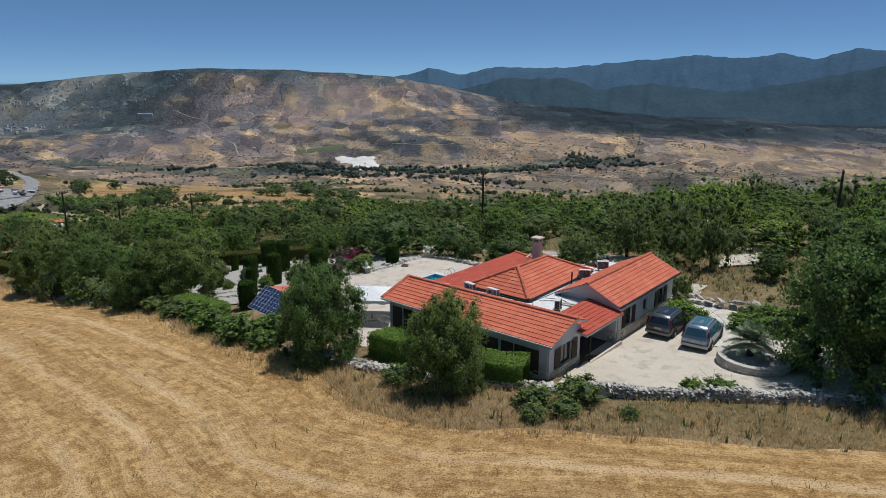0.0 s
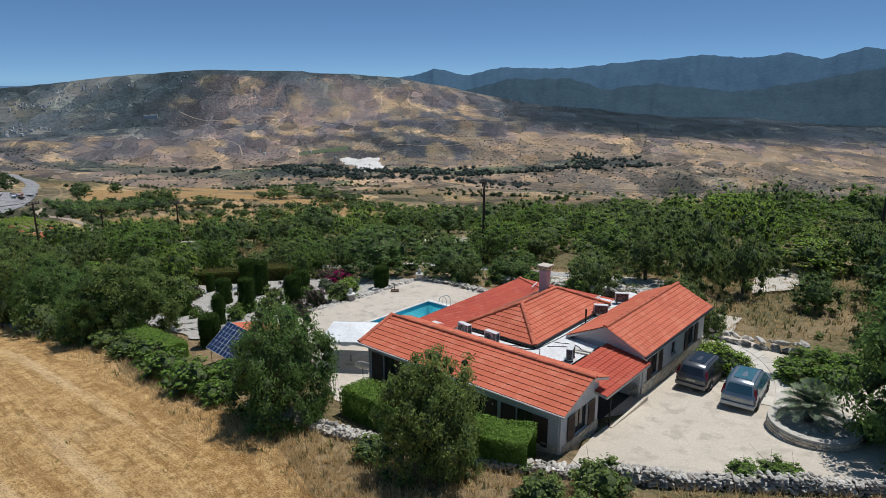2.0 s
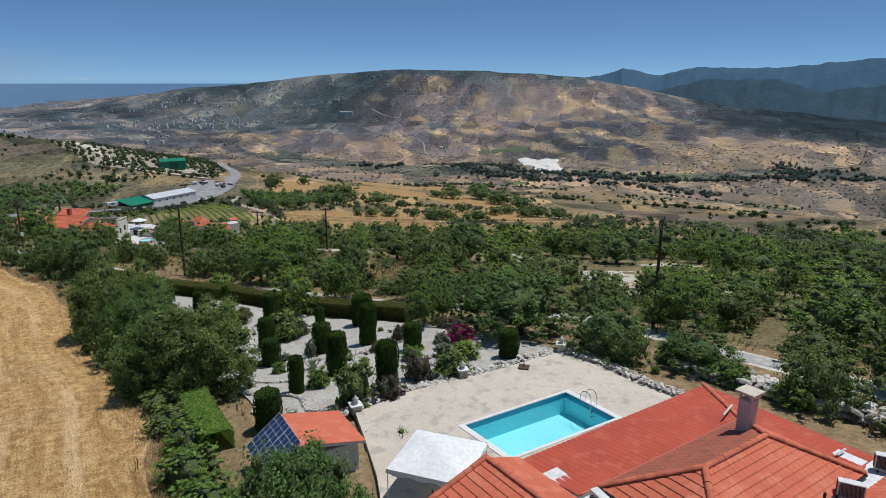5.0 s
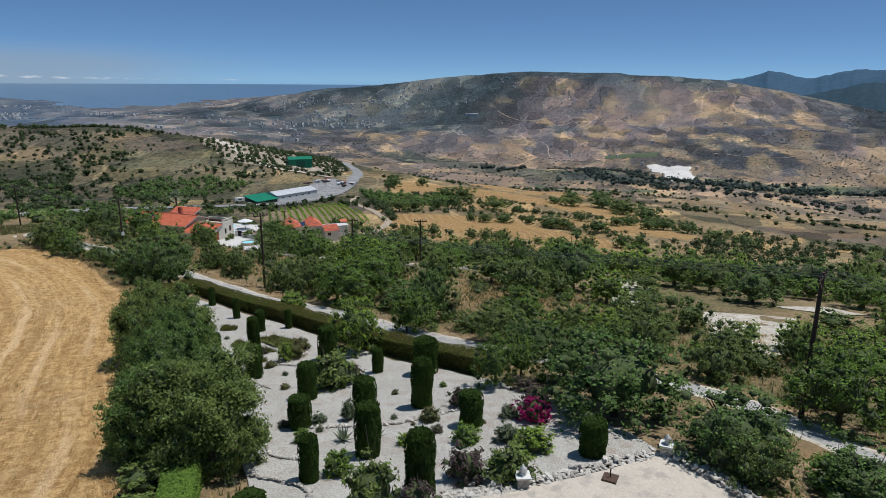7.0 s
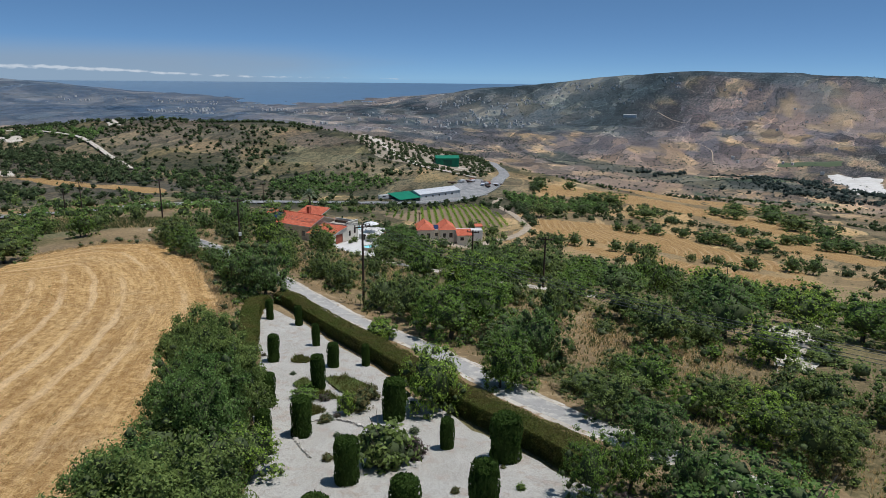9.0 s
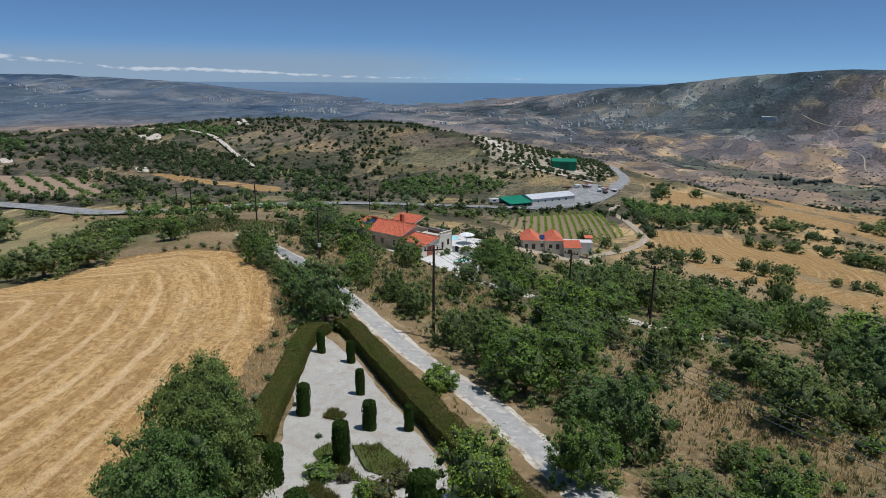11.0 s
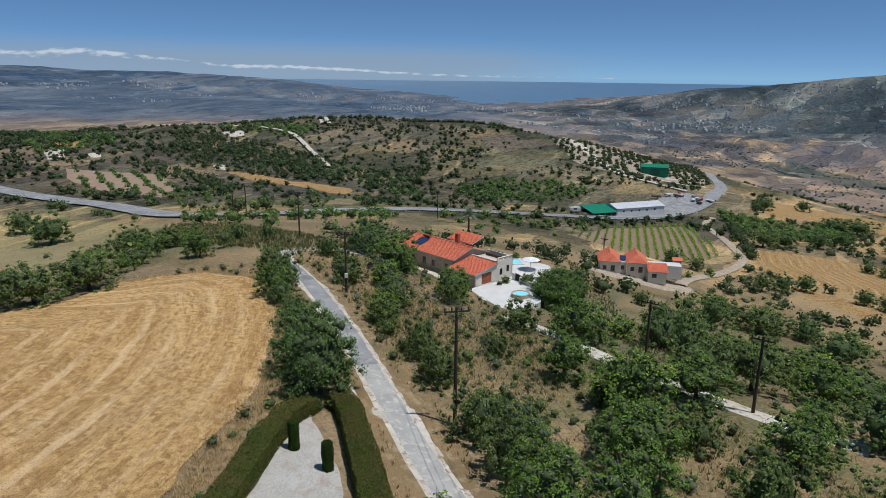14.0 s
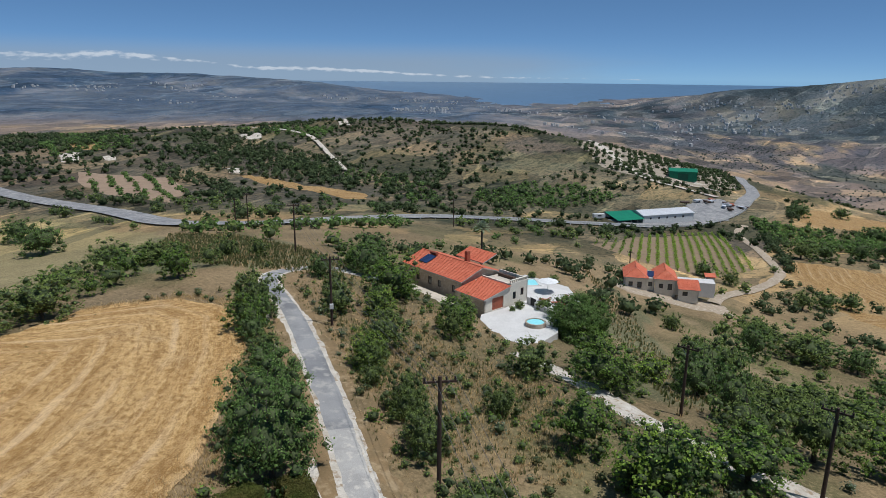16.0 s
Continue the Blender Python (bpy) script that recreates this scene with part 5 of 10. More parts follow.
def urn(x, y, z, ang=0):
    t = thing("urn_pillar", pose(x, y, z, 0, 0, ang), "white stone lantern on a square rubble pillar", "ornament", "ornaments on the terrace wall")
    part("plinth", block(-0.28, 0.28, -0.28, 0.28, 0, 0.5, 0.03), rock, t)
    part("slab", block(-0.36, 0.36, -0.36, 0.36, 0.5, 0.58, 0.02), coping, t)
    part("lantern", lathe([(0.14, 0.58), (0.17, 0.66), (0.10, 0.72), (0.16, 0.84), (0.20, 0.90), (0.06, 1.02), (0.05, 1.08), (0.01, 1.12)], 14), white_metal, t, smooth=True)


urn(-13.9, 69.1, DECK_Z)
urn(-19.6, 63.2, DECK_Z, 30)
urn(-24.5, 57.3, DECK_Z - 0.2, 40)


# garden hut with solar panels
hut = thing("garden_hut", pose(-25.2, 50.9, 0.9, 0, 0, -44), "small hut with a red tiled roof and tilted solar panels", "hut")
part("wall", block(-1.5, 1.5, -0.2, 2.9, -0.6, 1.55), render_wall, hut)
hr = part("roof", quad_prism(bmesh.new(), [(-1.7, -0.1, 2.3), (1.7, -0.1, 2.3), (1.7, 3.2, 1.6), (-1.7, 3.2, 1.6)], 0.12), gutter_mat, hut, "orange roof tiles")
for me in tiled_slope((1.7, 3.2, 1.61), (-1.7, 3.2, 1.61), (-1.7, -0.1, 2.31), (1.7, -0.1, 2.31)):
    part("tile_course", me, tile, hr)
panel_mat = material("solar_cells", (0.02, 0.035, 0.09), (0.025, 0.045, 0.12), 4, 0.6, 0.18, 0.0, spec=0.6)
for k in (-1, 1):
    m = Matrix.Translation((k * 0.83, -0.85, 1.78)) @ Matrix.Rotation(radians(38), 4, "X")
    bm = block(-0.8, 0.8, -1.1, 1.1, -0.03, 0.0)
    bmesh.ops.transform(bm, matrix=m, verts=bm.verts)
    sp = part("solar_panel", bm, panel_mat, hut, "dark blue solar panel")
    bm = bmesh.new()
    for i in range(5):
        box(bm, -0.8 + i * 0.4 - 0.008, -0.8 + i * 0.4 + 0.008, -1.1, 1.1, -0.005, 0.006)
    for i in range(7):
        box(bm, -0.8, 0.8, -1.1 + i * 0.3667 - 0.008, -1.1 + i * 0.3667 + 0.008, -0.005, 0.006)
    bmesh.ops.transform(bm, matrix=m, verts=bm.verts)
    part("grid_lines", bm, white_metal, sp)
    part("rack_leg", tube(bmesh.new(), (k * 1.2, -1.6, -0.4), (k * 1.2, -1.6, 1.3), 0.03, seg=6), chrome, hut)
# ---- plants ----
leaf_olive = leafy("leaf_olive", (0.262, 0.335, 0.098), (0.192, 0.262, 0.077))
leaf_dark = leafy("leaf_dark", (0.200, 0.312, 0.088), (0.150, 0.248, 0.072))
leaf_green = leafy("leaf_green", (0.232, 0.358, 0.072), (0.178, 0.290, 0.060))
leaf_light = leafy("leaf_light", (0.350, 0.490, 0.086), (0.280, 0.410, 0.070))
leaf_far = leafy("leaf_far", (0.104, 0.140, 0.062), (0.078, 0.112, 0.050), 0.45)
# leaves of far trees, distance haze mixed into their green
leaf_haze = leafy("leaf_hazed", (0.105, 0.135, 0.112), (0.082, 0.112, 0.098), 0.3)
leaf_dry = leafy("leaf_dry", (0.22, 0.19, 0.08), (0.15, 0.14, 0.06))
leaf_grey = leafy("leaf_grey", (0.25, 0.29, 0.195), (0.18, 0.22, 0.14))
leaf_purple = leafy("leaf_purple", (0.17, 0.12, 0.112), (0.125, 0.09, 0.09))
leaf_cypress = leafy("leaf_cypress", (0.075, 0.130, 0.027), (0.052, 0.094, 0.021), 0.3)
leaf_hedge = leafy("leaf_hedge", (0.112, 0.142, 0.032), (0.172, 0.152, 0.050), 0.35)
petal = leafy("petal_magenta", (0.42, 0.02, 0.14), (0.30, 0.015, 0.12), 0.3)
bark = material("bark", (0.14, 0.115, 0.09), (0.085, 0.07, 0.055), 10, 1.5, 0.95, 0.6)
# dark green of the solid lumps, the crown's inner shade put into a colour
inner_shade = material("inner_shade", (0.090, 0.118, 0.045), (0.068, 0.090, 0.038), 9, 1.5, 0.95, 0.8)
straw_blade = leafy("dry_grass", (0.74, 0.55, 0.29), (0.58, 0.42, 0.21), 0.3)


def leaf_quads(pos, nrm, size, rng, long=1.5):
    """Four-cornered leaves at the places, facing along nrm."""
    n = len(pos)
    t = rng.normal(size=(n, 3))
    t -= nrm * (t * nrm).sum(1)[:, None]
    t /= np.linalg.norm(t, axis=1)[:, None] + 1e-9
    b = np.cross(nrm, t)
    s = (size * rng.uniform(0.6, 1.3, n))[:, None]
    bend = nrm * s * 0.25
    v = np.stack([pos - t * s * long * 0.5, pos + b * s * 0.5 + bend * 0.4, pos + t * s * long * 0.5 - bend, pos - b * s * 0.5 + bend * 0.4], 1).reshape(-1, 3)
    return v, np.arange(4 * n).reshape(-1, 4)


def unit(v):
    return v / (np.linalg.norm(v, axis=1)[:, None] + 1e-9)


def fast_mesh(name, v, f, mat, tri=None):
    """A mesh from arrays of corners, four-cornered faces and, if given, triangles."""
    me = bpy.data.meshes.new(name)
    me.vertices.add(len(v))
    me.vertices.foreach_set("co", np.asarray(v, np.float32).ravel())
    k = f.shape[1]
    tri = np.zeros((0, 3), int) if tri is None else tri
    loops = np.r_[f.ravel(), tri.ravel()].astype(np.int32)
    me.loops.add(len(loops))
    me.loops.foreach_set("vertex_index", loops)
    me.polygons.add(len(f) + len(tri))
    me.polygons.foreach_set("loop_start", np.r_[np.arange(len(f)) * k, f.size + np.arange(len(tri)) * 3].astype(np.int32))
    me.update(calc_edges=True)
    me.materials.append(mat)
    return me


ICO = np.array([(1, 0, 0), (-1, 0, 0), (0, 1, 0), (0, -1, 0), (0, 0, 1), (0, 0, -1)], float), np.array([(0, 2, 4), (2, 1, 4), (1, 3, 4), (3, 0, 4), (2, 0, 5), (1, 2, 5), (3, 1, 5), (0, 3, 5)])


def ball(fine):
    """A ball of 20 or 80 triangles."""
    b = bmesh.new()
    bmesh.ops.create_icosphere(b, subdivisions=fine, radius=1)
    b.verts.index_update()
    r = np.array([v.co[:] for v in b.verts]), np.array([[v.index for v in f.verts] for f in b.faces])
    b.free()
    return r


BALL, HEART = ball(2), ball(1)


def crown_mesh(seed, mat, rx=2.4, rz=1.9, zc=3.2, clumps=60, per=55, leaf=0.13, spread=0.42, flat=0.35, name="crown", long=1.5, hearts=0.5, core=0.66, ragged=0.11):
    """A crown: clumps over an uneven rounded body, each a solid lump under a skin of small leaves, with loose sprays at the rim."""
    rng = np.random.default_rng(seed)
    i = np.arange(clumps) + 0.5
    z = 1 - 2 * i / clumps
    a = i * 2.39996 + seed
    d = np.c_[np.cos(a) * np.sqrt(1 - z * z), np.sin(a) * np.sqrt(1 - z * z), z] + rng.normal(size=(clumps, 3)) * 0.16
    d = unit(d)
    d[:, 2] = np.where(d[:, 2] < -flat, -d[:, 2] * 0.5, d[:, 2])
    az = np.arctan2(d[:, 1], d[:, 0])
    lob = 1 + 0.16 * np.sin(3 * az + seed + 2 * d[:, 2]) + 0.12 * np.sin(5 * az + 2.1 * seed - 3 * d[:, 2]) + ragged * rng.normal(size=clumps)
    rad = rng.uniform(0.66, 1.0, clumps) ** 0.5 * np.clip(lob, 0.6, 1.4)
    wide = np.where(d[:, 2] < 0.15, 1.0, np.hypot(d[:, 0], d[:, 1])) * np.where(d[:, 2] < 0, 1 + 0.12 * d[:, 2], 1)
    c = np.c_[np.cos(az) * wide * rx, np.sin(az) * wide * rx, d[:, 2] * rz] * rad[:, None] + np.array([0, 0, zc])
    size = rng.uniform(0.6, 1.4, clumps) * spread
    k = np.repeat(np.arange(clumps), per)
    out = unit(rng.normal(size=(len(k), 3)) + d[k] * 0.9)
    loose = rng.choice([0.0, 0.0, 0.0, 0.45], len(k)) * rng.uniform(0, 1, len(k))
    pos = c[k] + out * (size[k] * (rng.uniform(0.42, 1.1, len(k)) + loose))[:, None] * np.array([1.12, 1.12, 0.86])
    nrm = unit(out * 0.6 + d[k] * 0.35 + rng.normal(size=out.shape) * 0.6 + np.array([0, 0, 0.35]))
    hv, hf = ICO
    heart = (hv[None] * (1 + 0.25 * rng.normal(size=(clumps, len(hv), 1))) * (size * hearts)[:, None, None] * np.array([1.12, 1.12, 0.86]) + c[:, None]).reshape(-1, 3)
    # a solid core, its dark green standing in for the shade inside the crown
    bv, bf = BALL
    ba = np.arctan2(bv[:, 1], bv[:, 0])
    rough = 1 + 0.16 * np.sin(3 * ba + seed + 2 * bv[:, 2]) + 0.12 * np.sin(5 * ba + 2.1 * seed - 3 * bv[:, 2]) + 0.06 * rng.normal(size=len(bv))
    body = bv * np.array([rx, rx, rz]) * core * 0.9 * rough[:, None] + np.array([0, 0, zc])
    # leaves round the inside, so that no gap shows it bare
    inner = rng.integers(0, len(bf), clumps * per // 6)
    mix3 = rng.dirichlet((1, 1, 1), len(inner))
    deep = ((body[bf[inner]] - np.array([0, 0, zc])) * mix3[:, :, None]).sum(1)
    pos = np.vstack([pos, deep * rng.uniform(1.0, 1.2, len(inner))[:, None] + np.array([0, 0, zc])])
    nrm = np.vstack([nrm, unit(unit(deep) + rng.normal(size=deep.shape) * 0.5)])
    v, f = leaf_quads(pos, nrm, leaf, rng, long)
    hq = (hf[None] + (np.arange(clumps) * len(hv))[:, None, None]).reshape(-1, 3) + len(v)
    bq = bf + len(v) + len(heart)
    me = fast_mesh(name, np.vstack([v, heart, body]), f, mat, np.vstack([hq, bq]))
    me.materials.append(inner_shade)
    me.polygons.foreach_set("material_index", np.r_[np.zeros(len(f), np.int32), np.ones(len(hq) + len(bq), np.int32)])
    return me


def trunk_mesh(seed, h=2.2, r=0.16, limbs=5, spread=1.6, rise=1.6):
    rng = random.Random(seed)
    bm = bmesh.new()
    top = Vector((rng.uniform(-.15, .15), rng.uniform(-.15, .15), h * 0.55))
    tube(bm, (0, 0, -0.4), top, r * 1.3, r * 0.85, 7)
    for i in range(limbs):
        a = 2 * math.pi * i / limbs + rng.uniform(-.4, .4)
        s = spread * rng.uniform(0.5, 1)
        mid = top + Vector((math.cos(a) * s * 0.45, math.sin(a) * s * 0.45, rise * 0.55))
        end = top + Vector((math.cos(a) * s, math.sin(a) * s, rise * rng.uniform(0.9, 1.3)))
        tube(bm, top - Vector((0, 0, 0.05)), mid, r * 0.6, r * 0.4, 5)
        tube(bm, mid, end, r * 0.4, r * 0.12, 4)
        side = end + Vector((rng.uniform(-.6, .6), rng.uniform(-.6, .6), rng.uniform(.1, .6)))
        tube(bm, mid, side, r * 0.3, r * 0.08, 4)
    me = bpy.data.meshes.new("trunk")
    bm.to_mesh(me)
    bm.free()
    me.materials.append(bark)
    return me


KINDS = {
    "carob": ("broad dark green tree with a dense rounded crown", leaf_dark, dict(rx=2.3, rz=2.0, zc=1.9, clumps=112, per=38, leaf=0.100, spread=0.47, flat=0.95)),
    "olive": ("grey-green olive-like tree with an open crown", leaf_olive, dict(rx=2.2, rz=1.9, zc=2.0, clumps=100, per=38, leaf=0.092, spread=0.44, flat=0.9, long=1.9, ragged=0.15, core=0.62)),
    "almond": ("mid-green almond tree with a loose crown over dry grass", leaf_green, dict(rx=2.1, rz=2.0, zc=2.15, clumps=94, per=38, leaf=0.096, spread=0.45, flat=0.9, long=1.7, ragged=0.16, core=0.62)),
    "bush_tree": ("low spreading green bush tree reaching the ground", leaf_olive, dict(rx=2.3, rz=1.5, zc=1.25, clumps=94, per=38, leaf=0.096, spread=0.46, flat=0.95, ragged=0.15)),
    "light_tree": ("fresh light green tree with a rounded crown", leaf_light, dict(rx=2.0, rz=1.8, zc=1.85, clumps=94, per=38, leaf=0.096, spread=0.44, flat=0.95))}
CROWNS, TRUNKS, LIGHT_CROWNS, FAR_CROWNS, HERO_CROWNS = {}, {}, {}, {}, {}
for i, (kind, (_, mat, kw)) in enumerate(KINDS.items()):
    CROWNS[kind] = [crown_mesh(10 * i + j + 1, mat, **kw) for j in range(4)]
    LIGHT_CROWNS[kind] = [crown_mesh(10 * i + j + 5, mat, **dict(kw, clumps=70, per=27, leaf=0.120, spread=kw["spread"] * 1.06)) for j in range(5)]
    FAR_CROWNS[kind] = [crown_mesh(10 * i + j + 5, mat, **dict(kw, clumps=42, per=19, leaf=0.17, spread=kw["spread"] * 1.22)) for j in range(5)]
    HERO_CROWNS[kind] = [crown_mesh(10 * i + j + 1, mat, **dict(kw, clumps=230, per=98, leaf=0.070, spread=kw["spread"] * 0.9, hearts=0.45, core=0.74, ragged=0.06)) for j in range(2)] if kind in ("carob", "olive") else []
    TRUNKS[kind] = [trunk_mesh(10 * i + j + 1, h=kw["zc"], limbs=4, spread=kw["rx"] * 0.7, rise=kw["rz"]) for j in range(2)]
tree_rng = random.Random(7)


NEAR_LINE = [(12, 45), (-15, 72), (-45, 95), (-75, 104), (-84, 106)]


def tree(kind, x, y, width=4.6, tall=None, group="", label="", z=None, hero=False):
    """A tree of the kind, width across and tall metres high, standing on the ground."""
    kw = KINDS[kind][2]
    sx = width / (2 * kw["rx"] * 1.27)
    sz = (tall / (kw["zc"] + kw["rz"] * 1.2)) if tall else sx * tree_rng.uniform(0.9, 1.1)
    i = tree_rng.randrange(4)
    fine = float(edge_distance(np.array([x]), np.array([y]), NEAR_LINE)[0]) < 13
    m = Matrix.LocRotScale((x, y, height(x, y) if z is None else z), Euler((0, 0, tree_rng.uniform(0, 6.28))), (sx, sx, sz))
    t = new("tree")
    t.matrix_basis = m
    tagged(t, label or KINDS[kind][0], "tree", group or "trees of the slope")
    for nm, me in (("trunk", TRUNKS[kind][i % 2]), ("crown", HERO_CROWNS[kind][i % 2] if hero else CROWNS[kind][i] if fine else LIGHT_CROWNS[kind][i])):
        o = new(nm, me)
        o.parent = t
    return t


# clipped cylinders and shrubs
def topiary_mesh(seed, leaves=1200):
    rng = np.random.default_rng(seed)
    a, z = rng.uniform(0, 2 * math.pi, leaves), rng.uniform(0, 1, leaves)
    top = rng.uniform(0, 1, leaves) < 0.24
    rr = np.where(top, np.sqrt(rng.uniform(0, 1, leaves)) * 0.46, 0.5 - 0.10 * np.clip((z - 0.82) / 0.18, 0, 1) ** 2 - 0.06 * np.clip((0.12 - z) / 0.12, 0, 1))
    rr = rr * (1 + 0.045 * np.sin(3 * a + seed) + 0.05 * np.sin(z * 9 + seed))
    zz = np.where(top, 1.0 - 0.07 * (rr / 0.5) ** 2, z * 0.97)
    pos = np.c_[rr * np.cos(a), rr * np.sin(a), zz]
    nrm = unit(np.c_[np.cos(a) * ~top, np.sin(a) * ~top, top * 1.0 + 0.2] + rng.normal(size=(leaves, 3)) * 0.45)
    v, f = leaf_quads(pos, nrm, 0.07, rng, 1.6)
    seg = 14
    core = np.array([[0.46 * math.cos(2 * math.pi * i / seg) * s, 0.46 * math.sin(2 * math.pi * i / seg) * s, h] for h, s in ((0, 0.9), (0.15, 1), (0.8, 0.98), (0.96, 0.8)) for i in range(seg)])
    cf = np.array([(k * seg + i, k * seg + (i + 1) % seg, (k + 1) * seg + (i + 1) % seg, (k + 1) * seg + i) for k in range(3) for i in range(seg)] + [(3 * seg + i, 3 * seg + (i + 1) % seg, 3 * seg + (seg - 2 - i), 3 * seg + (seg - 1 - i)) for i in range(seg // 2 - 1)])
    return fast_mesh("foliage", np.vstack([v, core]), np.vstack([f, cf + len(v)]), leaf_cypress)


TOPIARY = [topiary_mesh(s) for s in (1, 2, 3)]
STEM = mesh_of("stem", *(lambda b: ([v.co[:] for v in b.verts], [[v.index for v in f.verts] for f in b.faces]))((lambda b: (b.verts.index_update(), b)[1])(tube(bmesh.new(), (0, 0, -0.2), (0, 0, 0.5), 0.08, seg=6))), bark)


def topiary(x, y, width, tall, k=0):
    t = new("topiary")
    t.matrix_basis = Matrix.LocRotScale((x, y, height(x, y) + 0.1), Euler((0.02 * (k % 3 - 1), 0.02 * (k % 2), k * 1.7)), (width, width, tall))
    tagged(t, "dark green cypress clipped into a rounded cylinder on gravel" if tall > width * 1.25 else "squat dark green clipped cypress on gravel", "topiary", "clipped cypresses in the gravel garden")
    for nm, me in (("foliage", TOPIARY[k % 3]), ("stem", STEM)):
        o = new(nm, me)
        o.parent = t
    return t


SHRUBS = {
    "green": (leaf_green, "rounded green garden shrub in gravel"), "grey": (leaf_grey, "grey-green lavender shrub in pale gravel"), "purple": (leaf_purple, "brown-purple dried shrub in pale gravel"), "light": (leaf_light, "fresh light green leafy shrub"),
    "olive": (leaf_olive, "soft olive-green bushy shrub"), "pink": (petal, "bougainvillea bush in magenta bloom"), "dry": (leaf_dry, "straw-yellow withered shrub in gravel")}
SHRUB_MESH = {k: [crown_mesh(70 + i * 5 + j, m, rx=0.42, rz=0.42, zc=0.40, clumps=34, per=22, leaf=0.054, spread=0.13, flat=0.9, name="foliage", long=1.8, ragged=0.04, hearts=0.6, core=0.84) for j in range(2)] for i, (k, (m, _)) in enumerate(SHRUBS.items())}
TWIGS = trunk_mesh(99, h=0.5, r=0.03, limbs=3, spread=0.35, rise=0.35)


def shrub(kind, x, y, width, tall=None, z=None, group="garden shrubs", label=""):
    t = new("shrub")
    t.matrix_basis = Matrix.LocRotScale((x, y, (height(x, y) if z is None else z) + 0.05), Euler((0, 0, tree_rng.uniform(0, 6.28))), (width, width, tall or width * 0.85))
    tagged(t, label or SHRUBS[kind][1], "shrub", group)
    for nm, me in (("foliage", SHRUB_MESH[kind][tree_rng.randrange(2)]), ("stem", TWIGS)):
        o = new(nm, me)
        o.parent = t
    return t


def hedge(name, line, width, tall, seed, label, dens=210, z0=None, mat=None):
    """A clipped hedge along a line: a solid body under a skin of small leaves."""
    rng = np.random.default_rng(seed)
    p = smooth_line(line, 0.5)
    d = np.gradient(p, axis=0)
    d = unit(d)
    q = np.c_[-d[:, 1], d[:, 0]]
    zg = ground(p[:, 0], p[:, 1]) if z0 is None else np.full(len(p), z0)
    ln = np.r_[0, np.cumsum(np.linalg.norm(np.diff(p, axis=0), axis=1))]
    n = int(ln[-1] * (2 * tall + width) * dens)
    s = rng.uniform(0, ln[-1], n)
    at = lambda arr: np.interp(s, ln, arr)
    g = rng.uniform(-tall - width / 2, tall + width / 2, n)
    side, ontop = np.sign(g), np.abs(g) < width / 2
    lat = np.where(ontop, g, side * width / 2)
    zz = np.where(ontop, tall, tall - (np.abs(g) - width / 2))
    wob = fbm(s, lat * 2 + 40, 1.6, 3, seed) * 0.35
    sc = 1 + wob * 0.5
    lat = lat * sc * np.where(zz > tall * 0.85, 0.94, 1)
    zz = zz * (1 + wob * 0.25)
    nx, ny = at(q[:, 0]), at(q[:, 1])
    pos = np.c_[at(p[:, 0]) + nx * lat, at(p[:, 1]) + ny * lat, at(zg) + zz]
    nrm = unit(np.c_[np.where(ontop, 0, nx * side), np.where(ontop, 0, ny * side), np.where(ontop, 1.0, 0.25)] + rng.normal(size=(n, 3)) * 0.5)
    v, f = leaf_quads(pos, nrm, 0.075, rng, 1.7)
    prof = [(-0.42, -0.3), (-0.44, 0.8), (-0.34, 0.93), (0.34, 0.93), (0.44, 0.8), (0.42, -0.3)]
    core = np.vstack([np.c_[p[:, 0] + q[:, 0] * a * width, p[:, 1] + q[:, 1] * a * width, zg + b * tall] for a, b in prof])
    m = len(p)
    cf = np.array([(k * m + i, k * m + i + 1, (k + 1) * m + i + 1, (k + 1) * m + i) for k in range(5) for i in range(m - 1)])
    t = new(name)
    t.matrix_basis = pose(p[0][0], p[0][1], float(zg[0]))
    tagged(t, label, "hedge")
    allv = np.vstack([v, core]) - np.array([p[0][0], p[0][1], float(zg[0])])
    for i in range(2, len(p) - 1, 5):
        part("stem", tube(bmesh.new(), (p[i][0] - p[0][0], p[i][1] - p[0][1], float(zg[i] - zg[0]) - 0.3), (p[i][0] - p[0][0], p[i][1] - p[0][1], float(zg[i] - zg[0]) + tall * 0.6), 0.06, 0.04, 5), bark, t)
    part("foliage", fast_mesh("foliage", allv, np.vstack([f, cf + len(v)]), mat or leaf_hedge), None, t)
    return t


def tufts(name, x, y, tall, mat, label, seed, per=7, lean=0.5, wide=0.02):
    """Grass blades in tufts at many places, one mesh."""
    rng = np.random.default_rng(seed)
    z = land(x, y)
    k = np.repeat(np.arange(len(x)), per)
    n = len(k)
    r = rng.uniform(0, 0.14, n)
    a = rng.uniform(0, 2 * math.pi, n)
    h = tall * rng.uniform(0.5, 1.25, n)
    base = np.c_[x[k] + r * np.cos(a), y[k] + r * np.sin(a), z[k]]
    tip = base + np.c_[np.cos(a) * h * lean * rng.uniform(0.2, 1, n), np.sin(a) * h * lean * rng.uniform(0.2, 1, n), h]
    w = np.c_[-np.sin(a), np.cos(a), np.zeros(n)] * wide * (0.6 + tall)
    v = np.stack([base - w, base + w, tip + w * 0.25, tip - w * 0.25], 1).reshape(-1, 3)
    ob = new(name, fast_mesh(name, v, np.arange(4 * n).reshape(-1, 4), mat))
    return tagged(ob, label, "grass", kind="stuff")


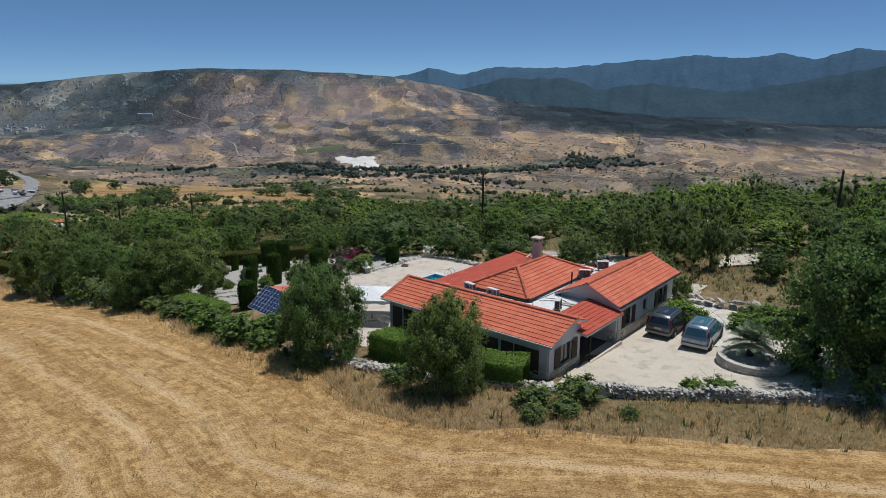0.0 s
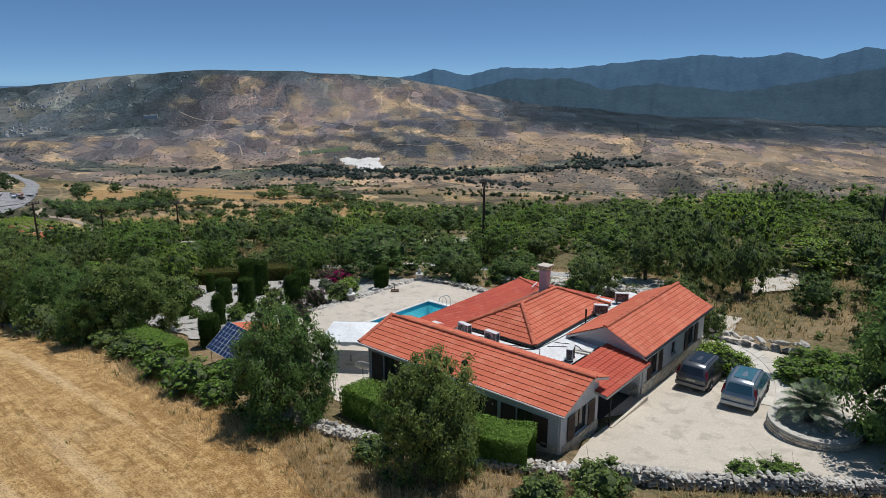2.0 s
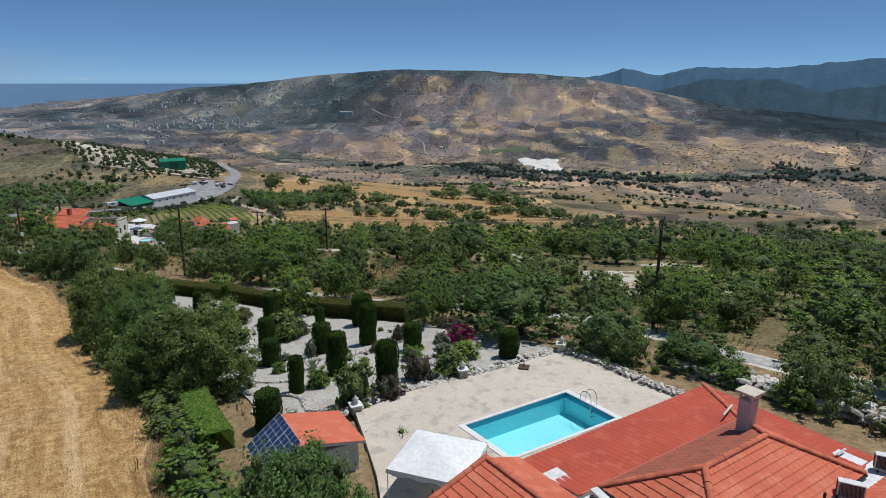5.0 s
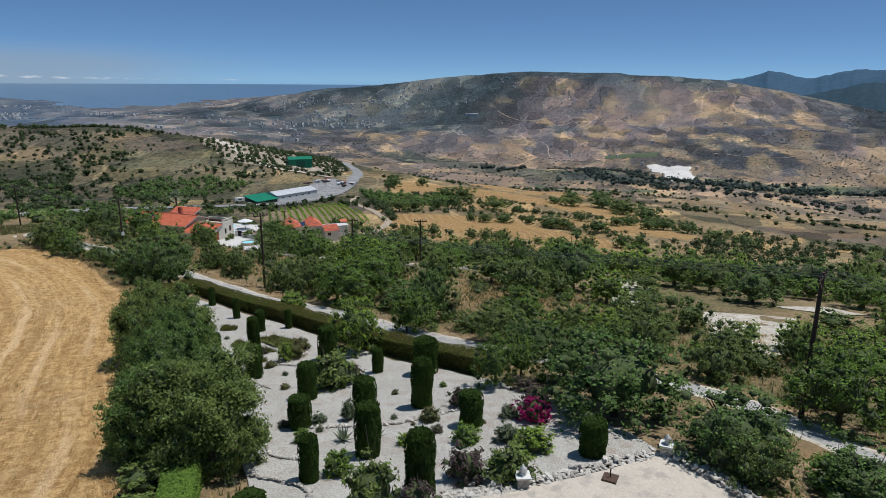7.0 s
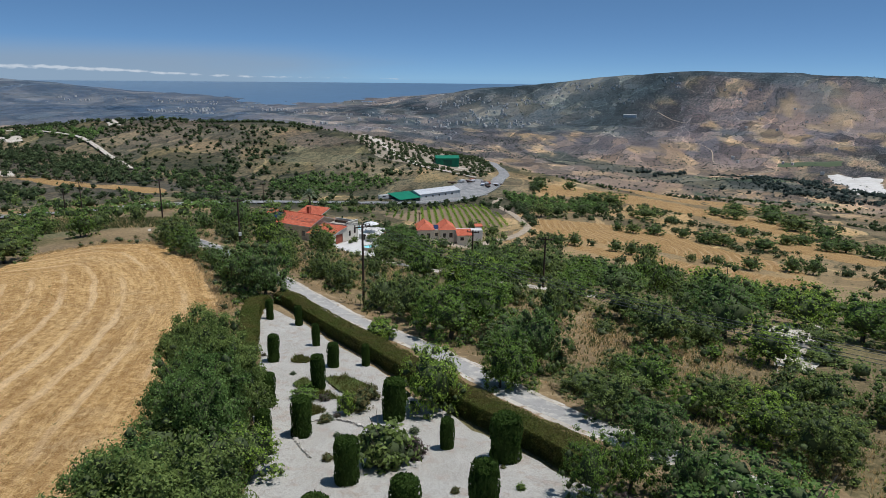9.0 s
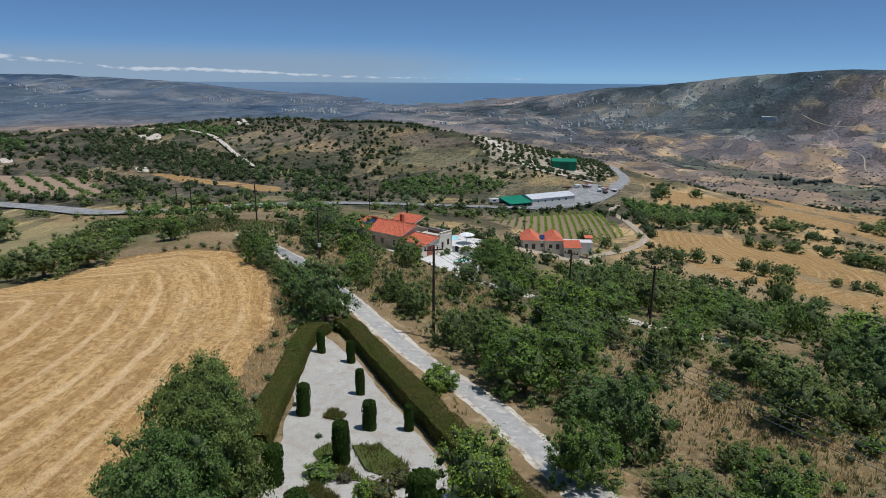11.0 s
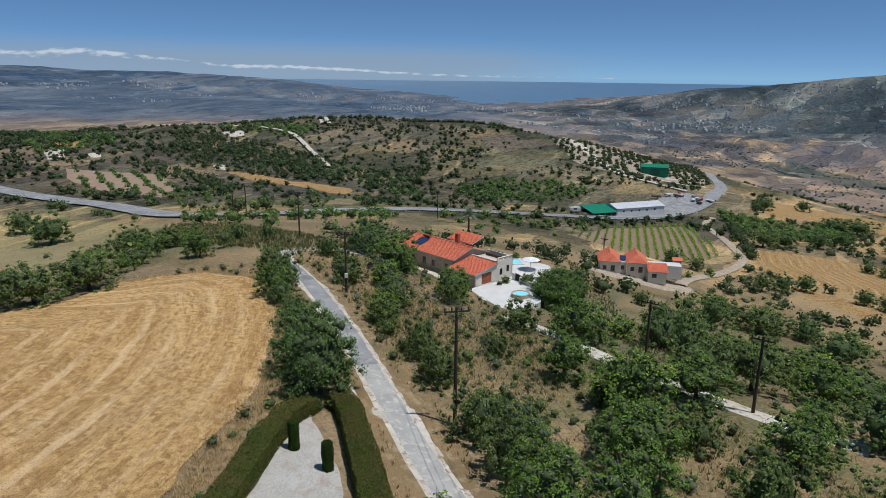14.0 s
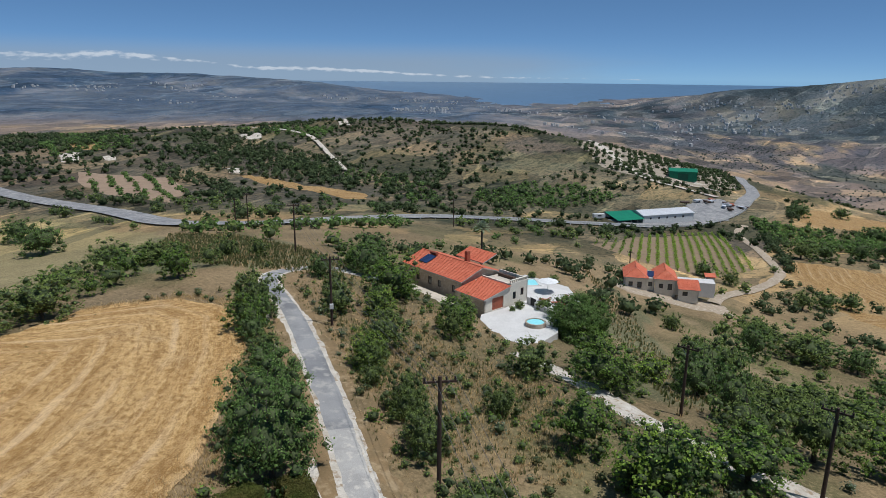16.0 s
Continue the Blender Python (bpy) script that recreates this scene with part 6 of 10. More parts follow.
def stuff_trees(name, x, y, size, per, mat, label, seed, squash=0.75, leaf=0.28):
    """Many small trees or shrubs in one mesh, each a lump under a skin of leaves."""
    rng = np.random.default_rng(seed)
    z = land(x, y)
    k = np.repeat(np.arange(len(x)), per)
    d = unit(rng.normal(size=(len(k), 3)) + [0, 0, 0.25]) * rng.uniform(0.5, 1.0, len(k))[:, None]
    turn = rng.uniform(0, 6.28, len(x))
    lob = 1 + 0.22 * np.sin(3 * np.arctan2(d[:, 1], d[:, 0]) + turn[k])
    s = size[k]
    pos = np.c_[x[k] + d[:, 0] * s * 0.5 * lob, y[k] + d[:, 1] * s * 0.5 * lob, z[k] + s * (0.40 + d[:, 2] * 0.5) * squash]
    nrm = unit(d + rng.normal(size=d.shape) * 0.45 + [0, 0, 0.3])
    v, f = leaf_quads(pos, nrm, 1.0, rng, 1.25)
    c = pos.repeat(4, 0)
    v = c + (v - c) * (s.repeat(4) * leaf)[:, None]
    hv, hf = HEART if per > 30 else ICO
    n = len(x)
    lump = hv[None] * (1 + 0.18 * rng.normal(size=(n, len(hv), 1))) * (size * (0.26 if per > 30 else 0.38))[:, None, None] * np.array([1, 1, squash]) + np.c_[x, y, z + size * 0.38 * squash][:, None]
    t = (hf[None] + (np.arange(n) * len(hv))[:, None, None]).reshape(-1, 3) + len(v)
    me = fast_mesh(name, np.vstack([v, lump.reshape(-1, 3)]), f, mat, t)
    # lumps in the dark colour that paints the shade between leaves
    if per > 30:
        me.materials.append(inner_shade)
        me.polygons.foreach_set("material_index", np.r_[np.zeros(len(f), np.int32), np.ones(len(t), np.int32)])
    return tagged(new(name, me), label, "trees", kind="stuff")
# ---- cars, planter, walls by the drive ----
car_glass = material("car_glass", (0.02, 0.025, 0.03), (0.03, 0.035, 0.04), 3, 0.5, 0.05, 0.0, spec=0.7)
tyre_mat = material("tyre", (0.018, 0.018, 0.018), (0.025, 0.025, 0.025), 20, 2, 0.9, 0.2)
red_lamp = material("tail_lamp", (0.28, 0.01, 0.012), (0.22, 0.008, 0.01), 10, 2, 0.15, 0.0, spec=0.6)
plate_mat = material("plate", (0.65, 0.62, 0.45), (0.6, 0.58, 0.42), 10, 2, 0.5, 0.0)
trim_mat = material("bumper_plastic", (0.05, 0.05, 0.052), (0.04, 0.04, 0.042), 14, 2, 0.6, 0.1)


def suv(m, paint, label, tail=1.66, glass=None):
    """A car: lofted body, glass, lamps, bumpers, rails, mirrors, four wheels."""
    t = thing("car", m, label, "car", "cars on the forecourt")
    st = [(0.0, .50, .86, .90, .70, .62), (0.07, .36, .95, 1.02, .85, .78), (0.16, .33, 1.00, 1.30, .875, .72), (0.34, .32, 1.02, tail - .03, .885, .68), (1.1, .30, 1.02, tail + .03, .885, .68), (2.1, .30, 1.0, tail + .02, .885, .68),
          (2.65, .30, .99, tail - .07, .885, .66), (3.35, .31, .97, 1.08, .885, .74), (4.05, .33, .91, .96, .865, .72), (4.38, .36, .78, .83, .80, .68), (4.5, .45, .66, .68, .68, .6)]
    rings = []
    for x, zb, be, zt, hw, ht in st:
        half = [(hw * 0.86, zb), (hw * 0.985, zb + 0.13), (hw, (zb + be) / 2 + 0.05), (hw * 0.975, be), (ht + 0.015, max(be + 0.02, zt - 0.07)), (ht * 0.86, zt)]
        rings.append([(x - 2.2, y, z) for y, z in half] + [(x - 2.2, -y, z) for y, z in half[::-1]])
    n = 12
    v = [p for r in rings for p in r]
    f = [(k * n + i, k * n + (i + 1) % n, (k + 1) * n + (i + 1) % n, (k + 1) * n + i) for k in range(len(st) - 1) for i in range(n)]
    f += [tuple(range(n - 1, -1, -1)), tuple((len(st) - 1) * n + i for i in range(n))]
    bm = bmesh.new()
    bm.from_mesh(mesh_of("tmp", v, f))
    bmesh.ops.recalc_face_normals(bm, faces=bm.faces)
    bmesh.ops.subdivide_edges(bm, edges=[e for e in bm.edges], cuts=1, smooth=0.12, use_grid_fill=True)
    part("body", bm, paint, t, smooth=True)
    gl = glass or car_glass

    def panel(name, pts, mat, push, lab=""):
        pts = [Vector(p) for p in pts]
        c = sum(pts, Vector()) / len(pts)
        nr = (pts[1] - pts[0]).cross(pts[2] - pts[0]).normalized()
        if nr.dot(c - Vector((0, 0, 0.9))) < 0:
            nr = -nr
        bm = bmesh.new()
        q = [bm.verts.new(p + nr * push) for p in pts]
        fc = bm.faces.new(q)
        r = bmesh.ops.extrude_face_region(bm, geom=[fc])
        bmesh.ops.translate(bm, vec=-nr * 0.03, verts=[g for g in r["geom"] if isinstance(g, bmesh.types.BMVert)])
        bmesh.ops.recalc_face_normals(bm, faces=bm.faces)
        return part(name, bm, mat, t, lab)

    for s in (-1, 1):
        panel("side_window", [(-1.85, s * .87, 1.06), (-0.75, s * .885, 1.05), (-0.75, s * .73, tail - .1), (-1.6, s * .74, tail - .14)], gl, 0.03)
        panel("side_window", [(-0.68, s * .885, 1.05), (0.15, s * .885, 1.04), (0.15, s * .73, tail - .1), (-0.68, s * .73, tail - .1)], gl, 0.03)
        panel("side_window", [(0.22, s * .885, 1.04), (1.0, s * .87, 1.04), (0.5, s * .73, tail - .16), (0.22, s * .73, tail - .1)], gl, 0.03)
        panel("tail_lamp", [(-2.13, s * .74, 0.92), (-2.06, s * .885, 0.9), (-1.9, s * .80, 1.4), (-1.97, s * .70, 1.4)], red_lamp, 0.03, "red tail lamp")
        panel("headlight", [(2.18, s * .50, .72), (2.0, s * .80, .74), (1.9, s * .80, .88), (2.1, s * .5, .86)], white_metal, 0.02)
        part("roof_rail", tube(bmesh.new(), (-1.7, s * .62, tail + .05), (0.25, s * .62, tail + .06), 0.022, seg=6), chrome, t)
        part("mirror", block(0.75, 0.9, min(s * .9, s * 1.06), max(s * .9, s * 1.06), 1.02, 1.17, 0.03), paint, t)
        part("sill_trim", block(-1.3, 1.4, min(s * .87, s * .90), max(s * .87, s * .90), .30, .44, 0.01), trim_mat, t)
    panel("rear_window", [(-2.10, -.66, 1.06), (-2.10, .66, 1.06), (-1.93, .56, tail - .13), (-1.93, -.56, tail - .13)], gl, 0.05)
    panel("windscreen", [(1.12, -.70, 1.07), (1.12, .70, 1.07), (0.5, .60, tail - .1), (0.5, -.60, tail - .1)], gl, 0.05)
    panel("number_plate", [(-2.20, -.26, .72), (-2.20, .26, .72), (-2.18, .26, .83), (-2.18, -.26, .83)], plate_mat, 0.03, "plain pale number plate")
    part("rear_bumper", block(-2.30, -2.08, -.84, .84, .38, .60, 0.05), paint, t)
    part("front_bumper", block(2.14, 2.34, -.74, .74, .36, .58, 0.05), paint, t)
    part("roof_panel", block(-1.5, 0.2, -.45, .45, tail + .012, tail + .045, 0.015), gl, t, "dark glass roof panel")
    for x in (-1.35, 1.32):
        for s in (-1, 1):
            bm = bmesh.new()
            bmesh.ops.create_cone(bm, cap_ends=True, segments=20, radius1=.345, radius2=.345, depth=.22, matrix=Matrix.Translation((x, s * .80, .345)) @ Matrix.Rotation(radians(90), 4, "X"))
            w = part("wheel", bm, tyre_mat, t)
            bm = bmesh.new()
            for i in range(6):
                a = math.pi * i / 3
                tube(bm, (x, s * .915, .345), (x + .2 * math.cos(a), s * .915, .345 + .2 * math.sin(a)), .025, seg=5)
            bmesh.ops.create_cone(bm, cap_ends=True, segments=16, radius1=.06, radius2=.06, depth=.03, matrix=Matrix.Translation((x, s * .915, .345)) @ Matrix.Rotation(radians(90), 4, "X"))
            part("rim", bm, chrome, w)
            bm = bmesh.new()
            bmesh.ops.create_cone(bm, cap_ends=True, segments=20, radius1=.41, radius2=.41, depth=.14, matrix=Matrix.Translation((x, s * .832, .36)) @ Matrix.Rotation(radians(90), 4, "X"))
            part("wheel_arch", bm, trim_mat, t)
    return t


silver_blue = material("paint_silver", (0.34, 0.38, 0.42), (0.31, 0.35, 0.39), 60, 0.5, 0.28, 0.02, metal=0.6, spec=0.6)
grey_paint = material("paint_grey", (0.16, 0.165, 0.175), (0.14, 0.145, 0.155), 60, 0.5, 0.28, 0.02, metal=0.6, spec=0.6)
blue_glass = material("tinted_rear_glass", (0.06, 0.16, 0.20), (0.05, 0.13, 0.17), 3, 0.5, 0.08, 0.0, spec=0.7)
suv(pose(5.0, 43.3, height(5.0, 43.3) + 0.13, 0, 0, 54), silver_blue, "silver-blue SUV parked on the concrete forecourt", 1.66, blue_glass)
suv(pose(3.6, 45.8, height(3.6, 45.8) + 0.13, 0, 0, 50), grey_paint, "dark grey SUV parked beside the villa", 1.60)


# loose stones, shared shapes
def stone_mesh(seed):
    rng = random.Random(seed)
    bm = bmesh.new()
    bmesh.ops.create_icosphere(bm, subdivisions=1, radius=0.5)
    for v in bm.verts:
        v.co *= rng.uniform(0.7, 1.3)
        v.co.z *= 0.75
        for k in range(3):
            v.co[k] = max(-0.36, min(0.36, v.co[k]))
    me = bpy.data.meshes.new("stone")
    bm.to_mesh(me)
    bm.free()
    me.materials.append(rock)
    return me


STONES = [stone_mesh(s) for s in range(7)]


def rubble(name, line, tall, size, thick, label, seed, most=300, category="wall", z0=None, gap=0.8):
    """A dry wall or edging of loose stones along a line, each stone a piece; those past the first few hundred join one heap."""
    rng = random.Random(seed)
    p = smooth_line(line, 0.1)
    ln = np.r_[0, np.cumsum(np.linalg.norm(np.diff(p, axis=0), axis=1))]
    t = thing(name, pose(p[0][0], p[0][1], height(*p[0]) if z0 is None else z0), label, category)
    inv = t.matrix_basis.inverted()
    heap, z, count = [], 0.0, 0
    spots = []
    while z < tall:
        for row in np.arange(-thick / 2 + size * 0.4, thick / 2, size * 0.8) if thick > size else (0.0,):
            s = rng.uniform(0, size)
            while s < ln[-1]:
                k = size * rng.uniform(0.45, 1.4)
                i = min(np.searchsorted(ln, s), len(p) - 2)
                d = unit((p[i + 1] - p[i])[None])[0]
                x, y = p[i] + np.array([-d[1], d[0]]) * (row + rng.uniform(-.06, .06))
                if tall <= size or z + size * 0.5 < tall * (0.8 + 0.35 * value_noise(x, y, 1.5, 4)):
                    g = height(x, y) if z0 is None else z0
                    spots.append((x, y, g + z + size * 0.25, k))
                s += k * gap
        z += size * 0.6
    rng.shuffle(spots)
    for x, y, zz, k in spots[:most]:
        o = new("stone", STONES[rng.randrange(7)])
        o.parent = t
        o.matrix_basis = inv @ Matrix.LocRotScale((x, y, zz), Euler((rng.uniform(-.5, .5), rng.uniform(-.5, .5), rng.uniform(0, 6.28))), (k * 1.35, k * 0.95, k * 0.62))
    if len(spots) > most:
        vs, fs = [], []
        for x, y, zz, k in spots[most:]:
            me = STONES[rng.randrange(7)]
            m = inv @ Matrix.LocRotScale((x, y, zz), Euler((rng.uniform(-.5, .5), rng.uniform(-.5, .5), rng.uniform(0, 6.28))), (k * 1.35, k * 0.95, k * 0.62))
            o = len(vs)
            vs += [m @ v.co for v in me.vertices]
            fs += [tuple(i + o for i in q.vertices) for q in me.polygons]
        tagged(part("stones", mesh_of("stones", vs, fs, rock_stuff), None, t), kind="stuff")
    return t


rubble("rubble_wall", [(-5.6, 35.2), (-3, 34.4), (2, 33.9), (8, 33.7), (14, 33.8)], 0.75, 0.26, 0.7, "rough dry-stone wall of pale limestone rubble along the forecourt", 21)
rubble("rubble_wall", [(-23, 44.2), (-19.5, 42), (-16, 39.6), (-12, 37.4), (-8.5, 35.8), (-5.6, 35.0)], 0.5, 0.26, 0.8, "low broken wall of pale limestone rubble at the field's edge", 22, 200)
rubble("rubble_edging", [(-25.2, 56.6), (-23.0, 60.0), (-19.6, 63.3), (-17.8, 65.2), (-14.2, 69.2)], 0.34, 0.32, 0.7, "low white limestone edging between terrace and gravel garden", 23, 220, z0=DECK_Z - 0.1)
rubble("rubble_edging", [(-14.0, 69.3), (-11.0, 67.6), (-7.4, 64.8), (-3, 62.8)], 0.34, 0.34, 0.8, "white limestone edging round the pool terrace", 24, 160, z0=DECK_Z - 0.1)
rubble("rubble_edging", [(6.6, 52.6), (7.8, 51.6), (8.9, 50.6), (10.2, 49.9), (11.6, 49.4)], 0.5, 0.8, 0.8, "large pale boulders beside the paved path", 25, 60)
rubble("rubble_edging", [(-63, 77.6), (-57.5, 72.9), (-50, 67), (-42, 60.5)], 0.3, 0.34, 1.0, "line of pale field stones beside the stubble", 26, 220)
rubble("rubble_edging", [(-6, 69), (-2, 66.5), (3, 63.5), (7, 61)], 0.5, 0.7, 2.0, "scatter of white boulders below the terrace", 27, 60)

# round planter with a palm
PX, PY = 6.4, 39.1
PZ = height(PX, PY)
pl = thing("planter", pose(PX, PY, PZ), "round rubble-stone planter with a smooth pale rim", "planter")
bm = lathe([(2.02, -0.2), (2.05, 0.55), (2.07, 0.62), (2.07, 0.70), (1.68, 0.70), (1.66, 0.40), (0.05, 0.42)], 48)
part("wall", bm, mortar, pl, "round pale rendered wall")
vs, fs = [], []
rg = random.Random(4)
for k in range(4):
    a = 0.0
    while a < 2 * math.pi:
        w = rg.uniform(0.07, 0.17)
        o = len(vs)
        for q, (rr, ins) in enumerate(((2.03, 0.005), (2.09, 0.012), (2.105, 0.03))):
            for aa, zz in ((a + ins / 2, ins), (a + w - ins / 2, ins), (a + w - ins / 2, 0.15 - ins), (a + ins / 2, 0.15 - ins)):
                vs.append((rr * math.cos(aa), rr * math.sin(aa), zz + k * 0.152))
        for q in (0, 4):
            fs += [(o + q + i, o + q + (i + 1) % 4, o + q + 4 + (i + 1) % 4, o + q + 4 + i) for i in range(4)]
        fs.append((o + 8, o + 9, o + 10, o + 11))
        a += w
part("stone_cladding", mesh_of("stone_cladding", vs, fs, clad), clad, pl, "rough beige stone cladding")
part("gravel", lathe([(1.67, 0.3), (1.66, 0.46), (0.9, 0.56), (0.02, 0.6)], 32), gravel, pl)
rg = random.Random(5)
for i in range(26):
    a, r = rg.uniform(0, 6.28), rg.uniform(0.5, 1.5)
    o = thing("rock", Matrix.LocRotScale((PX + r * math.cos(a), PY + r * math.sin(a), PZ + 0.58), Euler((0, 0, a)), (rg.uniform(.25, .55), rg.uniform(.2, .4), rg.uniform(.15, .3))), "white limestone rock in the planter", "rock", "rocks in the planter")
    part("stone", STONES[i % 7], None, o)


def palm_tree(x, y, z, trunk_h, frond, count, label, seed):
    rng = np.random.default_rng(seed)
    t = thing("palm_tree", pose(x, y, z), label, "palm tree")
    prof = [(0.20 + 0.03 * (i % 2), trunk_h * i / 24 - 0.1) for i in range(25)]
    part("trunk", lathe(prof, 10), bark, t)
    for k in range(count):
        a = k * 2.39996
        el = math.radians(82 - 74 * ((k + 0.5) / count))
        v = []
        steps = 16
        pts = []
        for s in range(steps + 1):
            f = s / steps
            drop = 0.6 * f * f * frond * (0.3 + math.cos(el) * 0.6)
            pts.append(np.array([math.cos(a) * math.cos(el) * frond * f, math.sin(a) * math.cos(el) * frond * f, math.sin(el) * frond * f - drop]))
        pts = np.array(pts)
        side = np.array([-math.sin(a), math.cos(a), 0])
        for s in range(2, steps):
            d = unit((pts[s + 1] - pts[s])[None])[0]
            ln = frond * 0.26 * math.sin(math.pi * (s / steps) ** 0.8 * 0.9 + 0.2)
            for sg in (-1, 1):
                for h in (0, 0.5):
                    b = pts[s] * (1 - h) + pts[s + 1] * h
                    tip = b + (side * sg * 0.85 + d * 0.7 + np.array([0, 0, 0.18 - 0.3 * rng.uniform()])) * ln
                    w = d * 0.036 * frond / 2
                    v += [b - w, b + w, tip + w * 0.2, tip - w * 0.2]
        for s in range(steps):
            w = side * 0.018
            v += [pts[s] - w, pts[s] + w, pts[s + 1] + w * .8, pts[s + 1] - w * .8]
        v = np.array(v) + np.array([0, 0, trunk_h])
        part("frond", fast_mesh("frond", v, np.arange(len(v)).reshape(-1, 4), leaf_palm), None, t)
    return t


leaf_palm = leafy("leaf_palm", (0.33, 0.39, 0.26), (0.24, 0.30, 0.185), 0.25)
palm_tree(PX - 0.1, PY + 0.3, PZ + 0.5, 0.9, 1.8, 40, "young feathery grey-green palm in the round planter", 3)

# curved paved path from the drive round the villa
slab_mat = material("paving_slab", (0.66, 0.61, 0.53), (0.58, 0.53, 0.46), 10, 0.8, 0.9, 0.3, vary=0.1)
pw = tagged(new("paved_path"), "curved path of pale paving slabs beside the drive", "path", kind="structure")
wl = smooth_line([(5.9, 42.0), (6.9, 43.8), (7.7, 45.6), (8.1, 47.2), (8.2, 48.8), (8.0, 50.4), (7.4, 52.2), (6.4, 54.6)], 0.55)
for i, (p, q) in enumerate(zip(wl, wl[1:])):
    d = unit((q - p)[None])[0]
    n = np.array([-d[1], d[0]])
    for sgn in (-1, 1):
        z = height(float(p[0]), float(p[1])) + 0.16
        c = [p + n * sgn * 0.02 + d * 0.015, p + n * sgn * 0.68 + d * 0.015, q + n * sgn * 0.68 - d * 0.015, q + n * sgn * 0.02 - d * 0.015]
        bm = quad_prism(bmesh.new(), [(float(v[0]), float(v[1]), z) for v in (c if sgn < 0 else c[::-1])], 0.16)
        bmesh.ops.recalc_face_normals(bm, faces=bm.faces)
        part("slab", bm, slab_mat, pw)
# ---- the gravel garden ----
CLIPPED = [(-45.7, 73.9, 1.3, 2.8), (-29.9, 60.4, 1.0, 2.5), (-35.1, 66.2, 1.4, 2.1), (-38.4, 71.2, 1.35, 2.8), (-32.6, 69.7, 1.5, 2.5), (-28.7, 64.0, 1.4, 3.1), (-24.0, 61.2, 1.4, 3.4), (-29.6, 72.0, 1.4, 3.4), (-37.0, 78.4, 0.9, 2.1),
           (-25.0, 69.6, 1.4, 2.2), (-28.8, 55.0, 1.5, 2.3), (-17.4, 67.9, 1.4, 2.0)]
CLIPPED_FAR = [(-71.1, 90.0, 0.8, 2.3), (-67.6, 91.1, 0.8, 2.2), (-60.2, 87.3, 0.75, 2.2), (-59.0, 81.5, 1.0, 2.5), (-54.0, 84.0, 1.0, 2.2), (-51.1, 79.9, 1.1, 2.9), (-51.5, 75.4, 1.2, 2.6), (-45.8, 71.0, 1.0, 2.7), (-42.9, 79.8, 1.6, 3.1), (-33.0, 79.0, 1.8, 3.0), (-52.3, 86.2, 0.7, 2.0)]
for k, q in enumerate(CLIPPED + CLIPPED_FAR):
    topiary(*q, k)
BEDS = {"green": [(-33.4, 64.3, 1.0, 0.9), (-28.9, 61.5, 1.4, 1.4), (-24.3, 67.2, 1.5, 1.1), (-7.6, 67.3, 0.6, 0.5), (-5.9, 70.7, 3.0, 1.5), (-4.3, 68.8, 2.6, 1.3), (-3.0, 66.9, 2.2, 1.5), (-50.6, 78.1, 1.9, 0.9), (-58.0, 94.0, 2.7, 2.3), (0, 64.5, 2.4, 1.4)],
        "olive": [(-25.1, 58.6, 2.2, 3.0), (-38.5, 74.3, 3.3, 2.8), (-20.5, 63.9, 2.3, 1.9), (-34.2, 53.6, 2.6, 1.6), (-37.0, 56.5, 2.4, 1.5)],
        "purple": [(-23.3, 59.6, 1.7, 1.6), (-22.6, 63.3, 1.8, 1.7), (-27.1, 72.4, 1.2, 1.4), (-37.7, 76.1, 1.3, 1.3), (-36.1, 66.0, 0.8, 0.5), (-24.2, 77.0, 1.6, 1.0), (-49.3, 78.9, 0.9, 0.5), (-22.6, 74.6, 1.8, 1.2), (-26.5, 68.0, 0.7, 0.5)],
        "grey": [(-34.5, 67.3, 1.0, 0.7), (-32.9, 68.3, 0.9, 1.5), (-46.4, 76.7, 0.9, 0.5), (-23.3, 71.6, 1.2, 0.8), (-22.2, 68.0, 1.4, 1.1), (-43.8, 75.3, 0.5, 0.4), (-40.3, 79.0, 0.7, 0.5), (-48.5, 76.2, 0.6, 0.4), (-55.0, 80.5, 0.5, 0.35)],
        "dry": [(-27.8, 69.6, 1.2, 0.9), (-46.1, 79.4, 1.8, 1.5), (-24.8, 58.0, 1.4, 0.7), (-46.8, 81.4, 1.3, 1.1), (-46.2, 76.3, 0.7, 0.7), (-41.5, 72.5, 0.7, 0.5), (-30.5, 67.5, 0.7, 0.5)],
        "light": [(-27.5, 65.9, 0.8, 0.7), (-20.4, 67.3, 1.8, 1.4), (-46.2, 78.3, 1.1, 1.8), (-56.9, 92.1, 1.8, 2.3), (-41.0, 75.0, 0.8, 0.6)],
        "pink": [(-21.7, 71.4, 2.0, 1.5)]}
for kind, rows in BEDS.items():
    for x, y, w, h in rows:
        shrub(kind, x, y, w * 1.1, h * 1.15)
sg = random.Random(31)
for i in range(34):
    x, y = sg.uniform(-62, -22), sg.uniform(58, 88)
    if inside(np.array([x]), np.array([y]), GARDEN)[0]:
        shrub(sg.choice(["grey", "dry", "purple", "green"]), x, y, sg.uniform(0.3, 0.55), None, label="small tuft of garden plant in gravel")
hedge("hedge", [(-77.4, 96.0), (-74.5, 95.9), (-66, 93.2), (-58, 90.4), (-51, 88.0), (-40, 84.5), (-31.5, 81.6), (-28.2, 80.2)], 2.1, 1.45, 51, "long dark green clipped hedge beside the lane")
hedge("hedge", [(-77.2, 93.6), (-75.4, 91.0), (-72, 88.2), (-66, 83.8), (-60.5, 79.6), (-56, 76.3)], 1.9, 1.35, 52, "dark green clipped hedge along the stubble field")
